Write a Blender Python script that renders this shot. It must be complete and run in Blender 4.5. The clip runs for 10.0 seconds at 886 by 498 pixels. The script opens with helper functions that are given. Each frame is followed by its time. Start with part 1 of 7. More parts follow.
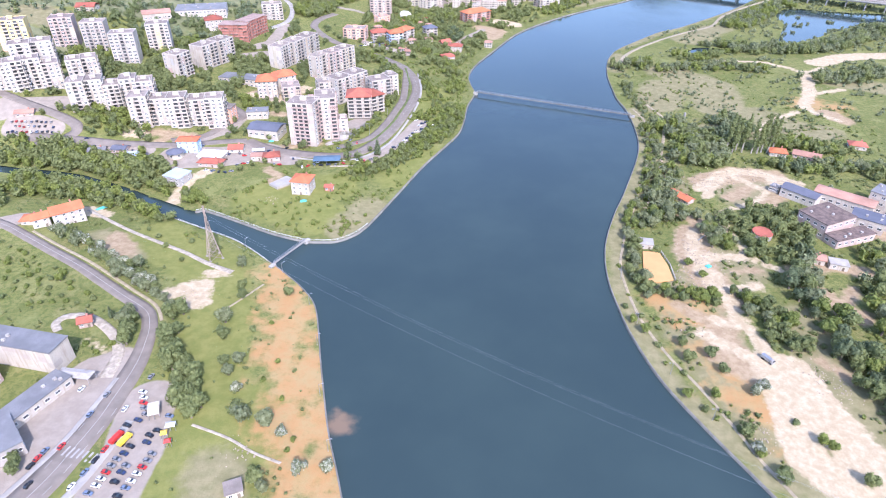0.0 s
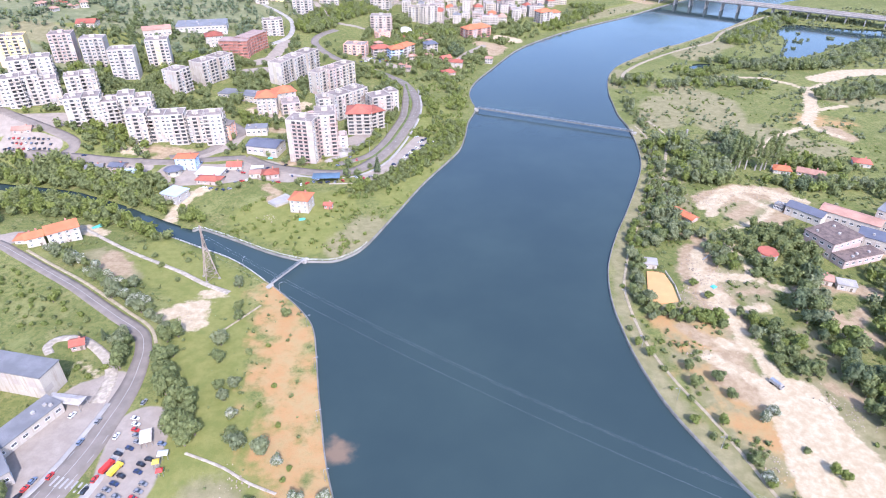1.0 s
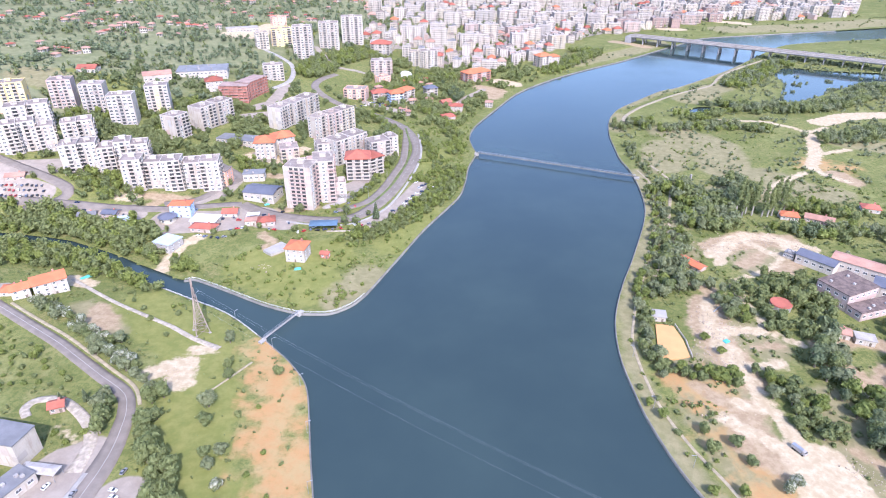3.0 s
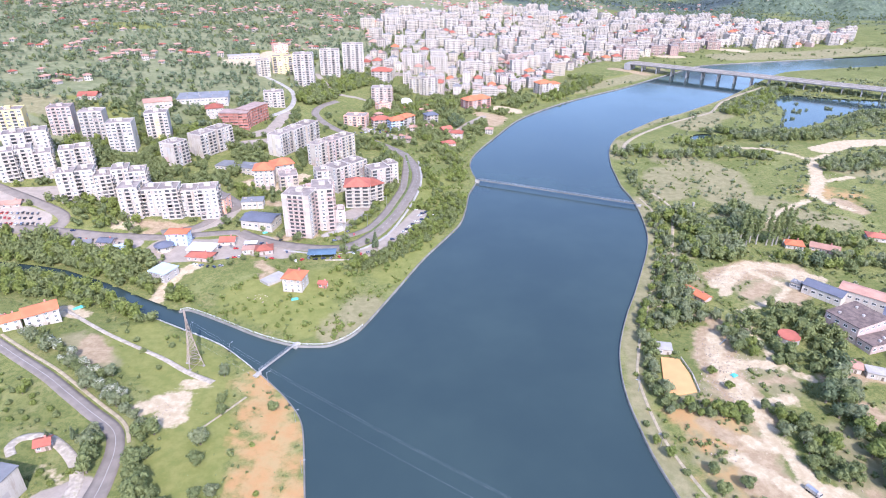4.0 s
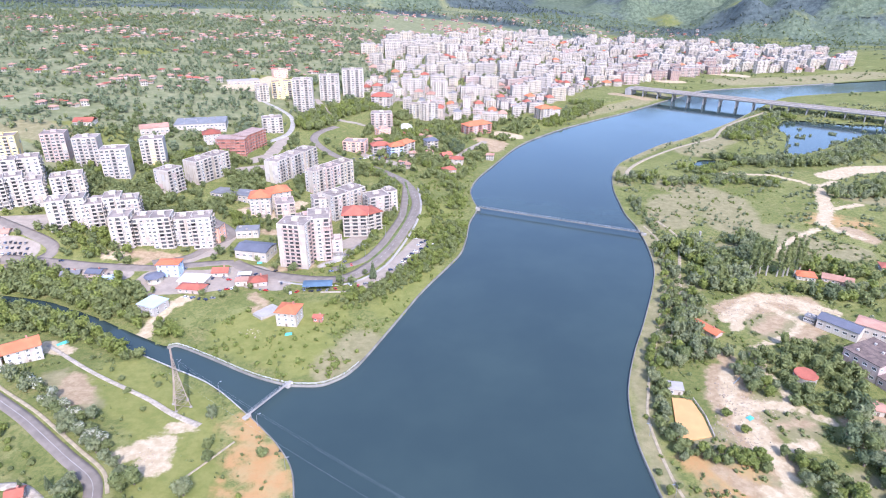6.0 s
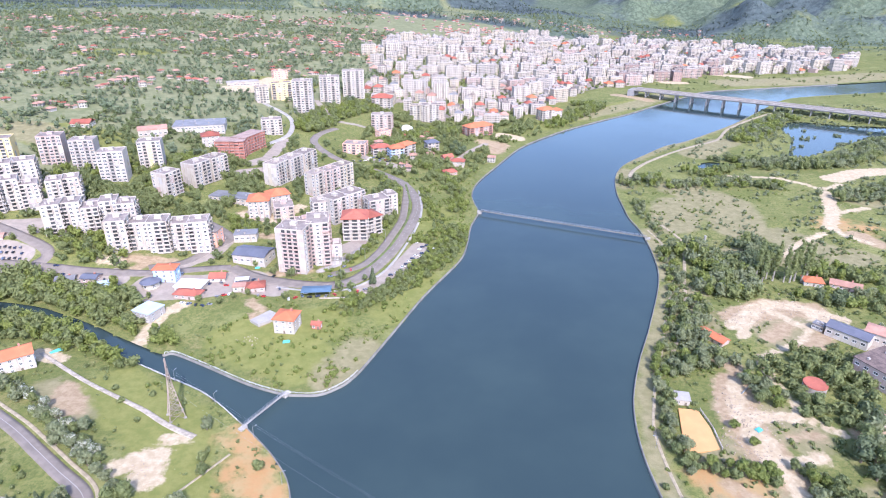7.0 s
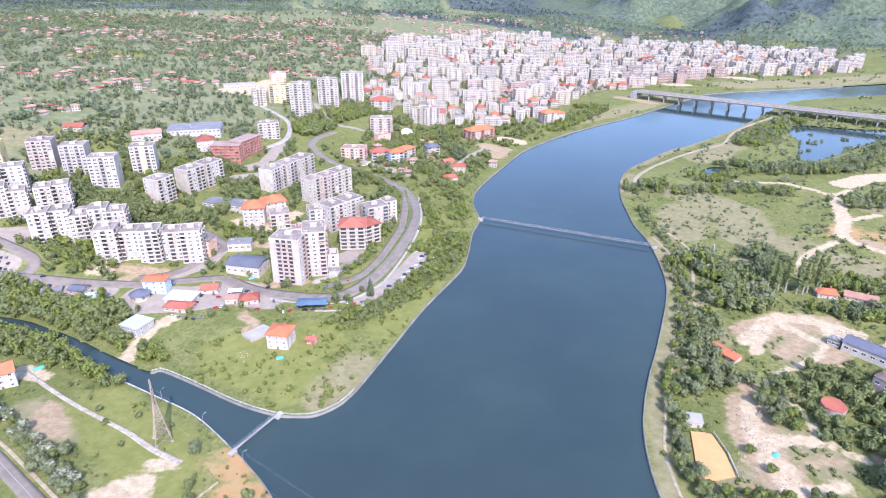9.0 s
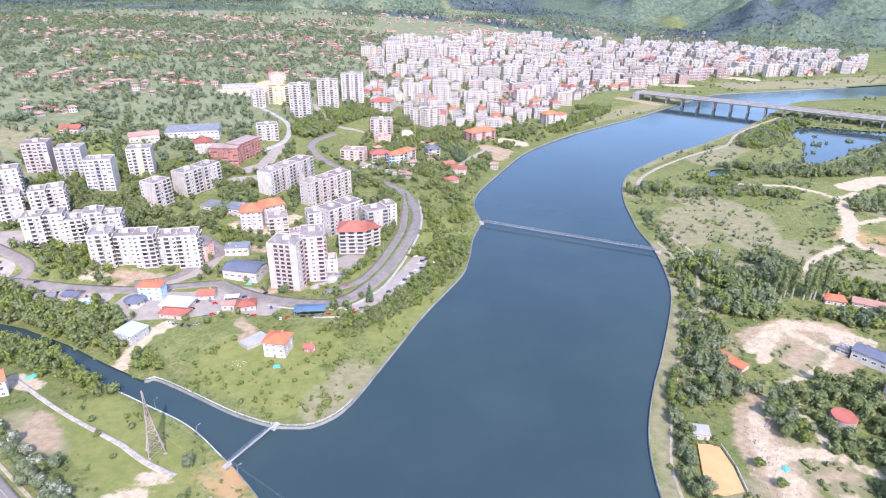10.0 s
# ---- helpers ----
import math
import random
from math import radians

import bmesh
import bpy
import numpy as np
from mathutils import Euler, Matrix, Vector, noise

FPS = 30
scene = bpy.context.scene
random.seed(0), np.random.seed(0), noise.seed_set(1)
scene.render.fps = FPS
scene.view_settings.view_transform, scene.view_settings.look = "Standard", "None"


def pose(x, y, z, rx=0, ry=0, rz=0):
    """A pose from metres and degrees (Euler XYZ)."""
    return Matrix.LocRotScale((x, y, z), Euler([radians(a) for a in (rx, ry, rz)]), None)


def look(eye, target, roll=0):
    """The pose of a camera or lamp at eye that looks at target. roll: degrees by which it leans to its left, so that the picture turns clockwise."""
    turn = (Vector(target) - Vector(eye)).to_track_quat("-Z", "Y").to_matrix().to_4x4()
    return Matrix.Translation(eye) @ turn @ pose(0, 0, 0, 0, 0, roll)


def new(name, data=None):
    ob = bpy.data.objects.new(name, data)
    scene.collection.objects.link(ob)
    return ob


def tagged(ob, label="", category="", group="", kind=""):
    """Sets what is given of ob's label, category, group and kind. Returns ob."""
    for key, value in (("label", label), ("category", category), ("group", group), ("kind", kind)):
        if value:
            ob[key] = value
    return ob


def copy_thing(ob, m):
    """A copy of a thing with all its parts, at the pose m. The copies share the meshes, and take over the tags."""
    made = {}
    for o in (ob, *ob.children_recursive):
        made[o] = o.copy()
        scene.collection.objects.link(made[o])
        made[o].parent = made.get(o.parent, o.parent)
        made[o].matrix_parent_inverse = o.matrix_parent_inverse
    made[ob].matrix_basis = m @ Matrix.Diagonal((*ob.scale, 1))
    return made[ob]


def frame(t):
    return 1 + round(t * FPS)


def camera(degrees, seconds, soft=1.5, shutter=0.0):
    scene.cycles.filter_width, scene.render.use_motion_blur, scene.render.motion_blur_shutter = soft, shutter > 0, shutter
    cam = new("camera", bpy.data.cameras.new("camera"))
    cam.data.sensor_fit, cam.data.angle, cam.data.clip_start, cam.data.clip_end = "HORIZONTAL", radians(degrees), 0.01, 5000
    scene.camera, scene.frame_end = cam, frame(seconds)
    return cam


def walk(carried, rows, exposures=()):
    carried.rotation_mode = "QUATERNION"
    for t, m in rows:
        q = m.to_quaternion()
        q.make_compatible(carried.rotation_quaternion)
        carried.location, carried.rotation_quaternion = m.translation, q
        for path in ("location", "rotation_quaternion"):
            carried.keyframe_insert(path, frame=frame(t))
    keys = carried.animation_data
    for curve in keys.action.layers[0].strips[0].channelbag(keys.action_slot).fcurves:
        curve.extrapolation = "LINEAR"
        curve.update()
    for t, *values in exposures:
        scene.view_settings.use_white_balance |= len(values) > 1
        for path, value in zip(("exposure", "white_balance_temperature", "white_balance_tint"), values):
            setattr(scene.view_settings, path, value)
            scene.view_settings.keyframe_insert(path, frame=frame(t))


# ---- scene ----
cam = camera(72.2, 10.0, 1.05)
PATH = [
    (0, (-1.272, -71.306, 189.766), (-1.259, -69.226, 188.380), 0.4),
    (0.5, (-1.391, -68.030, 189.891), (-1.378, -65.935, 188.526), 0.4),
    (1, (-1.461, -64.671, 189.969), (-1.449, -62.561, 188.626), 0.4),
    (1.5, (-1.502, -61.258, 190.015), (-1.489, -59.135, 188.695), 0.4),
    (2, (-1.446, -57.759, 190.145), (-1.434, -55.622, 188.846), 0.4),
    (2.5, (-1.354, -54.294, 190.249), (-1.343, -52.133, 188.992), 0.3),
    (4, (-1.087, -43.807, 190.669), (-1.079, -41.574, 189.545), 0.3),
    (4.5, (-0.964, -40.352, 190.621), (-0.955, -38.098, 189.542), 0.3),
    (4.9, (-0.860, -37.496, 190.547), (-0.854, -35.225, 189.502), 0.3),
    (5, (-0.834, -36.782, 190.528), (-0.828, -34.511, 189.483), 0.3),
    (5.5, (-0.698, -33.135, 190.452), (-0.691, -30.864, 189.408), 0.3),
    (7, (-0.721, -21.966, 190.456), (-0.719, -19.694, 189.414), 0.3),
    (7.5, (-0.649, -18.244, 190.454), (-0.647, -15.971, 189.411), 0.3),
    (8, (-0.555, -14.471, 190.454), (-0.555, -12.199, 189.412), 0.3),
    (8.5, (-0.583, -10.636, 190.414), (-0.583, -8.363, 189.373), 0.3),
    (9, (-0.616, -6.769, 190.380), (-0.616, -4.495, 189.340), 0.3),
    (9.5, (-0.575, -2.981, 190.395), (-0.576, -0.709, 189.355), 0.3),
    (10, (-0.516, 0.802, 190.429), (-0.519, 3.076, 189.389), 0.3),
]
walk(cam, [(t, look(eye, target, roll)) for t, eye, target, roll in PATH], [(0, 1.45, 5550, 23), (10, 1.45, 5550, 23)])

# ---- sky and sun ----
SUN_EL, SUN_FROM = radians(45), Vector((0.28, -0.96))
world = bpy.data.worlds.new("sky")
scene.world = world
world.use_nodes = True
wn, wl = world.node_tree.nodes, world.node_tree.links
sky = wn.new("ShaderNodeTexSky")
sky.sky_type, sky.sun_disc = "NISHITA", False
sky.sun_elevation, sky.sun_rotation = SUN_EL, math.atan2(SUN_FROM.x, SUN_FROM.y)
sky.air_density, sky.dust_density, sky.ozone_density = 1.0, 1.5, 1.0
wn["Background"].inputs["Strength"].default_value = 0.15
wl.new(sky.outputs["Color"], wn["Background"].inputs["Color"])
lamp = bpy.data.lights.new("sun", "SUN")
lamp.energy, lamp.angle, lamp.color = 2.25, radians(0.53), (1.0, 0.93, 0.83)
sun = new("sun", lamp)
sun.matrix_world = look((SUN_FROM.x * 300, SUN_FROM.y * 300, 300), (0, 0, 0))


# ---- materials ----
class Graph:
    """Short hand for building one node material."""

    def __init__(self, name):
        self.mat = bpy.data.materials.new(name)
        self.mat.use_nodes = True
        self.n, self.l = self.mat.node_tree.nodes, self.mat.node_tree.links
        self.bsdf = self.n["Principled BSDF"]
        self.out = self.n["Material Output"]
        self.place = self.n.new("ShaderNodeNewGeometry").outputs["Position"]

    def noise(self, scale, detail=3.0, rough=0.55, out="Fac", stretch=None):
        node = self.n.new("ShaderNodeTexNoise")
        node.inputs["Scale"].default_value, node.inputs["Detail"].default_value, node.inputs["Roughness"].default_value = scale, detail, rough
        src = self.place
        if stretch:
            m = self.n.new("ShaderNodeMapping")
            m.inputs["Scale"].default_value = stretch
            self.l.new(src, m.inputs["Vector"])
            src = m.outputs["Vector"]
        self.l.new(src, node.inputs["Vector"])
        return node.outputs[out]

    def span(self, value, a, b, c=0.0, d=1.0, smooth=True):
        node = self.n.new("ShaderNodeMapRange")
        node.interpolation_type = "SMOOTHSTEP" if smooth else "LINEAR"
        for k, v in zip(("From Min", "From Max", "To Min", "To Max"), (a, b, c, d)):
            node.inputs[k].default_value = v
        self.l.new(value, node.inputs["Value"])
        return node.outputs["Result"]

    def math(self, op, a, b):
        node = self.n.new("ShaderNodeMath")
        node.operation = op
        for i, v in enumerate((a, b)):
            if isinstance(v, (int, float)):
                node.inputs[i].default_value = v
            else:
                self.l.new(v, node.inputs[i])
        return node.outputs[0]

    def mix(self, fac, a, b, kind="MIX"):
        node = self.n.new("ShaderNodeMix")
        node.data_type, node.blend_type = "RGBA", kind
        for key, v in ((0, fac), (6, a), (7, b)):
            if isinstance(v, (int, float)):
                node.inputs[key].default_value = v
            elif isinstance(v, tuple):
                node.inputs[key].default_value = (*v, 1.0)
            else:
                self.l.new(v, node.inputs[key])
        return node.outputs[2]

    def chance(self):
        return self.n.new("ShaderNodeObjectInfo").outputs["Random"]

    def island(self):
        return self.n.new("ShaderNodeNewGeometry").outputs["Random Per Island"]

    def read(self, name):
        node = self.n.new("ShaderNodeAttribute")
        node.attribute_name = name
        return node.outputs["Fac"]

    def bump(self, height, strength, distance):
        node = self.n.new("ShaderNodeBump")
        node.inputs["Strength"].default_value, node.inputs["Distance"].default_value = strength, distance
        self.l.new(height, node.inputs["Height"])
        self.l.new(node.outputs["Normal"], self.bsdf.inputs["Normal"])

    def done(self, colour, rough=0.85, metal=0.0, spec=0.35):
        if isinstance(colour, tuple):
            self.bsdf.inputs["Base Color"].default_value = (*colour, 1.0)
        else:
            self.l.new(colour, self.bsdf.inputs["Base Color"])
        if isinstance(rough, (int, float)):
            self.bsdf.inputs["Roughness"].default_value = rough
        else:
            self.l.new(rough, self.bsdf.inputs["Roughness"])
        self.bsdf.inputs["Metallic"].default_value = metal
        self.bsdf.inputs["Specular IOR Level"].default_value = spec
        return self.mat


def surface(name, colour, rough=0.85, metal=0.0, coarse=0.15, fine=2.5, vary=0.22, relief=0.03, apart=0.0, stains=None, spec=0.35):
    """A weathered surface: two scales of tone, fine relief, and, where asked, a shade of its own for each object."""
    g = Graph(name)
    dark, light = (tuple(min(1, max(0, c * k)) for c in colour) for k in (1 - vary, 1 + vary * 0.6))
    col = g.mix(g.span(g.noise(coarse), 0.3, 0.7), dark, light)
    col = g.mix(g.span(g.noise(fine, 4), 0.35, 0.75, 0, 0.45), col, tuple(c * (1 - 1.3 * vary) for c in colour))
    if stains:
        col = g.mix(g.span(g.noise(0.5, 4, 0.6, stretch=(1, 1, 0.15)), 0.52, 0.72, 0, 0.6), col, stains)
    if apart:
        col = g.mix(1.0, col, g.mix(g.chance(), (1 - apart,) * 3, (1, 1, 1)), "MULTIPLY")
    g.bump(g.noise(fine * 3, 4), 0.5, relief)
    return g.done(col, rough, metal, spec)


def panel_wall(name, colour, tints, amount=0.75):
    """A panel-built wall: each storey-high panel has its own coat, with weathered joints and rain streaks."""
    g = Graph(name)
    co = g.n.new("ShaderNodeTexCoord").outputs["Object"]

    def cell(scale, shift):
        m = g.n.new("ShaderNodeMapping")
        m.inputs["Scale"].default_value, m.inputs["Location"].default_value = scale, shift
        g.l.new(co, m.inputs["Vector"])
        fl = g.n.new("ShaderNodeVectorMath")
        fl.operation = "FLOOR"
        g.l.new(m.outputs["Vector"], fl.inputs[0])
        w = g.n.new("ShaderNodeTexWhiteNoise")
        g.l.new(fl.outputs["Vector"], w.inputs["Vector"])
        return w.outputs["Value"]

    coat, tone = cell((1 / 3.3, 1 / 3.7, 1 / 2.3), (0.37, 0.23, -0.13)), cell((1 / 3.3, 1 / 3.7, 1 / 4.6), (0.11, 0.61, -0.07))
    col = g.mix(g.span(g.noise(0.12), 0.3, 0.7), tuple(c * 0.88 for c in colour), colour)
    col = g.mix(g.span(coat, 0.66, 0.68, 0, amount, False), col, tints[0])
    col = g.mix(g.span(coat, 0.80, 0.82, 0, amount, False), col, tints[1])
    col = g.mix(g.span(coat, 0.91, 0.93, 0, amount, False), col, tints[2])
    col = g.mix(g.span(tone, 0.0, 1.0, 0.0, 0.22, False), col, tuple(c * 0.62 for c in colour))
    col = g.mix(g.span(g.noise(0.7, 5, 0.65, stretch=(1, 1, 0.12)), 0.5, 0.66, 0, 0.7), col, tuple(c * k for c, k in zip(colour, (0.66, 0.60, 0.54))))
    col = g.mix(g.span(g.noise(1.6, 4), 0.45, 0.7, 0, 0.35), col, tuple(c * 0.72 for c in colour))
    col = g.mix(1.0, col, g.mix(g.island(), (0.86, 0.84, 0.81), (1, 1, 1)), "MULTIPLY")
    col = g.mix(1.0, col, g.mix(g.chance(), (0.90, 0.87, 0.84), (1, 1, 1)), "MULTIPLY")
    g.bump(g.noise(4, 4), 0.5, 0.03)
    return g.done(col, 0.9)


def foliage(name, dark, light, apart=0.35, flower=None):
    g = Graph(name)
    col = g.mix(g.span(g.noise(0.9, 3), 0.3, 0.7), dark, light)
    col = g.mix(g.span(g.island(), 0, 1, 0, 0.4, False), col, tuple(c * 0.8 for c in dark))
    if flower:
        col = g.mix(g.span(g.island(), 0.62, 0.7), col, flower)
    col = g.mix(1.0, col, g.mix(g.chance(), (1 - apart, 1 - apart * 0.8, 1 - apart), (1.0, 1.0, 0.9)), "MULTIPLY")
    lit = g.n.new("ShaderNodeBsdfTranslucent")
    g.l.new(col, lit.inputs["Color"])
    both = g.n.new("ShaderNodeMixShader")
    both.inputs[0].default_value = 0.45
    g.done(col, 0.65, 0, 0.3)
    g.l.new(g.bsdf.outputs[0], both.inputs[1])
    g.l.new(lit.outputs[0], both.inputs[2])
    g.l.new(both.outputs[0], g.out.inputs["Surface"])
    return g.mat


def ground_material():
    g = Graph("meadow_ground")
    wide, mid, fine = g.noise(0.018, 5, 0.6), g.noise(0.09, 5, 0.7), g.noise(0.42, 6, 0.85)
    grass = g.mix(g.span(wide, 0.36, 0.66), (0.142, 0.153, 0.046), (0.204, 0.204, 0.068))
    grass = g.mix(g.span(mid, 0.46, 0.72, 0, 0.75), grass, (0.262, 0.218, 0.098))
    grass = g.mix(g.span(fine, 0.47, 0.57, 0, 0.8), grass, (0.092, 0.116, 0.032))
    grass = g.mix(g.span(g.noise(0.28, 5, 0.7), 0.5, 0.62, 0, 0.55), grass, (0.108, 0.132, 0.034))
    grass = g.mix(g.span(g.noise(0.045, 5, 0.7), 0.52, 0.66, 0, 0.6), grass, (0.215, 0.225, 0.080))
    col = grass

    def lay(name, a, b, soft, rag, scale, pale, canopy=0.0):
        nonlocal col
        edge = g.math("ADD", g.read(name), g.math("MULTIPLY", g.math("SUBTRACT", g.noise(scale, 5, 0.62), 0.5), rag))
        tone = g.mix(g.span(g.noise(scale * 1.7, 5, 0.65), 0.34, 0.7), a, b)
        tone = g.mix(g.span(fine, 0.5, 0.72, 0, 0.5), tone, pale)
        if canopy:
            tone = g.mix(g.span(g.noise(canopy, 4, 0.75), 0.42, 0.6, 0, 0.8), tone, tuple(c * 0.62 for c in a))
        col = g.mix(g.span(edge, -soft, soft), col, tone)

    # Slope, wood and pine ground: own greens with distance haze mixed in as blue-grey
    lay("garden", (0.155, 0.170, 0.082), (0.235, 0.230, 0.125), 8, 20, 0.05, (0.115, 0.138, 0.066))
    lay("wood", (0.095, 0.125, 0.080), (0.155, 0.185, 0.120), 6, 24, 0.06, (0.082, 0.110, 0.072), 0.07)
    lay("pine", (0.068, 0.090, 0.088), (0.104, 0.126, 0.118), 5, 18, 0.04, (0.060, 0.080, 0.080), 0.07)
    lay("lawn", (0.160, 0.172, 0.046), (0.218, 0.214, 0.066), 2.5, 12, 0.12, (0.145, 0.178, 0.055))
    lay("straw", (0.205, 0.185, 0.09), (0.275, 0.24, 0.13), 2.5, 12, 0.12, (0.15, 0.16, 0.06))
    lay("clay", (0.39, 0.225, 0.095), (0.36, 0.26, 0.12), 5.0, 44, 0.075, (0.225, 0.20, 0.075))
    lay("dirt", (0.29, 0.21, 0.125), (0.40, 0.305, 0.19), 1.8, 10, 0.16, (0.24, 0.20, 0.10))
    lay("sand", (0.40, 0.315, 0.195), (0.51, 0.42, 0.285), 1.0, 7.5, 0.22, (0.33, 0.255, 0.145))
    lay("paved", (0.28, 0.235, 0.19), (0.345, 0.295, 0.24), 0.5, 1.8, 0.12, (0.25, 0.21, 0.18))
    g.bump(g.noise(1.6, 5, 0.7), 0.8, 0.25)
    return g.done(col, 0.95, 0, 0.15)


def water_material():
    g = Graph("river_water")
    murk = g.mix(g.span(g.noise(0.012, 4), 0.35, 0.7), (0.032, 0.051, 0.052), (0.040, 0.062, 0.060))
    off = g.n.new("ShaderNodeVectorMath")
    off.operation = "DISTANCE"
    off.inputs[1].default_value = (-40.6, 88.8, 0.0)
    g.l.new(g.place, off.inputs[0])
    silt = g.math("ADD", off.outputs["Value"], g.math("MULTIPLY", g.noise(0.18, 4), 11.0))
    murk = g.mix(g.span(silt, 7.5, 14.0, 0.75, 0.0), murk, (0.24, 0.16, 0.10))
    wave = g.math("ADD", g.math("MULTIPLY", g.noise(0.35, 3, 0.5, stretch=(1, 1.6, 1)), 0.6), g.math("MULTIPLY", g.noise(1.8, 3, 0.6), 0.4))
    g.bump(wave, 0.07, 0.3)
    g.done(murk, g.span(g.noise(0.02, 3), 0.3, 0.7, 0.05, 0.11), 0, 0.5)
    g.bsdf.inputs["IOR"].default_value = 1.333
    return g.mat


GROUND, WATER = ground_material(), water_material()
ASPHALT = surface("worn_asphalt", (0.215, 0.182, 0.150), 0.9, vary=0.18, coarse=0.2, fine=5, relief=0.01)
CONCRETE = surface("pale_concrete", (0.36, 0.335, 0.30), 0.9, vary=0.2, stains=(0.33, 0.31, 0.28))
QUAY = surface("quay_concrete", (0.20, 0.19, 0.165), 0.9, vary=0.25, stains=(0.24, 0.24, 0.23))
GRAVEL = surface("gravel_path", (0.42, 0.36, 0.28), 0.95, vary=0.3, coarse=0.5, fine=4, stains=(0.26, 0.24, 0.13))
DUST = surface("dusty_track", (0.36, 0.30, 0.20), 0.95, vary=0.25, coarse=0.4, fine=5)
PAINT = surface("road_paint", (0.36, 0.34, 0.31), 0.8, vary=0.12)
STEEL = surface("galvanised_steel", (0.42, 0.43, 0.44), 0.5, 0.7, vary=0.15)
RUST = surface("weathered_lattice_steel", (0.40, 0.32, 0.26), 0.65, 0.3, vary=0.25)
WHITEWALL = panel_wall("white_panel_wall", (0.575, 0.53, 0.46), ((0.41, 0.38, 0.35), (0.50, 0.43, 0.385), (0.52, 0.485, 0.40)))
GREYWALL = panel_wall("grey_panel_wall", (0.47, 0.445, 0.415), ((0.40, 0.37, 0.35), (0.52, 0.50, 0.48), (0.36, 0.35, 0.36)))
PINKWALL = panel_wall("pale_pink_wall", (0.56, 0.45, 0.405), ((0.54, 0.40, 0.36), (0.60, 0.55, 0.52), (0.55, 0.36, 0.31)))
CREAMWALL = panel_wall("cream_wall", (0.56, 0.51, 0.41), ((0.56, 0.48, 0.36), (0.62, 0.58, 0.52), (0.60, 0.48, 0.34)))
YELLOWWALL = surface("yellow_wall", (0.78, 0.60, 0.27), 0.9, vary=0.12, apart=0.1)
ORANGEWALL = surface("salmon_wall", (0.74, 0.42, 0.30), 0.9, vary=0.12, apart=0.1)
BLUEWALL = surface("pale_blue_wall", (0.42, 0.55, 0.74), 0.9, vary=0.12)
BROWNWALL = surface("brown_rendered_wall", (0.34, 0.24, 0.20), 0.9, vary=0.2, stains=(0.42, 0.35, 0.30))
BRICK = surface("red_infill_brick", (0.46, 0.20, 0.15), 0.9, vary=0.2, stains=(0.5, 0.32, 0.26))
PALEFELT = surface("pale_weathered_roof", (0.38, 0.345, 0.30), 0.95, vary=0.25, coarse=0.2, stains=(0.36, 0.33, 0.30))
FLATROOF = surface("flat_roof_felt", (0.30, 0.25, 0.215), 0.95, vary=0.25, coarse=0.2, apart=0.25, stains=(0.22, 0.19, 0.175))
REDROOF = surface("red_tile_roof", (0.42, 0.13, 0.085), 0.85, vary=0.2, apart=0.35, stains=(0.32, 0.12, 0.08))
ORANGEROOF = surface("orange_tile_roof", (0.52, 0.165, 0.075), 0.85, vary=0.15, apart=0.12)
PALEROOF = surface("faded_tile_roof", (0.45, 0.255, 0.185), 0.9, vary=0.22, apart=0.2, stains=(0.40, 0.24, 0.18))
OLDROOF = surface("scorched_roof_felt", (0.17, 0.125, 0.105), 0.95, vary=0.35, coarse=0.4, stains=(0.10, 0.08, 0.07))
BLUEROOF = surface("blue_grey_sheet_roof", (0.135, 0.14, 0.17), 0.55, 0.1, vary=0.15)
GREYROOF = surface("grey_sheet_roof", (0.25, 0.245, 0.245), 0.6, 0.1, vary=0.2, apart=0.2)
SHEETBLUE = surface("light_blue_sheet_roof", (0.47, 0.56, 0.68), 0.55, 0.1, vary=0.1)
GLASS = Graph("dark_window_glass").done((0.035, 0.045, 0.055), 0.12, 0, 0.6)
SHADEGLASS = surface("curtained_window_glass", (0.12, 0.125, 0.13), 0.3, vary=0.4, coarse=0.6, apart=0.65, spec=0.4)
FRAME = surface("white_window_frame", (0.66, 0.66, 0.64), 0.6, vary=0.08)
BARK = surface("grey_bark", (0.20, 0.16, 0.12), 0.95, vary=0.3)
PALEBARK = surface("pale_poplar_bark", (0.33, 0.30, 0.25), 0.95, vary=0.25)
LEAF = foliage("broad_leaf_green", (0.200, 0.232, 0.095), (0.310, 0.340, 0.150), 0.2)
LEAFB = foliage("fresh_leaf_green", (0.210, 0.252, 0.068), (0.320, 0.355, 0.108), 0.22)
LEAFC = foliage("silver_leaf_green", (0.225, 0.250, 0.132), (0.350, 0.372, 0.222), 0.2)
BLOSSOM = foliage("blossoming_leaf", (0.22, 0.245, 0.135), (0.33, 0.35, 0.22), 0.2, flower=(0.56, 0.55, 0.46))
# Far foliage: distance haze mixed into the leaf greens as a blue cast
HAZYLEAF = foliage("hill_oak_green", (0.185, 0.228, 0.135), (0.270, 0.310, 0.195), 0.2)
HAZYPINE = foliage("blue_green_pine", (0.115, 0.145, 0.130), (0.170, 0.200, 0.176), 0.22)
NEEDLE = foliage("dark_needle", (0.150, 0.188, 0.100), (0.228, 0.265, 0.148), 0.22)


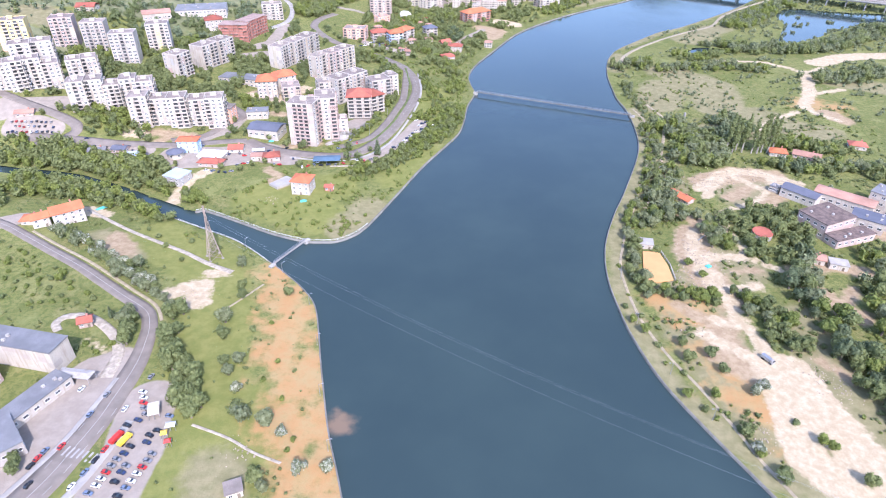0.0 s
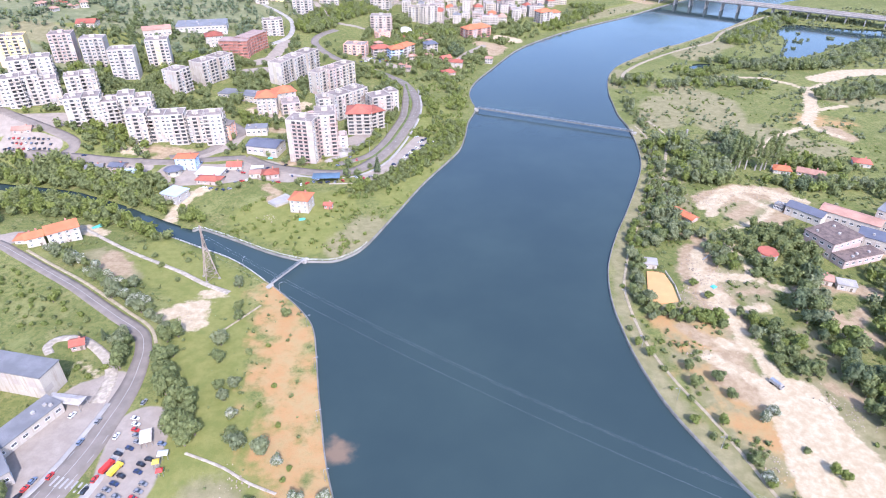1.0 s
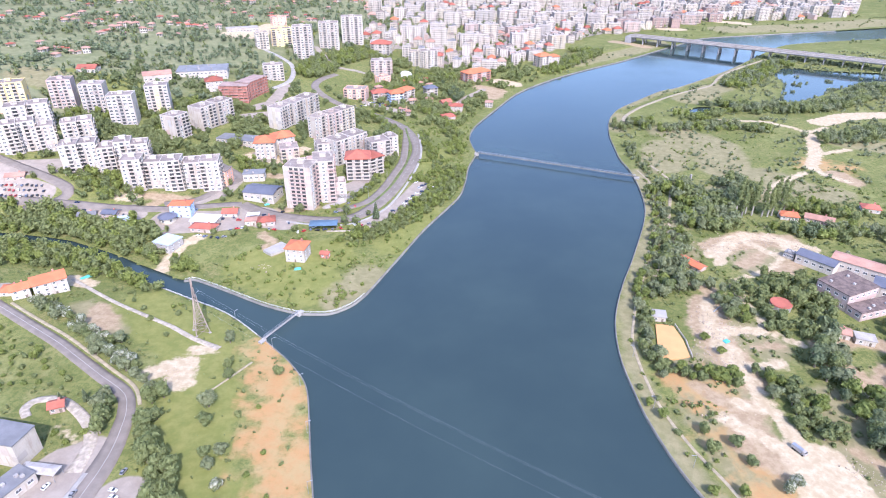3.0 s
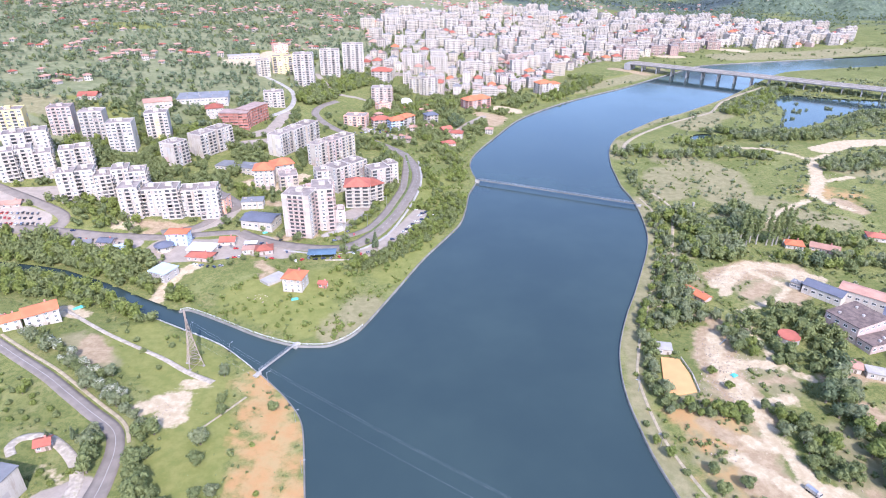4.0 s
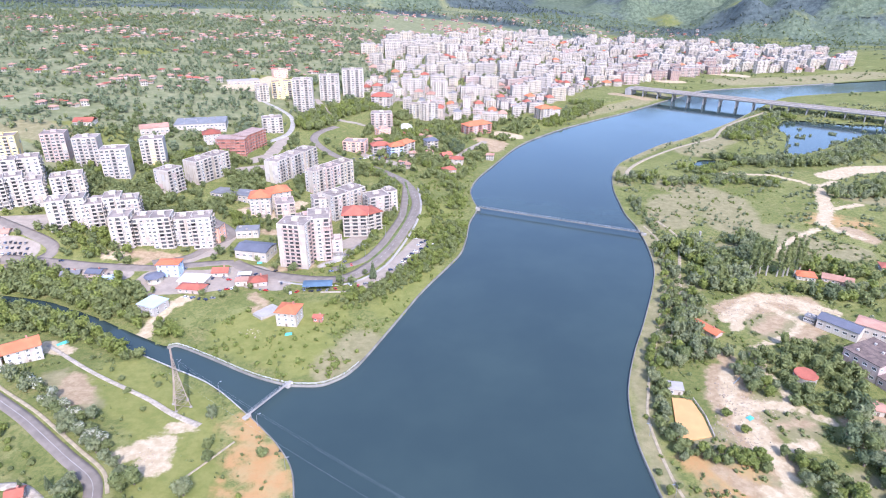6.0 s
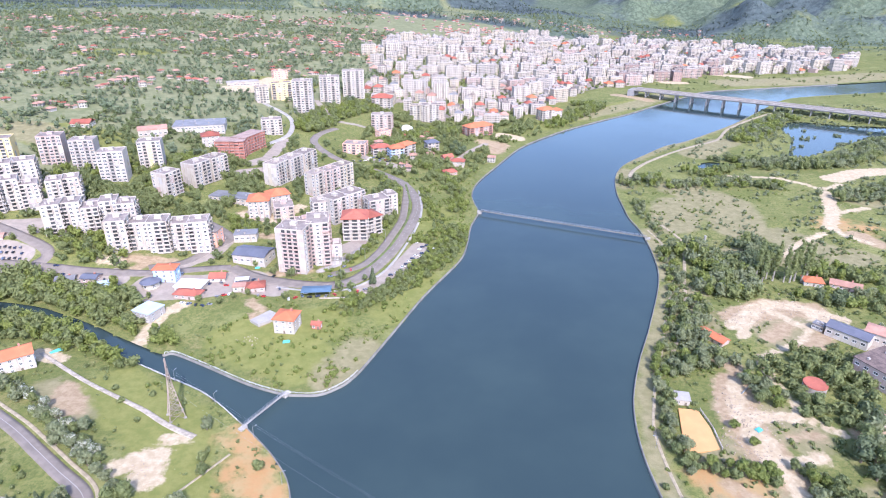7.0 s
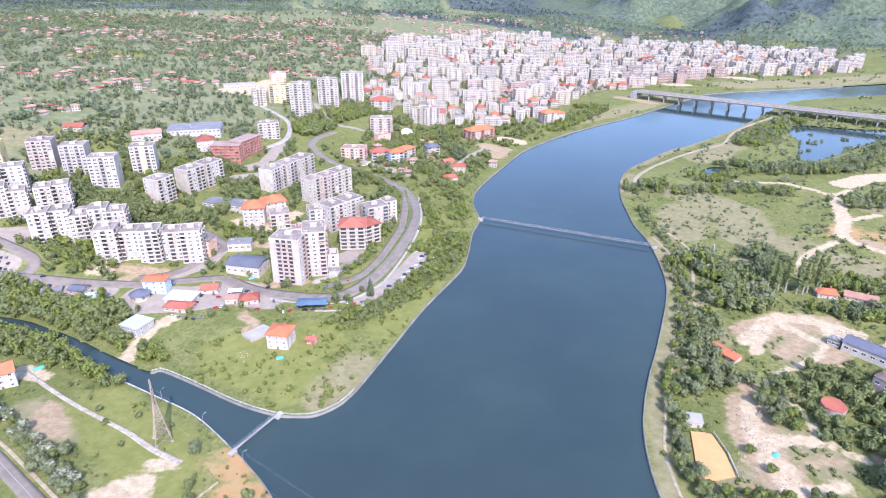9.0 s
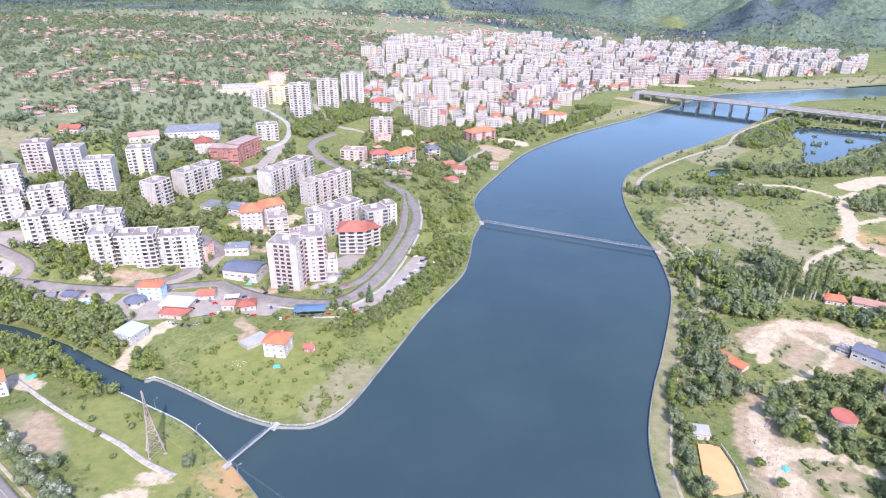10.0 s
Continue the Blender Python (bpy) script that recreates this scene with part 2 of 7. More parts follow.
# ---- mesh helpers ----
class Shape:
    """Vertices and faces of one part."""

    def __init__(self):
        self.v, self.f = [], []

    def add(self, verts, faces):
        k = len(self.v)
        self.v += [tuple(p) for p in verts]
        self.f += [tuple(i + k for i in f) for f in faces]
        return self

    def box(self, x, y, z, sx, sy, sz, turn=0.0, taper=1.0):
        """A box that stands on (x, y, z)."""
        c, s = math.cos(turn), math.sin(turn)
        pts = []
        for h, k in ((0, 1.0), (sz, taper)):
            for a, b in ((-1, -1), (1, -1), (1, 1), (-1, 1)):
                dx, dy = a * sx / 2 * k, b * sy / 2 * k
                pts.append((x + dx * c - dy * s, y + dx * s + dy * c, z + h))
        return self.add(pts, [(3, 2, 1, 0), (4, 5, 6, 7), (0, 1, 5, 4), (1, 2, 6, 5), (2, 3, 7, 6), (3, 0, 4, 7)])

    def prism(self, outline, z0, z1, slope=None):
        """An upright prism over an outline; slope draws its top in towards the middle."""
        n = len(outline)
        mx, my = sum(p[0] for p in outline) / n, sum(p[1] for p in outline) / n
        k = 1.0 if slope is None else slope
        pts = [(x, y, z0) for x, y in outline] + [(mx + (x - mx) * k, my + (y - my) * k, z1) for x, y in outline]
        faces = [tuple(reversed(range(n))), tuple(range(n, 2 * n))] + [(i, (i + 1) % n, n + (i + 1) % n, n + i) for i in range(n)]
        return self.add(pts, faces)

    def tube(self, a, b, r, r2=None, n=6):
        a, b = Vector(a), Vector(b)
        d = (b - a).normalized()
        u = d.orthogonal().normalized()
        w = d.cross(u)
        pts = []
        for p, q in ((a, r), (b, r if r2 is None else r2)):
            pts += [p + (u * math.cos(6.2832 * i / n) + w * math.sin(6.2832 * i / n)) * q for i in range(n)]
        return self.add(pts, [tuple(reversed(range(n))), tuple(range(n, 2 * n))] + [(i, (i + 1) % n, n + (i + 1) % n, n + i) for i in range(n)])

    def gable(self, sx, sy, z, rise, over=0.5, thick=0.22):
        """A pitched roof with its ridge along x."""
        a, b = sx / 2 + over, sy / 2 + over
        k = rise * over / (sy / 2)
        lo = [(-a, -b, z - k), (a, -b, z - k), (a, 0, z + rise), (-a, 0, z + rise), (-a, b, z - k), (a, b, z - k)]
        pts = lo + [(x, y, h + thick) for x, y, h in lo]
        return self.add(pts, [(1, 0, 3, 2), (2, 3, 4, 5), (6, 7, 8, 9), (9, 8, 11, 10), (0, 1, 7, 6), (4, 10, 11, 5), (0, 6, 9, 3), (3, 9, 10, 4), (1, 2, 8, 7), (2, 5, 11, 8)])

    def hip(self, sx, sy, z, rise, over=0.6, thick=0.2):
        """A hipped roof."""
        a, b = sx / 2 + over, sy / 2 + over
        r = max(a - b, 0.15)
        q = max(b - a, 0.15)
        pts = [(-a, -b, z), (a, -b, z), (a, b, z), (-a, b, z), (-a, -b, z + thick), (a, -b, z + thick), (a, b, z + thick), (-a, b, z + thick)]
        pts += [(-r, -q if q > 0.2 else 0, z + rise), (r, -q if q > 0.2 else 0, z + rise), (r, q if q > 0.2 else 0, z + rise), (-r, q if q > 0.2 else 0, z + rise)]
        return self.add(pts, [(3, 2, 1, 0), (0, 1, 5, 4), (1, 2, 6, 5), (2, 3, 7, 6), (3, 0, 4, 7), (4, 5, 9, 8), (5, 6, 10, 9), (6, 7, 11, 10), (7, 4, 8, 11), (8, 9, 10, 11)])

    def mesh(self, name, material):
        me = bpy.data.meshes.new(name)
        me.from_pydata(self.v, [], self.f)
        me.materials.append(material)
        me.update()
        return me


UNIT = 1.25  # the plan is drawn in steps of 1.25 m
SCALE = Matrix.Scale(UNIT, 4)


def placed(m):
    """A pose of the plan, laid out in metres and of true size."""
    return Matrix.Translation(m.translation * UNIT) @ m.to_3x3().to_4x4()


def thing(name, m, label, category, group="", kind=""):
    ob = new(name)
    ob.empty_display_size = 0.5
    ob.matrix_basis = SCALE @ m
    return tagged(ob, label, category, group, kind)


def part(name, shape, material, parent, label="", at=None, kind=""):
    me = shape.mesh(name, material) if isinstance(shape, Shape) else shape
    ob = new(name, me)
    ob.parent = parent
    if at is not None:
        ob.matrix_basis = at
    return tagged(ob, label, kind=kind)


def piece(name, shape, material, label, category, m=None, kind="", group=""):
    """A thing that is one single mesh."""
    ob = new(name, shape.mesh(name, material) if isinstance(shape, Shape) else shape)
    ob.matrix_basis = SCALE if m is None else SCALE @ m
    return tagged(ob, label, category, group, kind)


def big_mesh(name, verts, faces, material):
    me = bpy.data.meshes.new(name)
    verts, faces = np.asarray(verts, np.float32), np.asarray(faces, np.int32)
    k = faces.shape[1]
    me.vertices.add(len(verts))
    me.vertices.foreach_set("co", verts.ravel())
    me.loops.add(faces.size)
    me.loops.foreach_set("vertex_index", faces.ravel())
    me.polygons.add(len(faces))
    me.polygons.foreach_set("loop_start", np.arange(0, faces.size, k, dtype=np.int32))
    me.polygons.foreach_set("loop_total", np.full(len(faces), k, np.int32))
    me.materials.append(material)
    me.update(calc_edges=True)
    return me


# ---- lie of the land ----
def spline(points, per=6, closed=False):
    """A smooth line through the given points."""
    p = np.array(points, float)
    n = len(p)
    out = []
    for i in range(n if closed else n - 1):
        a, b, c, d = (p[k % n] if closed else p[min(max(k, 0), n - 1)] for k in (i - 1, i, i + 1, i + 2))
        for s in np.arange(per) / per:
            out.append(0.5 * (2 * b + (c - a) * s + (2 * a - 5 * b + 4 * c - d) * s * s + (3 * b - a - 3 * c + d) * s ** 3))
    if not closed:
        out.append(p[-1])
    return np.array(out)


def away(x, y, line, closed=False):
    """Distance from points to a line of straight pieces, and whether they lie inside it (closed lines only)."""
    x, y = np.asarray(x, float), np.asarray(y, float)
    best, inside = np.full(x.shape, 1e9), np.zeros(x.shape, bool)
    pts = np.vstack([line, line[:1]]) if closed else line
    for (ax, ay), (bx, by) in zip(pts[:-1], pts[1:]):
        dx, dy = bx - ax, by - ay
        s = np.clip(((x - ax) * dx + (y - ay) * dy) / (dx * dx + dy * dy + 1e-9), 0, 1)
        best = np.minimum(best, (x - ax - s * dx) ** 2 + (y - ay - s * dy) ** 2)
        if closed:
            cross = (ay > y) != (by > y)
            inside ^= cross & (x < ax + (y - ay) * dx / (dy if abs(dy) > 1e-9 else 1e-9))
    return np.sqrt(best), inside


BANK_WEST = [(40, -260), (5, -90), (-12, -10), (-28, 45), (-35, 67), (-39, 83), (-43, 100), (-46, 114), (-50, 129), (-57, 140), (-65, 149), (-73, 157),
             (-92, 174), (-113, 186), (-131, 196), (-150, 208), (-163, 218), (-180, 227), (-203, 235), (-270, 252), (-360, 300)]
BANK_TOWN = [(-365, 310), (-275, 260), (-205, 243), (-186, 236), (-163.5, 225), (-146.5, 215), (-131, 206.5), (-121, 201.2), (-116.5, 202.2), (-99.7, 193.4), (-79, 181.6), (-63.5, 175.3), (-55.5, 174.4), (-48, 175),
             (-41, 180), (-37, 185.5), (-33, 194), (-23, 220), (-10, 254), (4, 284), (11, 301), (15, 323), (18, 348), (24, 373), (22, 391), (21, 408), (24, 428),
             (31.5, 450), (47, 486), (66, 529), (78, 550), (93, 571), (127, 611), (172, 654), (216, 693), (267, 746), (317, 796), (363, 839), (463, 871), (658, 929), (900, 1010)]
BANK_EAST = [(900, 905), (700, 862), (598, 837), (491, 807), (440, 780), (378, 712), (313, 639), (239, 569), (211, 549), (180, 516), (158, 491), (146, 471), (137, 447),
             (130, 415), (127, 387), (125, 363), (126, 340), (123, 306), (116, 273), (97, 227), (84, 199), (75, 176), (71, 160), (69, 144), (69, 129), (70, 112),
             (74, 90), (81, 71), (92, 46), (110, 5), (135, -60), (190, -260)]
LAKE = [(379, 650), (397, 654), (430, 640), (470, 632), (520, 622), (500, 600), (438, 588), (388, 556), (350, 528), (327, 515), (313, 517), (328, 546), (349, 586), (357, 620)]
POND = [(212, 478), (225, 494), (240, 495), (253, 489), (246, 480), (228, 476)]
bank_west, bank_town, bank_east = spline(BANK_WEST), spline(BANK_TOWN), spline(BANK_EAST)
river = np.vstack([bank_west, bank_town, bank_east])
lake, pond = spline(LAKE, 4, True), spline(POND, 4, True)


def shore(x, y):
    """Distance from the water's edge: positive on land, negative over water."""
    out = None
    for line in (river, lake, pond):
        d, inside = away(x, y, line, True)
        s = np.where(inside, -d, d)
        out = s if out is None else np.minimum(out, s)
    return out


def soft_ramp(v, k):
    return k * np.logaddexp(0, v / k)


def ripple(x, y, wave, seed):
    """Rolling unevenness between about -1 and 1."""
    r = np.random.RandomState(seed)
    out = 0
    for k in range(6):
        a, f, p = r.uniform(0, 6.283), 6.283 / (wave * r.uniform(0.5, 1.6)), r.uniform(0, 6.283)
        out = out + np.sin((x * np.cos(a) + y * np.sin(a)) * f + p)
    return out / 3.5


def smooth(v):
    v = np.clip(v, 0, 1)
    return v * v * (3 - 2 * v)


# Hills beyond the town: bearing from and to in radians, distance of the foot, breadth of the slope, height
HILLS = [(-0.42, 0.14, 1690, 330, 205), (0.20, 0.95, 1830, 620, 230), (-0.62, 0.50, 2350, 700, 190), (-1.3, -0.40, 2350, 900, 150)]


def upland(x, y):
    """Height of the land away from the water."""
    x, y = np.asarray(x, float), np.asarray(y, float)
    u = -0.906 * (x + 100) + 0.423 * (y - 250)
    far = np.hypot(x, y)
    h = 3.0 + 0.15 * soft_ramp(u - 50, 25) - 0.075 * soft_ramp(u - 340, 60) - 0.072 * soft_ramp(u - 820, 80)
    h = h + 0.4 * ripple(x, y, 70, 3) * np.clip(far / 300, 0.3, 1)
    turn = np.arctan2(x, y)
    spur = 150 * ripple(x, y, 520, 8) + 60 * ripple(x, y, 190, 9)
    for a, b, foot, wide, tall in HILLS:
        h = h + tall * smooth((far - foot + spur) / wide) * smooth((turn - a) / 0.12) * smooth((b - turn) / 0.12)
    h = h + np.clip((far - 1500) / 600, 0, 1) * 8 * ripple(x, y, 420, 5)
    return h


def land(x, y, s=None):
    """Height of the ground; s is the distance from the shore, where it is known already."""
    if s is None:
        s = shore(x, y)
    t = np.clip((s - 1.0) / 45, 0, 1)
    t = t * t * (3 - 2 * t)
    return 1.3 + np.maximum(upland(x, y) - 1.3, 0.3) * t


# ---- what covers the ground: chains of (x, y), each with a breadth to either side ----
ZONES = {
    "sand": [
        (7, [(118, 36), (108, 58), (111, 76), (114, 94)]), (8.5, [(118, 92), (120, 74), (123, 58), (132, 44)]), (2.6, [(115, 97), (114, 111), (112, 129), (114, 138)]),
        (3, [(116, 181), (113, 171), (110, 162), (110, 153), (109, 144), (111, 132)]), (2.6, [(114, 150), (113, 138), (120, 138), (129, 140)]), (3.0, [(111, 159), (119, 161), (130, 160)]), (2.0, [(130, 162), (136, 157), (142, 151)]),
        (1.6, [(130, 160), (134, 167), (133, 178), (134, 196), (136, 200), (146, 204), (159, 211), (170, 223)]), (3.6, [(134, 224), (141, 230), (151, 240), (161, 245), (174, 241), (184, 234)]), (2.8, [(172, 244), (181, 237), (190, 230)]),
        (2.8, [(135, 215), (141, 227), (150, 236)]), (2.6, [(158, 239), (162, 231), (167, 225), (172, 222)]), (2.6, [(96, 112), (103, 104), (110, 98), (114, 84)]), (3, [(109, 116), (103, 119)]),
        (4, [(-186, 280), (-176, 278)]),
        (9, [(309, 445), (335, 459), (357, 465), (400, 470)]), (2.6, [(230, 455), (267, 447), (281, 433), (288, 420), (307, 431)]), (4.5, [(285, 413), (267, 372), (248, 343)]),
        (2.5, [(250, 340), (250, 331), (259, 319)]), (2.5, [(262, 367), (296, 380)]), (2.2, [(197, 301), (217, 320), (239, 334)]), (4.5, [(-108, 134), (-103, 137), (-97, 141)]), (5, [(-96, 129), (-98, 136)]), (2.5, [(-97, 149), (-90, 149)]), (1.0, [(-127, 106), (-118, 101)]),
        (9, [(58, 581), (72, 573)]), (5, [(-129, 350), (-110, 346), (-98, 370)]), (3.5, [(-135, 207), (-136, 219), (-134, 233), (-128, 240)]), (4, [(-172, 200), (-163, 196)]),
        (3, [(175, 232), (188, 222), (205, 212)]), (13, [(-226, 646), (-208, 650), (-202, 676), (-196, 704)]), (14, [(430, 985), (470, 960)]), (12, [(330, 905), (350, 900)])],
    "dirt": [
        (8, [(116, 180), (110, 165), (110, 145), (112, 132)]), (8, [(140, 232), (160, 242), (180, 238)]), (5, [(100, 96), (105, 92), (104, 102)]), (4, [(-110, 322), (-101, 320)]), (3.5, [(-164, 272), (-160, 277)]), (3.5, [(-92, 274), (-74, 277)]), (3, [(150, 232), (166, 234)]), (2.5, [(112, 172), (104, 150)]), (2, [(122, 150), (134, 150)]),
        (8, [(38, 554), (54, 547), (47, 525)]), (5, [(-145, 170), (-138, 164)]), (3, [(113, 150), (112, 140)]), (2, [(150, 236), (180, 236)]), (7, [(258, 330), (262, 318)]),
        (3, [(102, 90), (104, 104), (108, 118)]), (6, [(100, 100), (104, 112)]), (3, [(-95, 244), (-88, 236)]), (9, [(230, 800), (262, 772)]), (6, [(-128, 352), (-112, 350)]),
        (4, [(-148, 176), (-139, 168), (-138, 162)]), (4, [(-140, 262), (-120, 262)]), (2, [(112, 146), (116, 162)]), (5, [(158, 206), (178, 220), (206, 196)]), (6, [(184, 192), (204, 178), (214, 190)]), (5, [(150, 150), (166, 156), (178, 148)]), (4, [(146, 214), (160, 224)]), (4, [(118, 196), (122, 186)]), (5, [(150, 136), (155, 124), (160, 120)]), (3, [(158, 128), (166, 138)]), (3, [(100, 118), (92, 128)]), (3, [(132, 96), (138, 88)]), (5, [(-170, 282), (-150, 282)]), (3.5, [(-84, 226), (-90, 231)])],
    "clay": [
        (7, [(-34, 36), (-44, 58), (-49, 76), (-55, 95), (-59, 112), (-63, 128)]), (6, [(-31, 47), (-39, 70), (-44, 88), (-49, 109), (-56, 127), (-70, 145)]),
        (5, [(93, 104), (98, 96), (102, 84), (103, 70)]), (4, [(87, 132), (91, 122), (96, 117)]), (4, [(93, 80), (97, 73)]), (3, [(100, 120), (96, 132)]), (8, [(250, 352), (268, 342)])],
    "straw": [
        (13, [(98, 136), (95, 110), (100, 84), (112, 50)]), (10, [(134, 118), (131, 92), (138, 64)]), (9, [(160, 222), (150, 214)]), (12, [(170, 300), (200, 300), (240, 300)]), (9, [(100, 128), (93, 108), (97, 84)]), (7, [(131, 104), (134, 82), (140, 62)]), (9, [(128, 150), (122, 160)]), (10, [(150, 222), (170, 228)]), (8, [(112, 232), (124, 250)]), (14, [(210, 330), (230, 300)]), (16, [(150, 350), (165, 385)]), (16, [(230, 520), (270, 560)]),
        (9, [(-62, 40), (-66, 52)]), (6, [(-155, 176), (-135, 160)]), (4.5, [(80, 176), (88, 196), (100, 221), (118, 264)]), (4.0, [(120, 36), (96, 50), (86, 68), (76, 92), (73, 118), (73, 146), (80, 176)]),
        (5, [(121, 276), (128, 306), (131, 340)]), (18, [(190, 340), (200, 390), (180, 420)]), (8, [(158, 496), (205, 545), (268, 602), (335, 665)]), (8, [(140, 430), (150, 468)]), (10, [(-45, 186), (-36, 205)]),
        (12, [(150, 668), (240, 745), (290, 800)]), (14, [(420, 800), (560, 840), (700, 880)]), (26, [(420, 905), (560, 930), (700, 985)]), (14, [(300, 400), (330, 380)]), (7, [(122, 225), (128, 262)]), (20, [(-330, 455), (-290, 440)])],
    "lawn": [
        (22, [(-90, 30), (-66, 66)]), (14, [(-80, 84), (-84, 120), (-100, 156), (-130, 176)]), (16, [(-60, 196), (-90, 214), (-60, 224)]), (9, [(-26, 235), (-8, 270)]), (10, [(-8, 330), (-4, 372)]),
        (9, [(-60, 286), (-52, 296)]), (14, [(100, 620), (180, 700), (270, 778)]), (10, [(-200, 290), (-180, 296)]), (30, [(-300, 452), (-262, 440)]), (25, [(-430, 760), (-380, 790)]), (40, [(-600, 1050), (-520, 1090)]), (25, [(-210, 690), (-170, 700)])],
    "paved": [
        (4, [(-69, 487), (-61, 480), (-44, 472), (-30, 460)]), (3, [(-136, 640), (-110, 580), (-57, 566), (-14, 561)]), (3, [(7, 481), (24, 520), (40, 548)]),
        (4, [(-142, 280), (-130, 294), (-128, 314), (-146, 328)]), (6, [(-196, 263), (-181, 260), (-174, 266)]), (6, [(-143, 261), (-126, 262)]), (5, [(-125, 355), (-117, 348)]), (5, [(-151, 441), (-141, 456), (-139, 504)]),
        (2.6, [(-67, 278), (-58, 290), (-48, 314)]), (8, [(186, 214), (204, 200), (214, 184)]), (3, [(-162, 320), (-150, 318), (-140, 306)]),
        (9, [(-92, 34), (-91, 59), (-94, 78)]), (10, [(-128, 44), (-121, 66), (-117, 82)]), (6, [(-116, 84), (-112, 97)]), (6, [(-124, 82), (-119, 92)]), (12, [(-148, 256), (-125, 258), (-104, 266)]), (7, [(-98, 258), (-86, 256)]),
        (5, [(-40, 259), (-28, 276), (-14, 313)]), (5, [(-70, 295), (-48, 320)]), (8, [(-150, 420), (-120, 440)]), (20, [(-10, 640), (30, 690), (90, 720)]), (24, [(-60, 700), (20, 760), (120, 800), (240, 900)]), (5, [(-210, 176), (-195, 186)]),
        (10, [(-262, 296), (-236, 306)]), (7.5, [(-252, 282), (-238, 282), (-229, 279)]), (5, [(-190, 262), (-168, 262)])],
    "wood": [], "pine": [], "garden": [],
}


def cover(name, x, y):
    """How far inside a kind of ground cover a point lies, in metres."""
    out = np.full(np.shape(x), -20.0)
    for r, chain in ZONES[name]:
        d, _ = away(x, y, np.array(chain, float))
        out = np.maximum(out, r - d)
    return out


def forest(x, y, kind):
    """How far inside the woods of the hills a point lies: broad-leaved woods with clearings, and darker pine stands."""
    far = np.hypot(x, y)
    if kind == "wood":
        value = 13 * (ripple(x, y, 330, 12) + 0.6 * ripple(x, y, 120, 13)) + 5 + np.clip((far - 1680) / 30, 0, 10)
    else:
        turn = np.arctan2(x, y)
        stand = smooth((turn + 0.13) / 0.05) * smooth((0.16 - turn) / 0.05) * smooth((far - 1720) / 60)
        value = 14 * (ripple(x, y, 520, 15) + 0.5 * ripple(x, y, 200, 16)) - 6 + np.clip((far - 2000) / 120, 0, 6) + 16 * stand
    return np.clip(value, -20, 20) - 40 * np.clip((1450 - far) / 100, 0, 1)


def steps(*spans):
    """Grid lines: from, to and spacing of each stretch; the last spacing grows where it is negative."""
    out = []
    for a, b, s in spans:
        if s > 0:
            out += list(np.arange(a, b, s))
        else:
            v, k = a, -s
            while v < b:
                out.append(v)
                v += k
                k *= 1.14
    return out


def build_ground():
    gx = [-v for v in reversed(steps((712, 3750, -8)))] + steps((-700, -330, 7), (-330, 345, 2.5), (345, 720, 6), (720, 3750, -8))
    gy = [-v for v in reversed(steps((40, 2500, -5)))] + steps((-30, 560, 2.5), (560, 1000, 5), (1000, 2600, 14), (2600, 3800, -20))
    gx, gy = np.array(gx), np.array(gy)
    X, Y = np.meshgrid(gx, gy)
    cell = np.maximum(np.gradient(gx)[None, :], np.gradient(gy)[:, None]) * np.ones_like(X)
    S = shore(X, Y)
    near = np.abs(S) < cell * 0.62
    px, py, e = X[near], Y[near], 0.05
    for _ in range(2):
        s = shore(px, py)
        gxx, gyy = (shore(px + e, py) - s) / e, (shore(px, py + e) - s) / e
        g = np.maximum(np.hypot(gxx, gyy), 0.5)
        px, py = px - s * gxx / g ** 2, py - s * gyy / g ** 2
    X[near], Y[near], S[near] = px, py, 0.0
    Z = land(X, Y, S)
    Z[S < -0.01] = -2.0
    ny, nx = X.shape
    idx = np.arange(ny * nx).reshape(ny, nx)
    faces = np.stack([idx[:-1, :-1], idx[:-1, 1:], idx[1:, 1:], idx[1:, :-1]], -1).reshape(-1, 4)
    Sf = S.ravel()[faces]
    keep = (Sf.min(1) > -0.01) & (Sf.max(1) > 0.0) | (Sf.max(1) > 1.2)
    me = big_mesh("ground", np.stack([X.ravel(), Y.ravel(), Z.ravel()], 1), faces[keep], GROUND)
    me.polygons.foreach_set("use_smooth", np.ones(int(keep.sum()), bool))
    close = (np.abs(X) < 760).ravel() & (np.abs(Y - 500) < 900).ravel()
    for name in ZONES:
        value = np.full(X.size, -20.0)
        if ZONES[name]:
            value[close] = cover(name, X.ravel()[close], Y.ravel()[close])
        if name == "garden":
            value = np.clip((-0.906 * (X + 100) + 0.423 * (Y - 250) - 190).ravel() / 4 + np.clip(Y.ravel() - 900, 0, 400) / 20, -20, 20)
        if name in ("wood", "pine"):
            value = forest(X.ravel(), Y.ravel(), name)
        me.attributes.new(name, "FLOAT", "POINT").data.foreach_set("value", value.astype(np.float32))
    return piece("ground", me, None, "grassy valley floor with sandy and clay patches rising into wooded hills", "ground", kind="structure")


ground = build_ground()
sheet = Shape().add([(-420, -320, 0.5), (1000, -320, 0.5), (1000, 1150, 0.5), (-420, 1150, 0.5)], [(0, 1, 2, 3)])
piece("water", sheet, WATER, "calm blue-green river and ponds with faint ripples", "water", kind="structure")


def heights(line):
    p = np.array(line, float)
    return land(p[:, 0], p[:, 1])


def at(x, y):
    return float(land(np.array([float(x)]), np.array([float(y)]))[0])


def sideways(line):
    d = np.gradient(line, axis=0)
    d /= np.maximum(np.hypot(d[:, 0], d[:, 1])[:, None], 1e-6)
    return np.stack([-d[:, 1], d[:, 0]], 1)


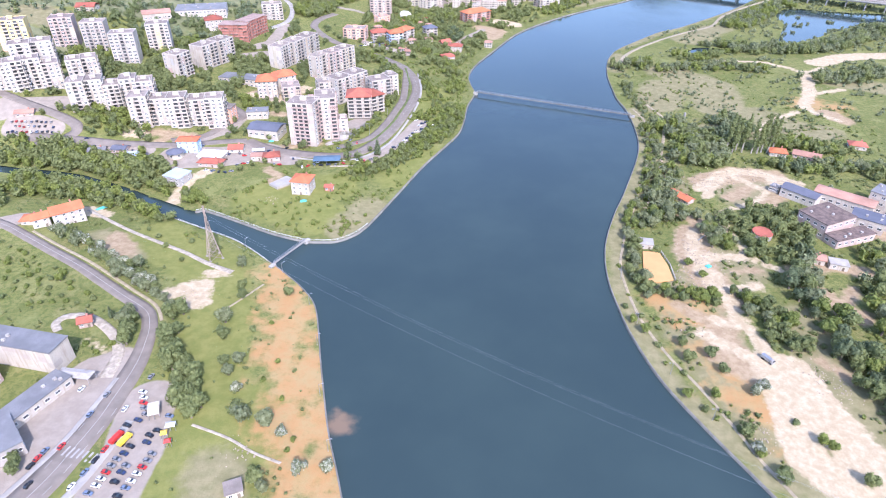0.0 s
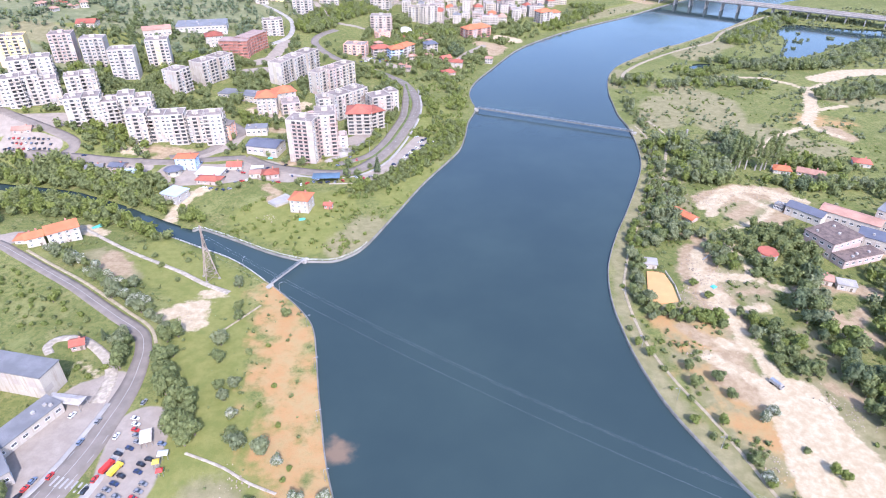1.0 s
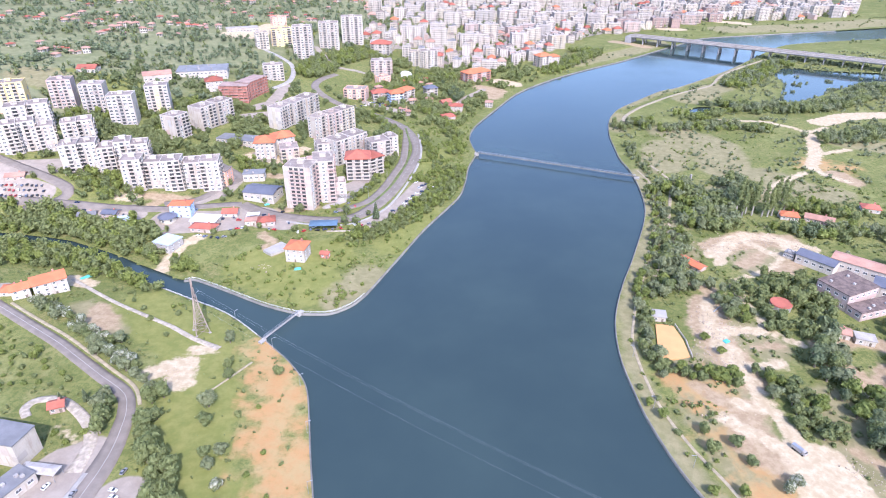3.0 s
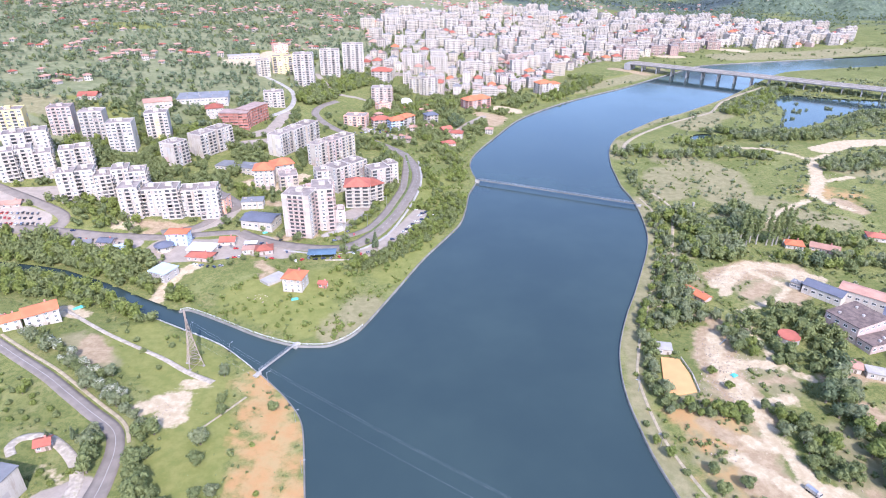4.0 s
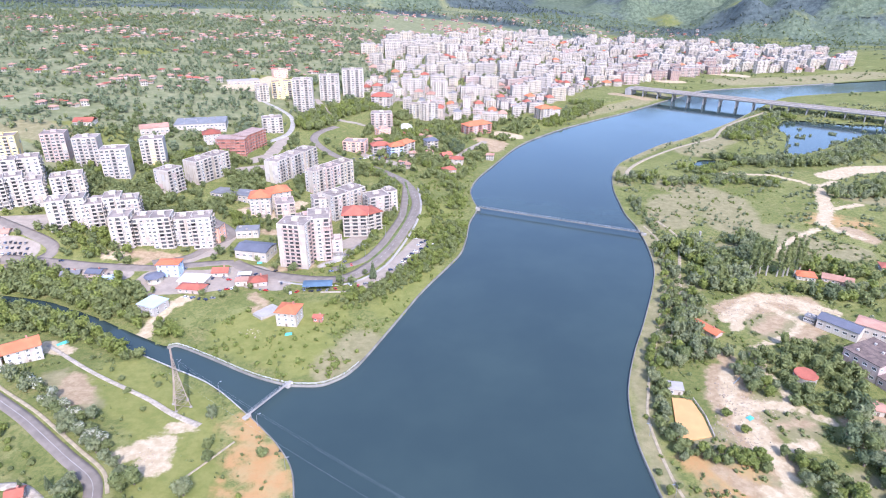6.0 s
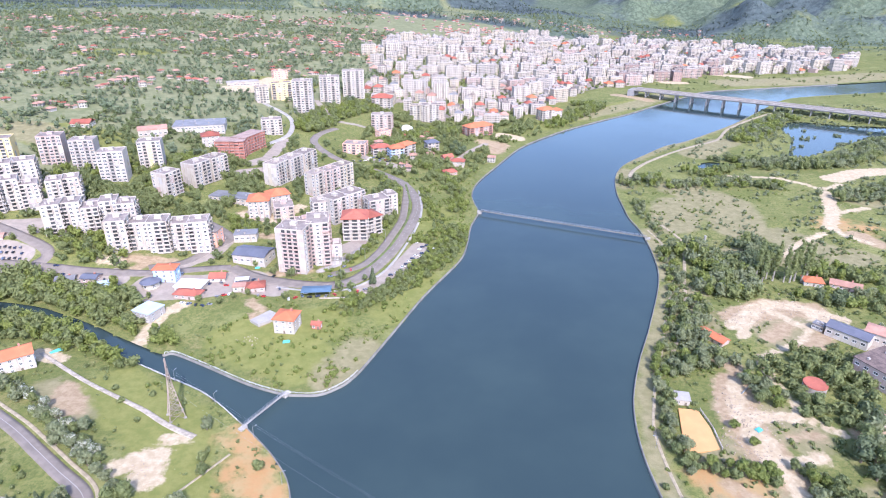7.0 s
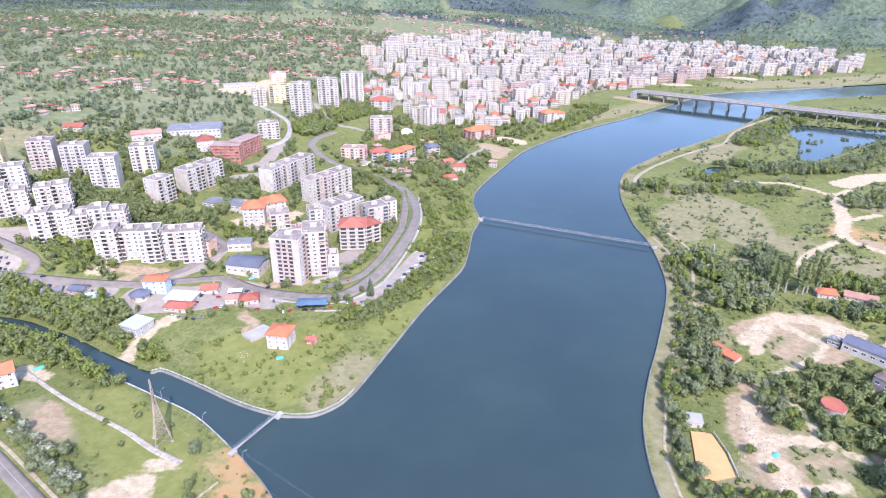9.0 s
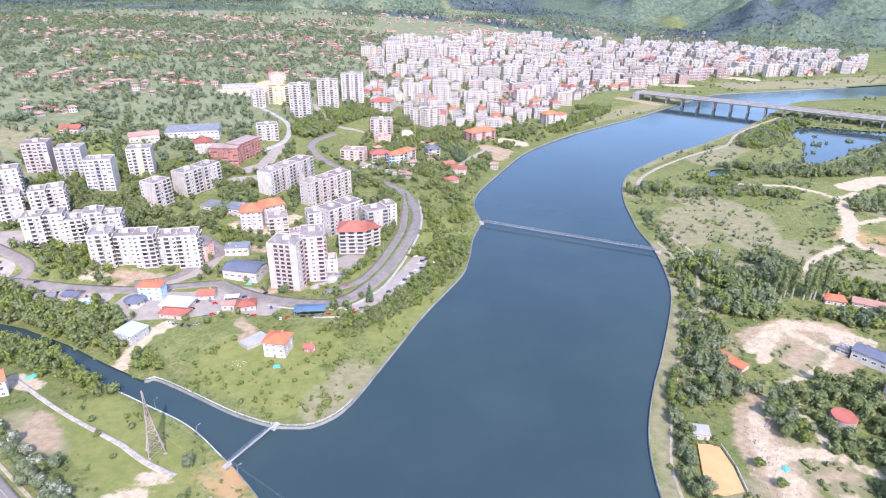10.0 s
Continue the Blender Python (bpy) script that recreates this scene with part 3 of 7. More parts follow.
def ribbon(line, breadths, lift, thick=0.5, cross=4):
    """A band draped over the ground along a line."""
    side = sideways(line)
    w = np.interp(np.linspace(0, 1, len(line)), np.linspace(0, 1, len(breadths)), breadths) if np.ndim(breadths) else np.full(len(line), breadths)
    rows = []
    for k in np.linspace(-0.5, 0.5, cross + 1):
        p = line + side * (w * k)[:, None]
        rows.append(np.column_stack([p, land(p[:, 0], p[:, 1]) + lift]))
    rows = [rows[0] - (0, 0, thick)] + rows + [rows[-1] - (0, 0, thick)]
    n, m = len(line), len(rows)
    v = np.stack(rows, 1).reshape(-1, 3)
    f = [(i * m + j, (i + 1) * m + j, (i + 1) * m + j + 1, i * m + j + 1) for i in range(n - 1) for j in range(m - 1)]
    return v, [tuple(reversed(q)) for q in f]


ROADS, PLOTS = [], []


def way(name, points, breadth, material, label, category="road", lift=0.12, per=8):
    ROADS.append((np.array(points, float), np.max(breadth) / 2))
    v, f = ribbon(spline(points, per), breadth, lift)
    return piece(name, big_mesh(name, v, f, material), None, label, category, kind="structure")


def embank(name, line, inner, label, top=0.03, wide=0.28):
    """The quay along a shore: a flat coping and an upright face down into the water."""
    side = sideways(line) * inner
    rows = []
    for off, z in ((wide, 1.3), (wide, 1.42 + top), (-0.15, 1.42 + top), (-0.25, 0.5), (-0.6, -1.5)):
        p = line + side * off
        rows.append(np.column_stack([p, np.full(len(p), z)]))
    n, m = len(line), len(rows)
    v = np.stack(rows, 1).reshape(-1, 3)
    f = [(i * m + j, (i + 1) * m + j, (i + 1) * m + j + 1, i * m + j + 1) for i in range(n - 1) for j in range(m - 1)]
    if inner > 0:
        f = [tuple(reversed(q)) for q in f]
    return piece(name, big_mesh(name, v, f, QUAY), None, label, "embankment", kind="structure")


def stretch(line, keep):
    return line[[i for i, p in enumerate(line) if keep(p)]]


embank("embankment_west", stretch(bank_west, lambda p: p[0] > -135 and p[1] > -150), 1, "grey concrete embankment of the clay bank")
embank("embankment_town", stretch(bank_town, lambda p: p[0] > -122 and p[0] < 600), 1, "pale concrete quay wall round the town side", 0.06, 0.4)
embank("embankment_east", stretch(bank_east, lambda p: p[0] < 400 and p[1] > -150), 1, "grey concrete embankment of the wild bank")

BOULEVARD = [(-116, 280), (-95, 268), (-69, 262), (-52, 264), (-40, 279), (-30, 307), (-23, 337), (-18, 372), (-21, 398), (-30, 425), (-42, 442), (-57, 455), (-74, 466), (-89, 475), (-104, 492), (-114, 508), (-116, 522), (-112, 537), (-102, 556)]
way("road_boulevard", BOULEVARD, (8, 8, 8, 7.5, 7, 7, 7, 7, 7), ASPHALT, "worn grey asphalt boulevard curving round the quarter")
way("road_carriageway", [(-31, 430), (-28, 420), (-27, 382), (-27.5, 353), (-32, 327), (-39, 299), (-46, 284), (-60, 274)], 5, ASPHALT, "second grey carriageway beside the planted median")
way("road_hill", [(-191, 614), (-180, 603), (-162, 586), (-149, 570), (-142, 550), (-139, 527), (-141, 509), (-150, 489)], 4.5, CONCRETE, "pale concrete lane climbing the slope")
way("road_west", [(-275, 310), (-252, 301), (-236, 294), (-223, 288), (-216, 283), (-215, 277), (-222, 271), (-235, 267)], 6.5, ASPHALT, "grey asphalt road bending over the creek")
way("road_street", [(-240, 274), (-207, 271), (-186, 269), (-159, 268), (-140, 274), (-116, 280)], 6, ASPHALT, "narrow grey town street")
way("road_side_street", [(-158, 274), (-142, 284), (-134, 302), (-128, 318), (-146, 334)], 5.5, ASPHALT, "short grey side street between blocks")
way("road_near", [(-140, 5), (-121, 28), (-112, 46), (-108.5, 60), (-106.5, 71), (-105.8, 80), (-105, 89), (-105, 97), (-106, 105), (-108, 114), (-113, 123), (-126, 132.5), (-139, 142), (-152, 151.5), (-169, 162), (-186, 172.5), (-202, 181), (-240, 194)], (11, 10.5, 9, 8, 6.6, 5.6, 5.2, 5, 5, 5), ASPHALT, "grey asphalt main road with worn lane lines")
way("path_loop", [(-140, 111), (-143, 115), (-141, 119), (-134, 119.5), (-126.5, 115.5), (-118, 108), (-113.5, 100.5), (-112.5, 94), (-112.5, 88)], (3, 3.2, 3.6, 4.2, 4.8), GRAVEL, "pale gravel drive curving round a plot", "path")
way("path_slabs", [(-172, 200), (-157, 190), (-141, 180), (-121, 169), (-112, 164), (-100, 156), (-88, 150)], (2.0, 1.8, 2.1, 2.6), GRAVEL, "pale concrete slab path across the meadow", "path")
way("path_foot", [(-77, 68.5), (-65, 64), (-56, 59), (-47, 55.5)], 0.9, GRAVEL, "narrow pale footpath on the lawn", "path")
way("path_towpath", [(106, 20), (98, 45), (94, 56), (91, 68), (86, 85), (80, 101), (75.5, 123), (76, 152), (81, 170), (85, 181), (92, 197), (100, 217), (111, 244), (124, 274), (130, 299), (133, 321), (131, 342)], 1.1, DUST, "trodden dusty towpath along the bank", "path")
way("path_track", [(96, 196), (102, 208), (111, 225), (120, 244), (129, 271), (140, 302), (146, 324), (142, 350)], 1.8, DUST, "dusty track through the bank scrub", "path")
way("path_far", [(384, 698), (374, 690), (329, 649), (296, 613), (269, 571), (236, 547), (206, 522), (177, 494), (156, 466), (147, 442)], 3.4, DUST, "sandy path along the far wild bank", "path")
way("path_bank", [(-73, 142), (-79, 132), (-84, 124)], 0.8, DUST, "faint trodden path to the little bridge", "path")


# ---- parts of buildings ----
STORE = {}


def two_tone(name, shape, split, first, second):
    """A mesh whose faces from split on wear the second material."""
    me = shape.mesh(name, first)
    me.materials.append(second)
    for i in range(split, len(me.polygons)):
        me.polygons[i].material_index = 1
    return me


def window_mesh(w, h):
    key = ("window", w, h)
    if key not in STORE:
        a, b, t, o = w / 2, h / 2, 0.09, -0.09
        s = Shape()
        out, inn = [(-a, -b), (a, -b), (a, b), (-a, b)], [(-a + t, -b + t), (a - t, -b + t), (a - t, b - t), (-a + t, b - t)]
        s.add([(x, o, z) for x, z in out] + [(x, o, z) for x, z in inn] + [(x, 0.0, z) for x, z in out] + [(x, -0.03, z) for x, z in inn],
              [(i, (i + 1) % 4, 4 + (i + 1) % 4, 4 + i) for i in range(4)] + [(8 + i, 8 + (i + 1) % 4, (i + 1) % 4, i) for i in range(4)] + [(4 + i, 4 + (i + 1) % 4, 12 + (i + 1) % 4, 12 + i) for i in range(4)])
        s.add([(-0.04, o, -b + t), (0.04, o, -b + t), (0.04, o, b - t), (-0.04, o, b - t)], [(0, 1, 2, 3)])
        s.add([(-a - 0.08, -0.16, -b - 0.07), (a + 0.08, -0.16, -b - 0.07), (a + 0.08, 0, -b - 0.03), (-a - 0.08, 0, -b - 0.03)], [(0, 1, 2, 3)])
        k = len(s.f)
        s.add([(x, -0.03, z) for x, z in inn], [(0, 1, 2, 3)])
        STORE[key] = two_tone("window", s, k, FRAME, SHADEGLASS)
    return STORE[key]


def balcony_mesh(w, material):
    key = ("balcony", w, material.name)
    if key not in STORE:
        s = Shape()
        s.box(0, -0.45, -0.1, w, 0.9, 0.12)
        s.box(0, -0.86, 0.02, w, 0.08, 0.75)
        s.box(-w / 2 + 0.04, -0.45, 0.02, 0.08, 0.8, 0.75)
        s.box(w / 2 - 0.04, -0.45, 0.02, 0.08, 0.8, 0.75)
        k = len(s.f)
        a = w * 0.34
        s.add([(-a, -0.04, 0.05), (a, -0.04, 0.05), (a, -0.04, 1.95), (-a, -0.04, 1.95)], [(0, 1, 2, 3)])
        STORE[key] = two_tone("balcony", s, k, material, SHADEGLASS)
    return STORE[key]


def facade(parent, m, width, storeys, sh, pattern, balcony_material):
    """Windows (w, wide W) and balconies (b) of one face, storey by storey."""
    bay = width / len(pattern)
    for k in range(storeys):
        for i, c in enumerate(pattern):
            x, z = -width / 2 + bay * (i + 0.5), k * sh
            if c in "wW":
                ww = round(min(2.2 if c == "W" else 1.5, bay * 0.8), 1)
                part("window", window_mesh(ww, 1.25), None, parent, at=m @ pose(x, 0, z + 1.4))
            elif c == "b":
                part("balcony", balcony_mesh(round(bay * 0.92, 1), balcony_material), None, parent, at=m @ pose(x, 0, z + 0.35))


def lowest(x, y, turn, w, d):
    PLOTS.append((x, y, radians(turn), w, d))
    c, s = math.cos(radians(turn)), math.sin(radians(turn))
    px = np.array([x + a * w / 2 * c - b * d / 2 * s for a in (-1, 1) for b in (-1, 1)])
    py = np.array([y + a * w / 2 * s + b * d / 2 * c for a in (-1, 1) for b in (-1, 1)])
    return float(land(px, py).min())


def flat_roof(parent, w, d, h, wall, heads, seed):
    s = Shape()
    for x, y, a, b in ((0, -d / 2 + 0.14, w, 0.28), (0, d / 2 - 0.14, w, 0.28), (-w / 2 + 0.14, 0, 0.28, d - 0.56), (w / 2 - 0.14, 0, 0.28, d - 0.56)):
        s.box(x, y, h, a, b, 0.55)
    part("parapet", s, wall, parent)
    top = part("roof", Shape().box(0, 0, h, w - 0.58, d - 0.58, 0.18), FLATROOF, parent, "grey felt flat roof")
    r = random.Random(seed)
    for k in range(heads):
        x = w * ((k + 0.5) / heads - 0.5) * 0.7
        part("stair_head", Shape().box(x, (yy := r.uniform(0, 1.8)), h + 0.18, 3.4, 2.8, 1.5).box(x, yy, h + 1.68, 3.7, 3.1, 0.14), wall, parent)
    for k in range(max(2, int(w / 6))):
        part("chimney", Shape().box(r.uniform(-w / 2 + 1, w / 2 - 1), r.uniform(-d / 2 + 1, d / 2 - 1), h + 0.18, 0.8, 0.6, 1.3), GREYWALL, top)


def apartment(label, x, y, turn, w, d, storeys, wall, front, side, group="", other=None, heads=1, stripes=(), lift=0.0, roof=None, sh=2.3, name="apartment_block", accent=None):
    """A flat-roofed block. front and side: one letter a bay."""
    base = lowest(x, y, turn, w, d) + lift
    h = storeys * sh + 0.5
    ob = thing(name, pose(x, y, base, 0, 0, turn), label, "apartment building", group)
    part("wall", Shape().box(0, 0, -3, w, d, h + 3), wall, ob)
    part("plinth", Shape().box(0, 0, -3, w + 0.16, d + 0.16, 3.5), GREYWALL, ob)
    if roof is None:
        flat_roof(ob, w, d, h, wall, heads, int(x * 7 + y))
    else:
        part("roof", Shape().hip(w, d, h, min(w, d) * 0.28, 0.8, 0.3), roof, ob)
    bal = accent or wall
    facade(ob, pose(0, -d / 2, 0.3), w, storeys, sh, front, bal)
    toward = Vector((-x, -20 - y))
    if toward.dot(Vector((math.cos(radians(turn)), math.sin(radians(turn))))) > 0:
        facade(ob, pose(w / 2, 0, 0.3, 0, 0, 90), d, storeys, sh, side, bal)
    else:
        facade(ob, pose(-w / 2, 0, 0.3, 0, 0, -90), d, storeys, sh, other or side, bal)
    r = random.Random(int(abs(x * 31 + y * 17)))
    for k in range(r.choice((1, 2, 3))):
        n = len(front)
        i, lo = r.randrange(n), r.randrange(max(1, storeys - 2))
        part("panel", Shape().box(w * ((i + 0.5) / n - 0.5), -d / 2 - 0.01, 0.3 + lo * sh, w / n, 0.06, sh * r.choice((1, 1, 2))), r.choice((CREAMWALL, GREYWALL, PINKWALL, GREYWALL)), ob, "patch of insulated wall cladding")
        i = r.randrange(len(side))
        part("panel", Shape().box(w / 2 + 0.01 if x < 0 else -w / 2 - 0.01, d * ((i + 0.5) / len(side) - 0.5), 0.3 + lo * sh, 0.06, d / len(side), sh * r.choice((1, 2))), r.choice((CREAMWALL, GREYWALL, PINKWALL)), ob, "patch of insulated wall cladding")
    for a, b, colour in stripes:
        part("panel", Shape().box(w * ((a + b) / 2 - 0.5), -d / 2 - 0.02, 0.4, w * (b - a), 0.08, h - 0.6), colour, ob)
    return ob


def panel_row(label, x, y, turn, w, d, storeys, group, wall, skew=0.0, fronts=("wbw", "bww", "wbb")):
    """A staggered row of joined panel-built units, each one a block of its own."""
    n = len(storeys)
    unit = w / n
    c, s = math.cos(radians(turn)), math.sin(radians(turn))
    for k, st in enumerate(storeys):
        a, b = (k + 0.5) * unit - w / 2, (1.6 if k % 2 else -1.6)
        apartment(label, x + a * c - b * s, y + a * s + b * c, turn + skew, unit + 0.4, d, st, wall, fronts[k % len(fronts)], "bwb", group, "wbw", 1)


def house(label, x, y, turn, w, d, storeys, wall, roof, kind="hip", name="house", rise=None, group="", base=None, bays=None, category="house", doors=1):
    sh = 2.3
    z = lowest(x, y, turn, w, d) if base is None else base
    h = storeys * sh + 0.3
    ob = thing(name, pose(x, y, z, 0, 0, turn), label, category, group)
    body = Shape().box(0, 0, -1.5, w, d, h + 1.5)
    up = (min(w, d) * 0.26) if rise is None else rise
    if kind == "gable":
        body.add([(-w / 2, -d / 2, h), (-w / 2, d / 2, h), (-w / 2, 0, h + up), (w / 2, -d / 2, h), (w / 2, d / 2, h), (w / 2, 0, h + up)], [(0, 1, 2), (3, 5, 4)])
    part("wall", body, wall, ob)
    if kind == "gable":
        top = part("roof", Shape().gable(w, d, h + 0.02, up), roof, ob)
    elif kind == "hip":
        top = part("roof", Shape().hip(w, d, h + 0.02, up), roof, ob)
    else:
        top = part("roof", Shape().box(0, 0, h, w + 0.7, d + 0.7, 0.3), roof, ob)
    if kind in ("gable", "hip"):
        part("chimney", Shape().box(w * 0.2, d * 0.16, h, 0.7, 0.7, up + 0.7), BRICK, top)
    n = bays or max(2, int(w / 3))
    for k in range(storeys):
        for i in range(n):
            px = (i + 0.5) * w / n - w / 2
            if doors and k == 0 and i == n // 2:
                part("door", Shape().box(px, -d / 2 - 0.03, 0.02, 0.85, 0.1, 1.65), BARK, ob, "brown wooden door")
            else:
                part("window", window_mesh(1.1, 1.15), None, ob, at=pose(px, -d / 2, 0.3 + k * sh + 1.2))
        for i in range(max(1, int(d / 3.4))):
            py = (i + 0.5) * d / max(1, int(d / 3.4)) - d / 2
            sgn = 1 if x < 0 else -1
            part("window", window_mesh(1.1, 1.15), None, ob, at=pose(sgn * w / 2, py, 0.3 + k * sh + 1.2, 0, 0, 90 * sgn))
    return ob


# ---- the housing estate ----
PANEL = "weathered white panel-built apartment block with staggered balconies"
panel_row(PANEL, -159.6, 298.6, 11, 53.1, 12.2, (8, 7, 8, 7, 8), "front row of panel blocks", WHITEWALL)
panel_row(PANEL, -203.4, 310.8, 19, 47.1, 12.1, (8, 8, 7, 8, 8), "second row of panel blocks", WHITEWALL)
panel_row(PANEL, -266.2, 320.9, 31, 47.7, 12.2, (8, 7, 8, 8, 7), "third row of panel blocks", WHITEWALL)
panel_row(PANEL, -232.6, 336.9, 26, 17.3, 12.2, (8, 8), "short row of panel blocks", WHITEWALL)
panel_row(PANEL, -271.5, 351.7, 27, 24.4, 12.2, (8, 8), "rear row of panel blocks", WHITEWALL)
SLAB = "eleven-storey white slab block with banded windows, standing among trees"
T = "slab blocks on the slope"
apartment(SLAB, -225.7, 384.5, 12, 16.8, 12.2, 9, WHITEWALL, "WWbWW", "....", T, accent=GREYWALL)
apartment(SLAB, -250.8, 397.1, 12, 15.8, 12.2, 9, WHITEWALL, "WbWbW", "....", T, accent=GREYWALL)
apartment("eleven-storey pale pink slab block with a brown end wall", -273.7, 398.8, 16, 15.3, 12.2, 9, PINKWALL, "WbWbW", "....", T, accent=WHITEWALL)
apartment("eleven-storey white block with a yellow centre stripe", -212.0, 412.1, 16, 15.8, 12.3, 9, WHITEWALL, "WbWbW", "....", T, stripes=((0.42, 0.58, YELLOWWALL),), accent=WHITEWALL)
apartment("eleven-storey block with orange and yellow bands", -298.0, 380.0, 20, 18.4, 12.2, 9, YELLOWWALL, "WbWbW", "....", T, stripes=((0.0, 0.16, ORANGEWALL),), accent=WHITEWALL)
SEVEN = "nine-storey white block with dark loggias and a blank end wall"
E = "nine-storey blocks"
apartment(SEVEN, -185.0, 370.4, -22, 12.3, 13.3, 7, WHITEWALL, "w...", "bwbb", E)
apartment(SEVEN, -173.8, 393.1, -26, 12.3, 14.8, 7, WHITEWALL, "....", "bwbb", E)
apartment(SEVEN, -166.1, 407.3, -26, 12.3, 14.8, 7, WHITEWALL, "....", "bwwb", E)
apartment(SEVEN, -122.3, 410.3, -22, 11.3, 15.4, 7, WHITEWALL, "....", "wbbwb", E, stripes=((0.35, 0.6, CREAMWALL),))
apartment(SEVEN, -115.5, 425.3, -22, 12.3, 16.4, 7, WHITEWALL, "....", "wbbw", E)
apartment(SEVEN, -108.4, 440.1, -22, 12.3, 16.4, 7, WHITEWALL, "..b.", "wbwb", E)
apartment("seven-storey white block end with small windows", -91.5, 397, -30, 10, 12, 7, WHITEWALL, "w.w", "wbw", E)
apartment("seven-storey peach and white block with loggias", -84, 406, -36, 11, 14, 7, PINKWALL, "w..", "bwbw", E, accent=WHITEWALL)
apartment("seven-storey cream and orange block with loggias", -76, 417.5, -36, 11, 14, 7, CREAMWALL, "w..", "bwbw", E, accent=WHITEWALL)
apartment("nine-storey white block with rows of balconies", -70.1, 351.5, -40, 12.9, 13.4, 7, WHITEWALL, "w.w", "bwbw", E)
apartment("nine-storey white block with a pink stair tower", -61.3, 361.8, -40, 12.9, 13.9, 7, WHITEWALL, "w.w", "wbwb", E)
apartment("seven-storey white block stepping down the street", -79.5, 350.4, 22, 11.3, 11.3, 6, WHITEWALL, "bwb", "wbw", E)
tower = "twelve-storey tower block with pink brick balconies and white walls"
apartment(tower, -80.1, 281.5, -10, 15.7, 13.2, 11, WHITEWALL, ".bbb.", "wbw", "tower block", accent=PINKWALL, sh=2.25)
apartment(tower, -69.4, 292.6, 10, 12.2, 17.2, 11, WHITEWALL, "bwb", "bwbb", "tower block", accent=PINKWALL, sh=2.25)
apartment("low pink stair wing beside the tower block", -59.5, 289.5, 10, 5.5, 8, 5, PINKWALL, "w", "ww", "tower block")
apartment("seven-storey white curved-front block with a red roof", -53.8, 326.4, 4, 14.9, 14.4, 6, WHITEWALL, "bbb", "bbb", "boulevard blocks", roof=REDROOF, sh=2.3, accent=WHITEWALL)
apartment("white block wing with balconies under a red roof", -46.1, 333.5, 38, 10.3, 12.3, 5, WHITEWALL, "bb", "bwb", "boulevard blocks", roof=REDROOF, sh=2.3)
apartment("stepped white block with grey roof terraces", -44.1, 356.6, 30, 14.4, 12.3, 6, WHITEWALL, "bwb", "wbw", "boulevard blocks", sh=2.3, accent=GREYWALL)
apartment("small stepped white block with roof terrace", -36.4, 366.5, 30, 8.2, 9.2, 6, WHITEWALL, "bw", "wb", "boulevard blocks", sh=2.3)
apartment("bluish-white five-storey block with an orange tiled roof", -119.7, 354.2, 8, 13.1, 13.1, 5, WHITEWALL, "wwww", "www", "orange-roofed pair", roof=ORANGEROOF, accent=BLUEWALL)
apartment("long orange-roofed wing of the five-storey block", -110.7, 365.5, 30, 13.1, 12.1, 5, WHITEWALL, "www", "www", "orange-roofed pair", roof=ORANGEROOF)
apartment("pale pink five-storey block with balconies and a grey roof", -103.8, 351.9, 18, 12.1, 13.1, 4, PINKWALL, "bwb", "bwb", "orange-roofed pair", accent=CREAMWALL)
apartment("low terrace wing of red brick and cream", -88.2, 340.9, 20, 12.0, 8.0, 2, PINKWALL, "www", "ww", "orange-roofed pair")
apartment("new white seven-storey block with a red top storey", -152.7, 518.7, 19, 17.2, 11.0, 6, WHITEWALL, "bwbwb", "wbw", "hillside blocks")
for x, y, w, st in ((-140.1, 596.2, 19.3, 14), (-122.2, 645.8, 20.6, 12), (-101.2, 678.2, 23.3, 13)):
    apartment("fourteen-storey white tower block with dark window bands", x, y, 6, w, 14, st, WHITEWALL, "WbWbW", "w..w", "tall tower blocks", accent=GREYWALL)
apartment("yellow and white nine-storey block", -185.6, 611.4, 23, 12.1, 12.0, 7, CREAMWALL, "WbbW", "bwb", "hillside blocks", accent=WHITEWALL)
apartment("yellow nine-storey block with white balconies", -169.9, 629.9, 18, 21.0, 12.0, 8, YELLOWWALL, "bWWb", "bwb", "hillside blocks", accent=WHITEWALL)
apartment("salmon-coloured block on the slope", -192.9, 716.1, 28, 16.4, 12.0, 4, ORANGEWALL, "wwww", "www", "hillside blocks")
apartment("seven-storey white block with pink ground floors", -59.8, 569.6, -1, 19.5, 12.0, 7, WHITEWALL, "bwbwb", "bwb", "riverside blocks", accent=PINKWALL)
apartment("salmon and white five-storey block", -76.0, 496.0, -8, 19.3, 13.0, 4, ORANGEWALL, "bwbwb", "wbw", "riverside blocks", accent=PINKWALL)
apartment("pale block with red tiled roof", -54.9, 497.3, 18, 14.8, 10.0, 3, PINKWALL, "bwb", "wbw", "riverside blocks", roof=REDROOF, accent=WHITEWALL)
apartment("white and blue house block with orange roof", -40.9, 491.2, 23, 11.2, 10.0, 4, WHITEWALL, "bwb", "bwb", "riverside blocks", roof=ORANGEROOF, accent=BLUEWALL)
apartment("white house block with orange roof", -33.5, 504.4, 52, 14.9, 10.0, 4, WHITEWALL, "bwb", "bwb", "riverside blocks", roof=ORANGEROOF)
apartment("white house block with a dark roof", -10.8, 520.9, 23, 10.9, 9.0, 3, WHITEWALL, "bwb", "wbw", "riverside blocks", roof=BLUEROOF)
apartment("long white seven-storey block", -25.0, 620.0, -13, 18.8, 11.0, 7, CREAMWALL, "bwbwb", "bwb", "riverside blocks", accent=WHITEWALL)
apartment("long white seven-storey block", -15, 620, 14, 18, 12, 8, WHITEWALL, "bwbwb", "bwb", "riverside blocks")
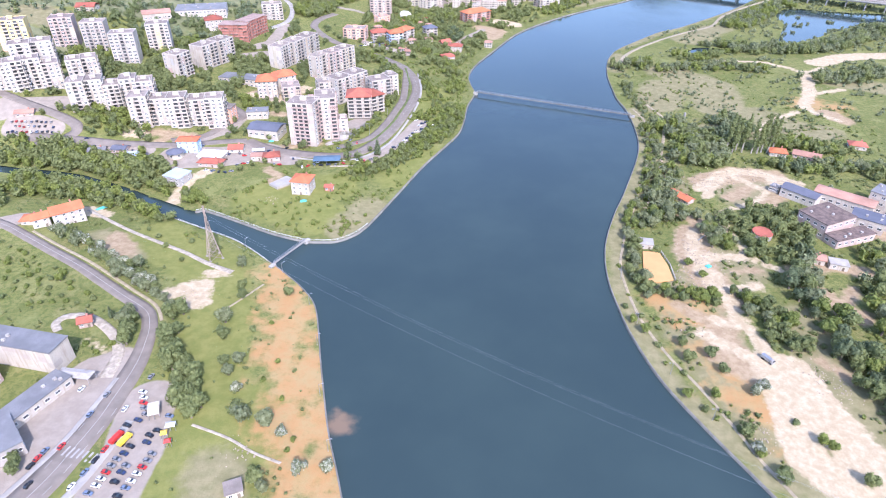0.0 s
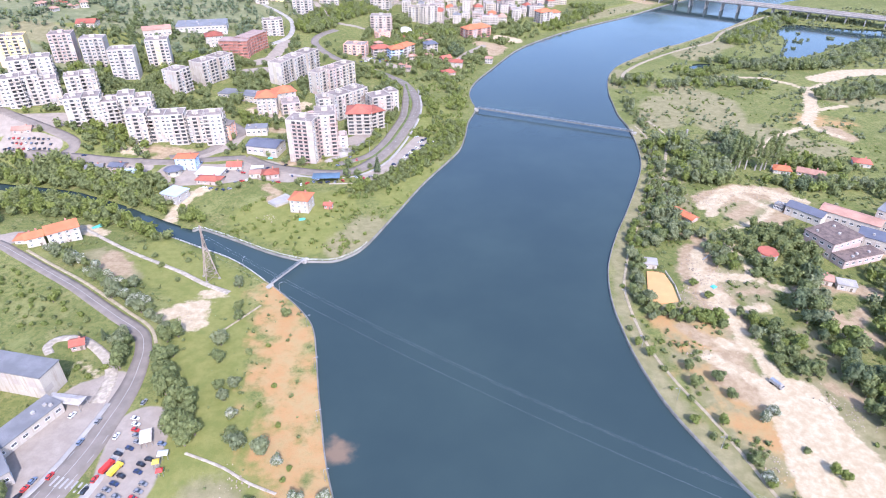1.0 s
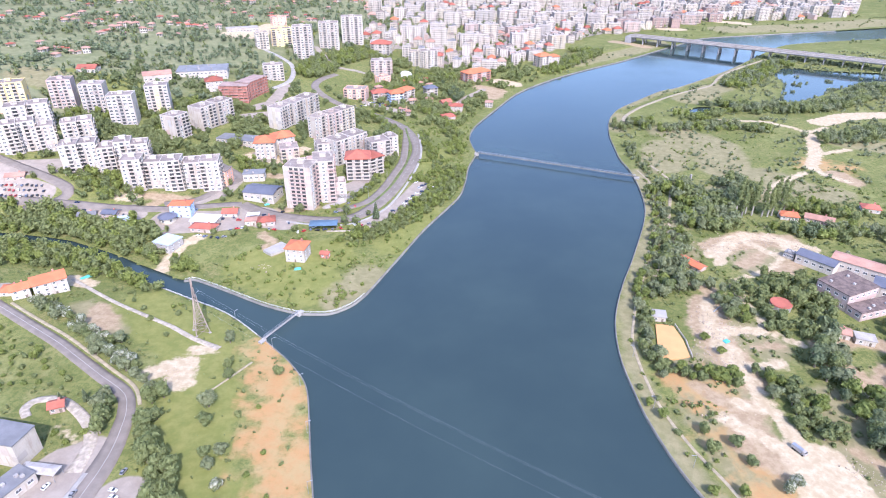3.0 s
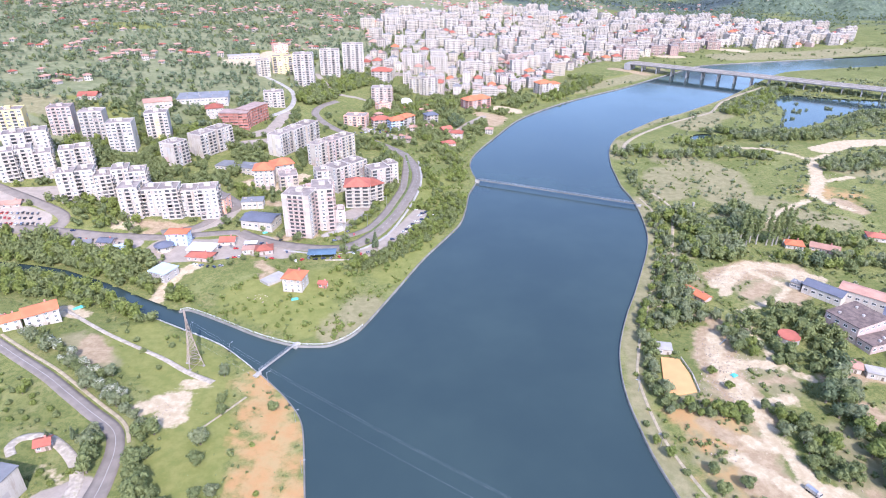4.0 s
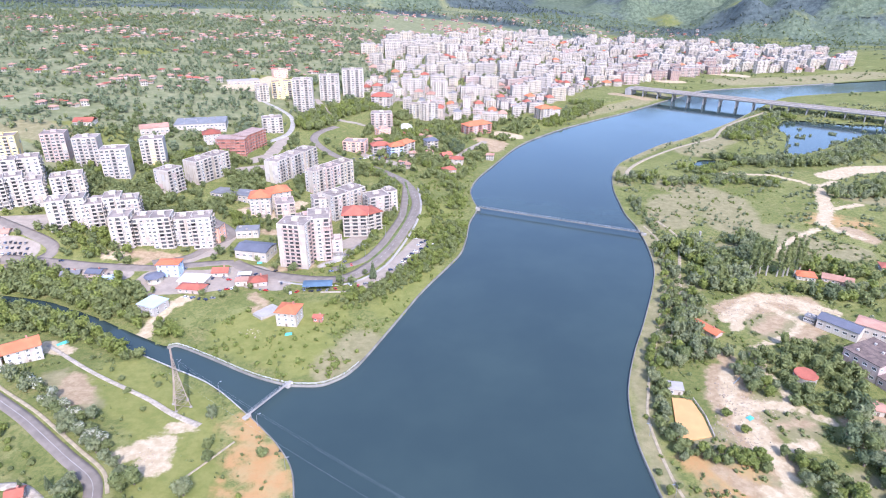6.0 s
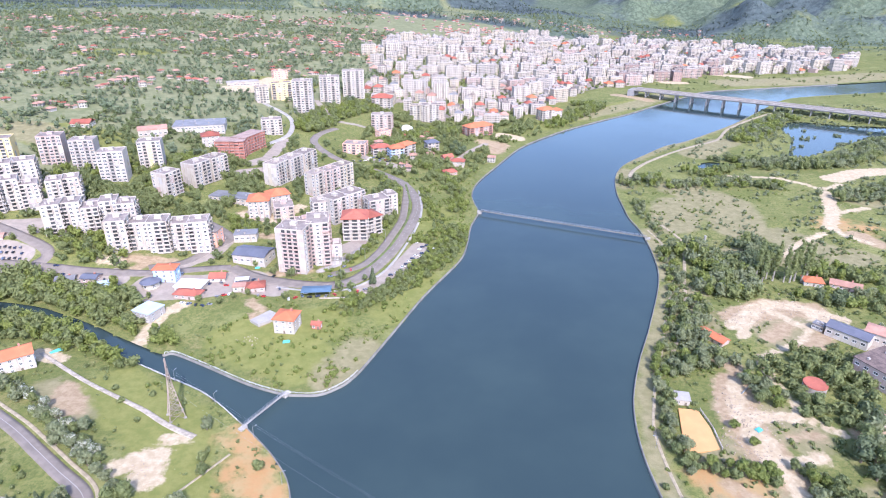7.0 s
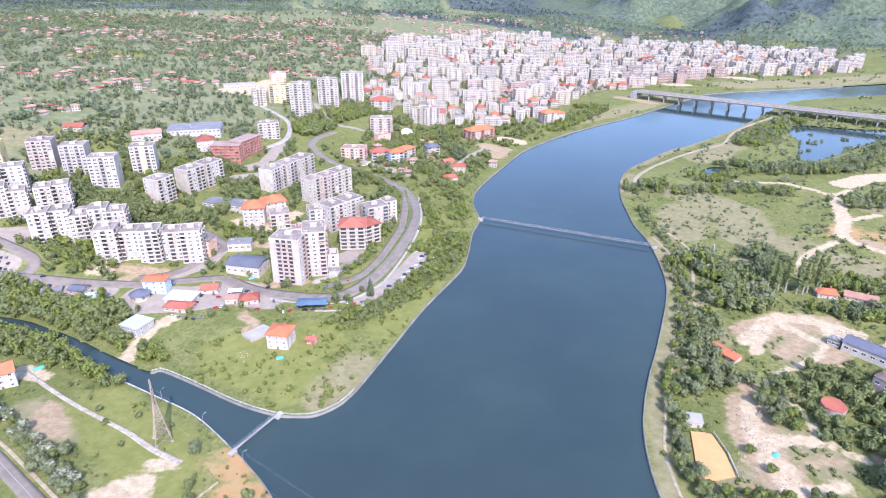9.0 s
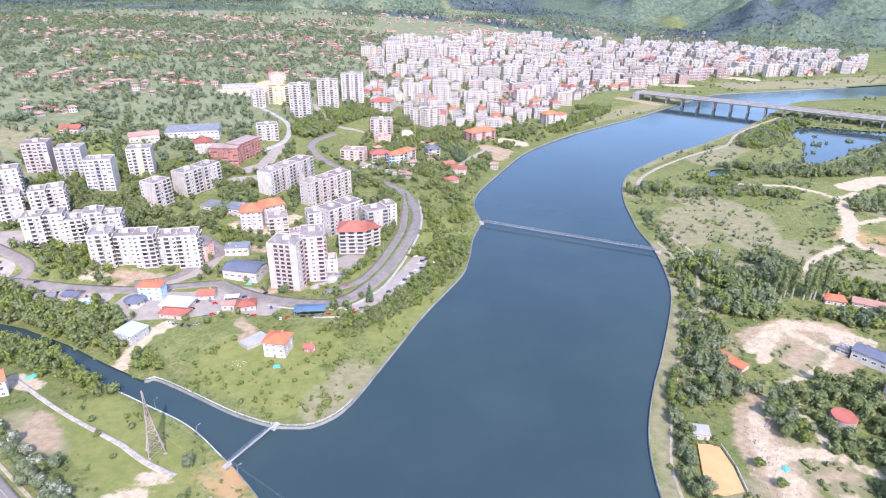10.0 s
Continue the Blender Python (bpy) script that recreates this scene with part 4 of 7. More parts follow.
apartment("white block with a red roof", -66.8, 652, -6, 21, 14, 5, WHITEWALL, "bwbwb", "wbw", "riverside blocks", roof=REDROOF)
apartment("small brick-red block of flats", -56.9, 546.2, 36, 12.9, 8.0, 3, ORANGEWALL, "www", "ww", "riverside blocks")
apartment("orange-roofed block with brick balconies by the river", 33.9, 580.9, 32, 27.4, 13.0, 4, PINKWALL, "bwbwb", "bwb", "riverside blocks", roof=ORANGEROOF, accent=BRICK)
apartment("orange-roofed white block near the far quay", 112, 652, 26, 16, 12, 5, WHITEWALL, "bwbw", "bwb", "riverside blocks", roof=ORANGEROOF)
apartment("low white annex with an orange roof", 125, 661, 26, 10, 10, 4, WHITEWALL, "www", "ww", "riverside blocks", roof=ORANGEROOF)


def unfinished(label, x, y, turn, w, d, storeys):
    """A bare concrete frame with brick infill."""
    base = lowest(x, y, turn, w, d)
    ob = thing("unfinished_building", pose(x, y, base, 0, 0, turn), label, "building site", "unfinished frames")
    nx, ny, sh = max(2, round(w / 4)), max(2, round(d / 4.5)), 2.35
    for k in range(storeys + 1):
        part("floor_slab", Shape().box(0, 0, k * sh - (2 if k == 0 else 0), w, d, 0.28 + (2 if k == 0 else 0)), BROWNWALL, ob)
    cols = {(i, j) for i in range(nx + 1) for j in range(ny + 1) if i in (0, nx) or j in (0, ny)}
    for i, j in sorted(cols):
        part("column", Shape().box((i / nx - 0.5) * (w - 0.5), (j / ny - 0.5) * (d - 0.5), 0.2, 0.45, 0.45, storeys * sh), BRICK, ob)
    r = random.Random(4)
    for k in range(storeys):
        for i in range(nx):
            part("infill_wall", Shape().box(((i + 0.5) / nx - 0.5) * (w - 0.5), -d / 2 + 1.1, k * sh + 0.28, w / nx - 0.6, 0.2, r.choice((0.9, 2.0, 2.0))), BRICK, ob)
        for j in range(ny):
            part("infill_wall", Shape().box(w / 2 - 0.8, ((j + 0.5) / ny - 0.5) * (d - 0.5), k * sh + 0.28, 0.2, d / ny - 0.6, r.choice((0.9, 2.0))), BRICK, ob)
    return ob


unfinished("unfinished red brick and concrete frame building", -168.3, 456.0, 0, 23, 15.0, 6)
unfinished("lower unfinished wing with open floors", -159.6, 471.0, 71, 27.9, 13.0, 6)
house("white wing with a red roof beside the unfinished frames", -190.7, 471.5, 22, 13.6, 12.0, 4, WHITEWALL, REDROOF)


def hall(label, x, y, turn, w, d, h, wall, roof, strips=2, rise=0.0, name="hall", category="hall"):
    """A broad low building with bands of windows and a flat or shallow roof."""
    base = lowest(x, y, turn, w, d)
    ob = thing(name, pose(x, y, base, 0, 0, turn), label, category)
    part("wall", Shape().box(0, 0, -1.5, w, d, h + 1.5), wall, ob)
    if rise:
        part("roof", Shape().gable(w, d, h + 0.02, rise, 0.4), roof, ob)
    else:
        part("roof", Shape().box(0, 0, h, w + 0.5, d + 0.5, 0.35), roof, ob)
        r = random.Random(int(x + y))
        for k in range(max(3, int(w / 6))):
            part("vent", Shape().box(r.uniform(-w * 0.4, w * 0.4), r.uniform(-d * 0.35, d * 0.35), h + 0.35, 1.0, 0.9, 0.8), GREYWALL, ob)
    n = max(3, int(w / 3.2))
    for k in range(strips):
        for i in range(n):
            part("window", window_mesh(1.8, 1.2), None, ob, at=pose((i + 0.5) * w / n - w / 2, -d / 2, (k + 0.55) * h / max(strips, 1)))
    m = max(2, int(d / 3.5))
    sgn = 1 if x < 0 else -1
    for k in range(strips):
        for i in range(m):
            part("window", window_mesh(1.8, 1.2), None, ob, at=pose(sgn * w / 2, (i + 0.5) * d / m - d / 2, (k + 0.55) * h / max(strips, 1), 0, 0, 90 * sgn))
    return ob


hall("two-storey white hall with a blue-grey sheet roof", -106, 290, -12, 19, 13, 6, WHITEWALL, BLUEROOF, 1, 1.6)
hall("long low white school wing with a grey roof", -141, 372, -14, 34, 12, 5.5, WHITEWALL, GREYROOF, 2)
hall("broad white hall with a grey-blue sheet roof on the slope", -212, 508, 14, 42, 26, 8, WHITEWALL, GREYROOF, 2)
hall("pale hall with a faded orange roof on the slope", -240, 478, 26, 22, 14, 7, WHITEWALL, PALEROOF, 1, 2)
hall("small pavilion with a bright red hipped roof", -296, 478, 6, 15, 12, 4, CREAMWALL, REDROOF, 1, 2.4)
hall("grey-roofed utility building between the blocks", -207, 333, 16, 22, 13, 9, GREYWALL, FLATROOF, 1)
hall("two-storey white workshop with open deck", -118, 316, 8, 13, 8, 5, WHITEWALL, GREYROOF, 1)
hall("low pale construction hall with a flat roof on sandy ground", -222, 668, 22, 34, 14, 5, WHITEWALL, PALEFELT, 1)
house("orange-red rendered annex beside the panel row", -133.5, 308, -8, 6, 9, 4, ORANGEWALL, FLATROOF, "flat")

# ---- the market corner and creek-side houses ----
house("white three-storey house with an orange hipped roof", -71, 220, -9, 9.5, 9, 3, WHITEWALL, ORANGEROOF)
house("small red-roofed garden shed", -58, 221, -9, 4, 3, 1, BRICK, REDROOF, "gable", "shed", category="shed")
house("two-storey grey-white house with a light blue sheet roof", -139.5, 231.5, -22, 10, 9.5, 2, GREYWALL, SHEETBLUE, "flat")
house("blue-painted shop with an orange roof", -144, 264.5, 2, 11, 7, 3, BLUEWALL, ORANGEROOF, "hip", rise=1.2)
house("white flat-roofed market hall", -129, 257, -6, 14, 9, 1, WHITEWALL, FRAME, "flat", "market_hall", category="market hall")
house("market pavilion with a faded red roof", -127, 248.5, -8, 13, 6, 1, PINKWALL, REDROOF, "hip", "market_hall", rise=1.6, category="market hall")
house("low shop with a red awning roof", -118, 266, 4, 8, 6, 1, WHITEWALL, REDROOF, "gable", "shop", category="shop")
house("low restaurant pavilion with a red-tiled roof", -96, 256.5, 14, 9, 7, 1, PINKWALL, REDROOF, "hip", "restaurant", rise=2, category="restaurant")
house("white shop kiosk beside the restaurant", -104, 256, 8, 6, 5, 1, WHITEWALL, PALEROOF, "flat", "shop", category="shop")
house("white house with a long orange roof by the creek", -175, 189, 36, 13, 9, 3, WHITEWALL, ORANGEROOF, "gable", rise=2)
house("small white house with an orange roof", -189, 184, 10, 7.5, 6, 1, WHITEWALL, ORANGEROOF, "hip")
house("white house wing with orange roof", -184, 182.5, 34, 7, 6, 2, WHITEWALL, ORANGEROOF, "gable", rise=1.6)
house("white kiosk with a concrete roof beside the sand court", 91.5, 171, -11, 5.5, 5, 1, WHITEWALL, CONCRETE, "flat", "kiosk", category="kiosk")
house("red-roofed summer house in a garden plot", 5, 456, 20, 10, 8, 1, PINKWALL, REDROOF, "hip")
house("red-roofed house above the bank", 12, 478, -10, 11, 8, 2, WHITEWALL, REDROOF, "hip")
house("small red-roofed house in a garden plot", 3, 494, 30, 9, 7, 1, BRICK, REDROOF, "gable")
rotunda = thing("rotunda", pose(-149.5, 257, at(-149.5, 257)), "round cafe with a dark conical sheet roof", "cafe")
ring = [(4.2 * math.cos(k * 0.5236), 4.2 * math.sin(k * 0.5236)) for k in range(12)]
part("wall", Shape().prism(ring, -1, 2.9), CREAMWALL, rotunda)
part("roof", Shape().prism([(x * 1.25, y * 1.25) for x, y in ring], 2.9, 4.6, 0.12), BLUEROOF, rotunda, "dark sheet roof")
for k in range(0, 12, 2):
    part("window", window_mesh(1.5, 1.5), None, rotunda, at=pose(4.12 * math.cos(k * 0.5236 + 0.26), 4.12 * math.sin(k * 0.5236 + 0.26), 1.5, 0, 0, math.degrees(k * 0.5236 + 0.26) + 90))
dome = thing("sports_dome", pose(-37, 579, at(-37, 579) - 0.2), "white fabric sports dome between houses", "sports hall")
rings = [(7.0 * math.cos(a), 5.2 * math.sin(a)) for a in (0, 0.26, 0.52, 0.79, 1.05, 1.31, 1.5)]
shell = Shape()
for (r0, z0), (r1, z1) in zip(rings[:-1], rings[1:]):
    for k in range(20):
        a, b = k * 0.31416, (k + 1) * 0.31416
        shell.add([(r0 * math.cos(a), r0 * math.sin(a), z0), (r0 * math.cos(b), r0 * math.sin(b), z0), (r1 * math.cos(b), r1 * math.sin(b), z1), (r1 * math.cos(a), r1 * math.sin(a), z1)], [(0, 1, 2, 3)])
part("canopy_shell", shell, FRAME, dome)
part("base_ring", Shape().prism([(7.3 * math.cos(k * 0.31416), 7.3 * math.sin(k * 0.31416)) for k in range(20)], -1, 0.3), CONCRETE, dome)
part("entrance", Shape().box(0, -7.1, 0, 2.4, 1.6, 2.2), GREYWALL, dome)
slab = Shape().prism([(-90, 225.5), (-85, 221.5), (-75.5, 229), (-83, 234.5)], 2.2, 4.2)
piece("concrete_platform", slab, CONCRETE, "pale raised concrete foundation slab in the grass", "foundation")

house("low grey yard shed beside the creek road", -196, 262.5, 12, 9, 5, 1, GREYWALL, GREYROOF, "gable", "shed", rise=1, category="shed")
house("small workshop with a dark sheet roof", -183, 263, -6, 8, 6, 1, PINKWALL, BLUEROOF, "gable", "shed", rise=1, category="shed")
house("pale shed with a light sheet roof by the creek", -173, 257, 20, 8, 6, 1, WHITEWALL, SHEETBLUE, "flat", "shed", category="shed")
house("low workshop with a rusty red roof in the car yard", -249, 291, 14, 10, 6, 1, PINKWALL, PALEROOF, "gable", "shed", rise=1.2, category="shed")

# ---- the hall and forecourt by the main road ----
hall("tall white-fronted hall with a grey felt roof", -141.5, 96.5, -12, 28, 8.5, 9.5, WHITEWALL, GREYROOF, 0)
hall("long low wing with a grey roof and glazed front", -128.5, 76, 66, 22, 7, 4, WHITEWALL, GREYROOF, 1)
hall("grey-roofed shop building beside the forecourt", -133, 56, 44, 20, 14, 5, GREYWALL, GREYROOF, 1)
hall("pinkish back building behind the hall", -154, 82, -8, 16, 12, 7, PINKWALL, FLATROOF, 2)
house("small house with a red roof behind the loop drive", -131.5, 115, 20, 4.5, 4, 1, PINKWALL, REDROOF, "gable")

# ---- the old works on the wild bank ----
hall("long workshop with a blue-grey sheet roof and white walls", 181, 213, -50, 17, 8, 5, WHITEWALL, BLUEROOF, 1, 1.5)
hall("long white shed with a faded pink roof", 199, 206, -42, 26, 9, 6, WHITEWALL, PALEROOF, 1, 1.0)
hall("ruined factory block with stained pink walls and a dark roof", 178, 185, 24, 19, 15, 8, PINKWALL, OLDROOF, 2)
hall("low lean-to with a brown roof", 184, 174, 18, 22, 7, 4, PINKWALL, OLDROOF, 1)
hall("white workshop with a dark flat roof", 199, 186, -38, 14, 10, 6, WHITEWALL, BLUEROOF, 1)
hall("white three-storey works office with large windows", 217, 203, -50, 12, 12, 10, WHITEWALL, GREYROOF, 3)
hall("small grey-roofed shed before the works", 172.5, 221.5, -50, 4.5, 4, 3, WHITEWALL, GREYROOF, 1)
house("long low shed with a red tiled roof", 121, 214, -58, 13, 5, 1, PINKWALL, ORANGEROOF, "gable", "shed", rise=1, category="shed")
house("cottage with a red tiled roof under the poplars", 194, 266, -16, 9, 7, 1, WHITEWALL, ORANGEROOF, "hip")
house("long outbuilding with a faded red roof", 209, 262, -30, 14, 6, 1, PINKWALL, PALEROOF, "gable", "shed", category="shed")
house("cottage with a red roof among trees", 246, 276, -20, 9, 7, 1, WHITEWALL, REDROOF, "hip")
PLOTS.append((146, 175, 0.0, 10, 13))
tank = thing("round_tank", pose(146, 177.2, at(146, 177.2)), "round tank with a faded red flat roof among trees", "tank")
disc = [(4.4 * math.cos(k * 0.2618), 4.4 * math.sin(k * 0.2618)) for k in range(24)]
part("wall", Shape().prism(disc, -1, 2.6), CONCRETE, tank)
part("roof", Shape().prism([(x * 1.03, y * 1.03) for x, y in disc], 2.6, 3.0, 0.97), REDROOF, tank, "faded red roof disc")
court = Shape().prism([(88.8, 166), (95.8, 165.2), (96.6, 155), (95.6, 144.5), (83.6, 142), (84.8, 150)], 1.2, 2.45)
COURTSAND = surface("ochre_court_sand", (0.60, 0.325, 0.135), 0.95, vary=0.1, coarse=0.1, fine=3)
piece("sand_court", court, COURTSAND, "smooth ochre sand sports court", "sports court", kind="structure")
part_fence = thing("court_fence", pose(0, 0, 0), "low timber fence along the sand court", "fence")
for (ax, ay), (bx, by) in (((96.6, 165), (97.4, 155)), ((97.4, 155), (96.4, 144.5))):
    part("rail", Shape().box((ax + bx) / 2, (ay + by) / 2, 2.9, math.hypot(bx - ax, by - ay), 0.3, 0.3, math.atan2(by - ay, bx - ax)), GREYWALL, part_fence)
    for k in range(6):
        s = k / 5
        part("post", Shape().box(ax + (bx - ax) * s, ay + (by - ay) * s, 1.5, 0.25, 0.25, 2.0), GREYWALL, part_fence)

# ---- bridges ----
def rails(parent, a, b, w, count, high=1.1, material=None, dip=0.0):
    """Handrails along both edges of a bridge from a to b, in its own frame along x."""
    length = (Vector(b) - Vector(a)).length
    for side in (-1, 1):
        for z in (0.55, high):
            part("handrail", Shape().box(0, side * w / 2, z, length, 0.07, 0.07), material or STEEL, parent)
    for k in range(count):
        x = length * (k / (count - 1) - 0.5)
        for side in (-1, 1):
            part("post", Shape().box(x, side * w / 2, 0.0, 0.08, 0.08, high), material or STEEL, parent)


def footbridge(label, a, b, w, deck, posts, piers=0):
    a, b = Vector(a), Vector(b)
    mid, d = (a + b) / 2, b - a
    ob = thing("footbridge", Matrix.Translation(mid) @ Matrix.Rotation(math.atan2(d.y, d.x), 4, "Z"), label, "footbridge")
    part("deck", Shape().box(0, 0, -0.3, d.length + 3, w, 0.3), deck, ob)
    for s in (-1, 1):
        part("edge_beam", Shape().box(0, s * (w / 2 + 0.08), -0.38, d.length + 3, 0.14, 0.42), deck, ob)
        part("abutment", Shape().box(s * (d.length / 2 + 1.2), 0, -4, 3, w + 1.2, 3.7), CONCRETE, ob)
    for k in range(piers):
        x = d.length * ((k + 1) / (piers + 1) - 0.5)
        part("pier", Shape().box(x, 0, -6, 0.5, w * 0.7, 5.6), CONCRETE, ob)
    rails(ob, a, b, w, posts)


footbridge("slender pale footbridge with steel handrails over the river", (25.7, 371.6, 3.0), (125.5, 328, 2.8), 0.6, QUAY, 40)
footbridge("small grey concrete footbridge over the creek mouth", (-62, 173.8, 2.4), (-71.9, 156, 2.4), 0.5, CONCRETE, 12)

PIERCONC = surface("grey_pier_concrete", (0.27, 0.265, 0.26), 0.9, vary=0.2)
viaduct = thing("road_bridge", Matrix.Translation((372, 719, 0)) @ Matrix.Rotation(math.atan2(-159, 228), 4, "Z"), "long concrete road bridge on paired columns", "bridge")
for side in (-1, 1):
    y = side * 5.6
    part("deck", Shape().box(32, y, 10.7, 356, 9.4, 0.7).box(32, y, 9.6, 356, 6.0, 1.1), PIERCONC, viaduct, "grey concrete deck")
    part("road_surface", Shape().box(32, y, 11.4, 356, 8.2, 0.06), ASPHALT, viaduct, "grey asphalt carriageway")
    for e in (-1, 1):
        part("parapet", Shape().box(32, y + e * 4.55, 11.4, 356, 0.22, 0.7), CONCRETE, viaduct)
    for k in range(18):
        x = -128 + k * 19
        for e in (-2.0, 2.0):
            part("column", Shape().tube((x, y + e, -3), (x, y + e, 9.0), 0.7, n=10), PIERCONC, viaduct)
        part("cross_beam", Shape().box(x, y, 8.9, 1.4, 6.4, 0.8), PIERCONC, viaduct)
for s in (-1, 1):
    part("abutment", Shape().box(32 + s * 179, 0, -2, 8, 21, 12.8), PIERCONC, viaduct)

mosque = thing("minaret", pose(133, 1168, at(133, 1168)), "slender white minaret rising over the far town", "minaret")
part("shaft", Shape().tube((0, 0, -2), (0, 0, 24), 1.5, 1.1, 10), WHITEWALL, mosque)
part("gallery", Shape().tube((0, 0, 17), (0, 0, 18.4), 2.1, 2.1, 10), WHITEWALL, mosque)
part("spire", Shape().tube((0, 0, 24), (0, 0, 30), 1.3, 0.1, 10), BLUEROOF, mosque)


# ---- trees ----
def blobs(seed, count, spread, flat):
    r = np.random.RandomState(seed)
    c = r.normal(0, 1, (count, 3))
    c /= np.maximum(np.linalg.norm(c, axis=1)[:, None], 1e-6)
    c *= (r.uniform(0.25, 1.0, count) * spread)[:, None]
    c[:, 2] *= flat
    return c, r.uniform(0.32, 0.58, count)


def lump():
    """A ball of 24 quads."""
    pts, faces, seen = [], [], {}

    def vert(x, y, z):
        if (x, y, z) not in seen:
            seen[x, y, z] = len(pts)
            n = math.sqrt(x * x + y * y + z * z)
            pts.append((x / n, y / n, z / n))
        return seen[x, y, z]

    for axis in range(3):
        for side in (-1, 1):
            for a in (-1, 0):
                for b in (-1, 0):
                    ring = []
                    for da, db in ((0, 0), (1, 0), (1, 1), (0, 1)):
                        v = [0, 0, 0]
                        v[axis], v[(axis + 1) % 3], v[(axis + 2) % 3] = side, a + da, b + db
                        ring.append(vert(*v))
                    faces.append(ring if side > 0 else ring[::-1])
    return np.array(pts), np.array(faces)


LUMP = lump()
CORE = (np.array([(a, b, c) for c in (-1, 1) for b in (-1, 1) for a in (-1, 1)]) / math.sqrt(3), np.array([(0, 2, 3, 1), (4, 5, 7, 6), (0, 1, 5, 4), (2, 6, 7, 3), (0, 4, 6, 2), (1, 3, 7, 5)]))


def leaves(seed, centres, radii, count, size, core=0.74):
    """Leaf tufts on the outside of several lumps, round a darker inner body; all quads."""
    r = np.random.RandomState(seed + 50)
    pick = r.choice(len(centres), count, p=radii ** 2 / (radii ** 2).sum())
    n = r.normal(0, 1, (count, 3))
    n[:, 2] += 0.25
    n /= np.linalg.norm(n, axis=1)[:, None]
    p = centres[pick] + n * (radii[pick] * r.uniform(0.78, 1.12, count))[:, None]
    face = n + r.normal(0, 0.55, (count, 3))
    face /= np.linalg.norm(face, axis=1)[:, None]
    u = np.cross(face, r.normal(0, 1, (count, 3)))
    u /= np.maximum(np.linalg.norm(u, axis=1)[:, None], 1e-6)
    w = np.cross(face, u)
    s = (size * r.uniform(0.6, 1.3, count))[:, None]
    quad = np.stack([p - u * s, p - w * s * 0.7 + face * s * 0.2, p + u * s, p + w * s * 0.7 + face * s * 0.2], 1).reshape(-1, 3)
    faces = np.arange(count * 4).reshape(-1, 4)
    body, bf = LUMP if count > 250 else CORE
    for c, q in zip(centres, radii):
        faces = np.vstack([faces, bf + len(quad)])
        quad = np.vstack([quad, c + body * (q * core * r.uniform(0.75, 1.2, len(body)))[:, None]])
    return quad, faces


def crown_kind(kind, seed, count):
    """Crown of about unit half-breadth, its lowest leaves near height 0.2."""
    if kind == "poplar":
        r = np.random.RandomState(seed)
        z = np.linspace(1.9, 8.2, 11)
        c = np.column_stack([r.normal(0, 0.16, 11), r.normal(0, 0.16, 11), z])
        return leaves(seed, c, 0.28 + 0.42 * np.sin(np.linspace(0.4, 2.95, 11)), count, 0.13)
    if kind == "fir":
        r = np.random.RandomState(seed)
        z = np.linspace(0.5, 3.4, 9)
        rad = np.linspace(0.62, 0.12, 9)
        c = np.vstack([np.column_stack([np.cos(a + z) * rad * 0.7, np.sin(a + z) * rad * 0.7, z]) for a in (0, 1.57, 3.14, 4.71)])
        return leaves(seed, c, np.tile(rad * 0.75, 4), count, 0.09)
    if kind == "shrub":
        c, q = blobs(seed, 6 if count > 60 else 2, 0.6 if count > 60 else 0.45, 0.55)
        c[:, 2] += 0.5
        return leaves(seed, c, q * (1 if count > 60 else 1.4), count, 0.17 if count > 60 else 0.26)
    n = 13 if count > 400 else 8 if count > 200 else 5 if count > 100 else 2
    c, q = blobs(seed, n, 0.72 if n > 5 else 0.6 if n > 2 else 0.42, 0.8)
    c[:, 2] += 1.15
    size = 0.125 if count > 400 else 0.165 if count > 200 else 0.2 if count > 100 else 0.3
    return leaves(seed, c, q * (0.95 if n > 5 else 1.2 if n > 2 else 1.5), count, size)


def trunk_shape(kind, seed):
    r = random.Random(seed)
    s = Shape()
    tall = {"poplar": 6.5, "fir": 3.0, "shrub": 0.5}.get(kind, 1.3)
    thick = {"poplar": 0.2, "fir": 0.09, "shrub": 0.05}.get(kind, 0.11)
    s.tube((0, 0, -0.15), (0.03, 0.02, tall * 0.55), thick, thick * 0.7, 7)
    s.tube((0.03, 0.02, tall * 0.55), (0.0, 0.0, tall), thick * 0.7, thick * 0.25, 6)
    for k in range(5):
        a, z = k * 1.3 + r.uniform(0, 0.6), tall * (0.35 + 0.1 * k)
        s.tube((0.02, 0.01, z), (math.cos(a) * 0.55, math.sin(a) * 0.55, z + 0.45), thick * 0.4, thick * 0.12, 5)
    return s


TREE_LOOKS = {
    "broad": ("crown", LEAF, BARK, "broad-leaved tree with a dense green crown"),
    "fresh": ("crown", LEAFB, BARK, "young tree with a fresh green crown"),
    "silver": ("crown", LEAFC, BARK, "silvery-green willow-like tree with a loose crown"),
    "blossom": ("crown", BLOSSOM, BARK, "tree with pale blossom over grey-green leaves"),
    "poplar": ("poplar", LEAF, PALEBARK, "tall slender poplar with a pale bare trunk"),
    "fir": ("fir", NEEDLE, BARK, "dark conical fir tree beside the road"),
    "pine": ("crown", NEEDLE, BARK, "dark green spreading conifer in a wooded belt"),
    "shrub": ("shrub", LEAF, BARK, "low rounded green shrub in the grass"),
    "bush": ("shrub", LEAFB, BARK, "low fresh green bush in the grass"),
}
CROWNS, TRUNKS = {}, {}


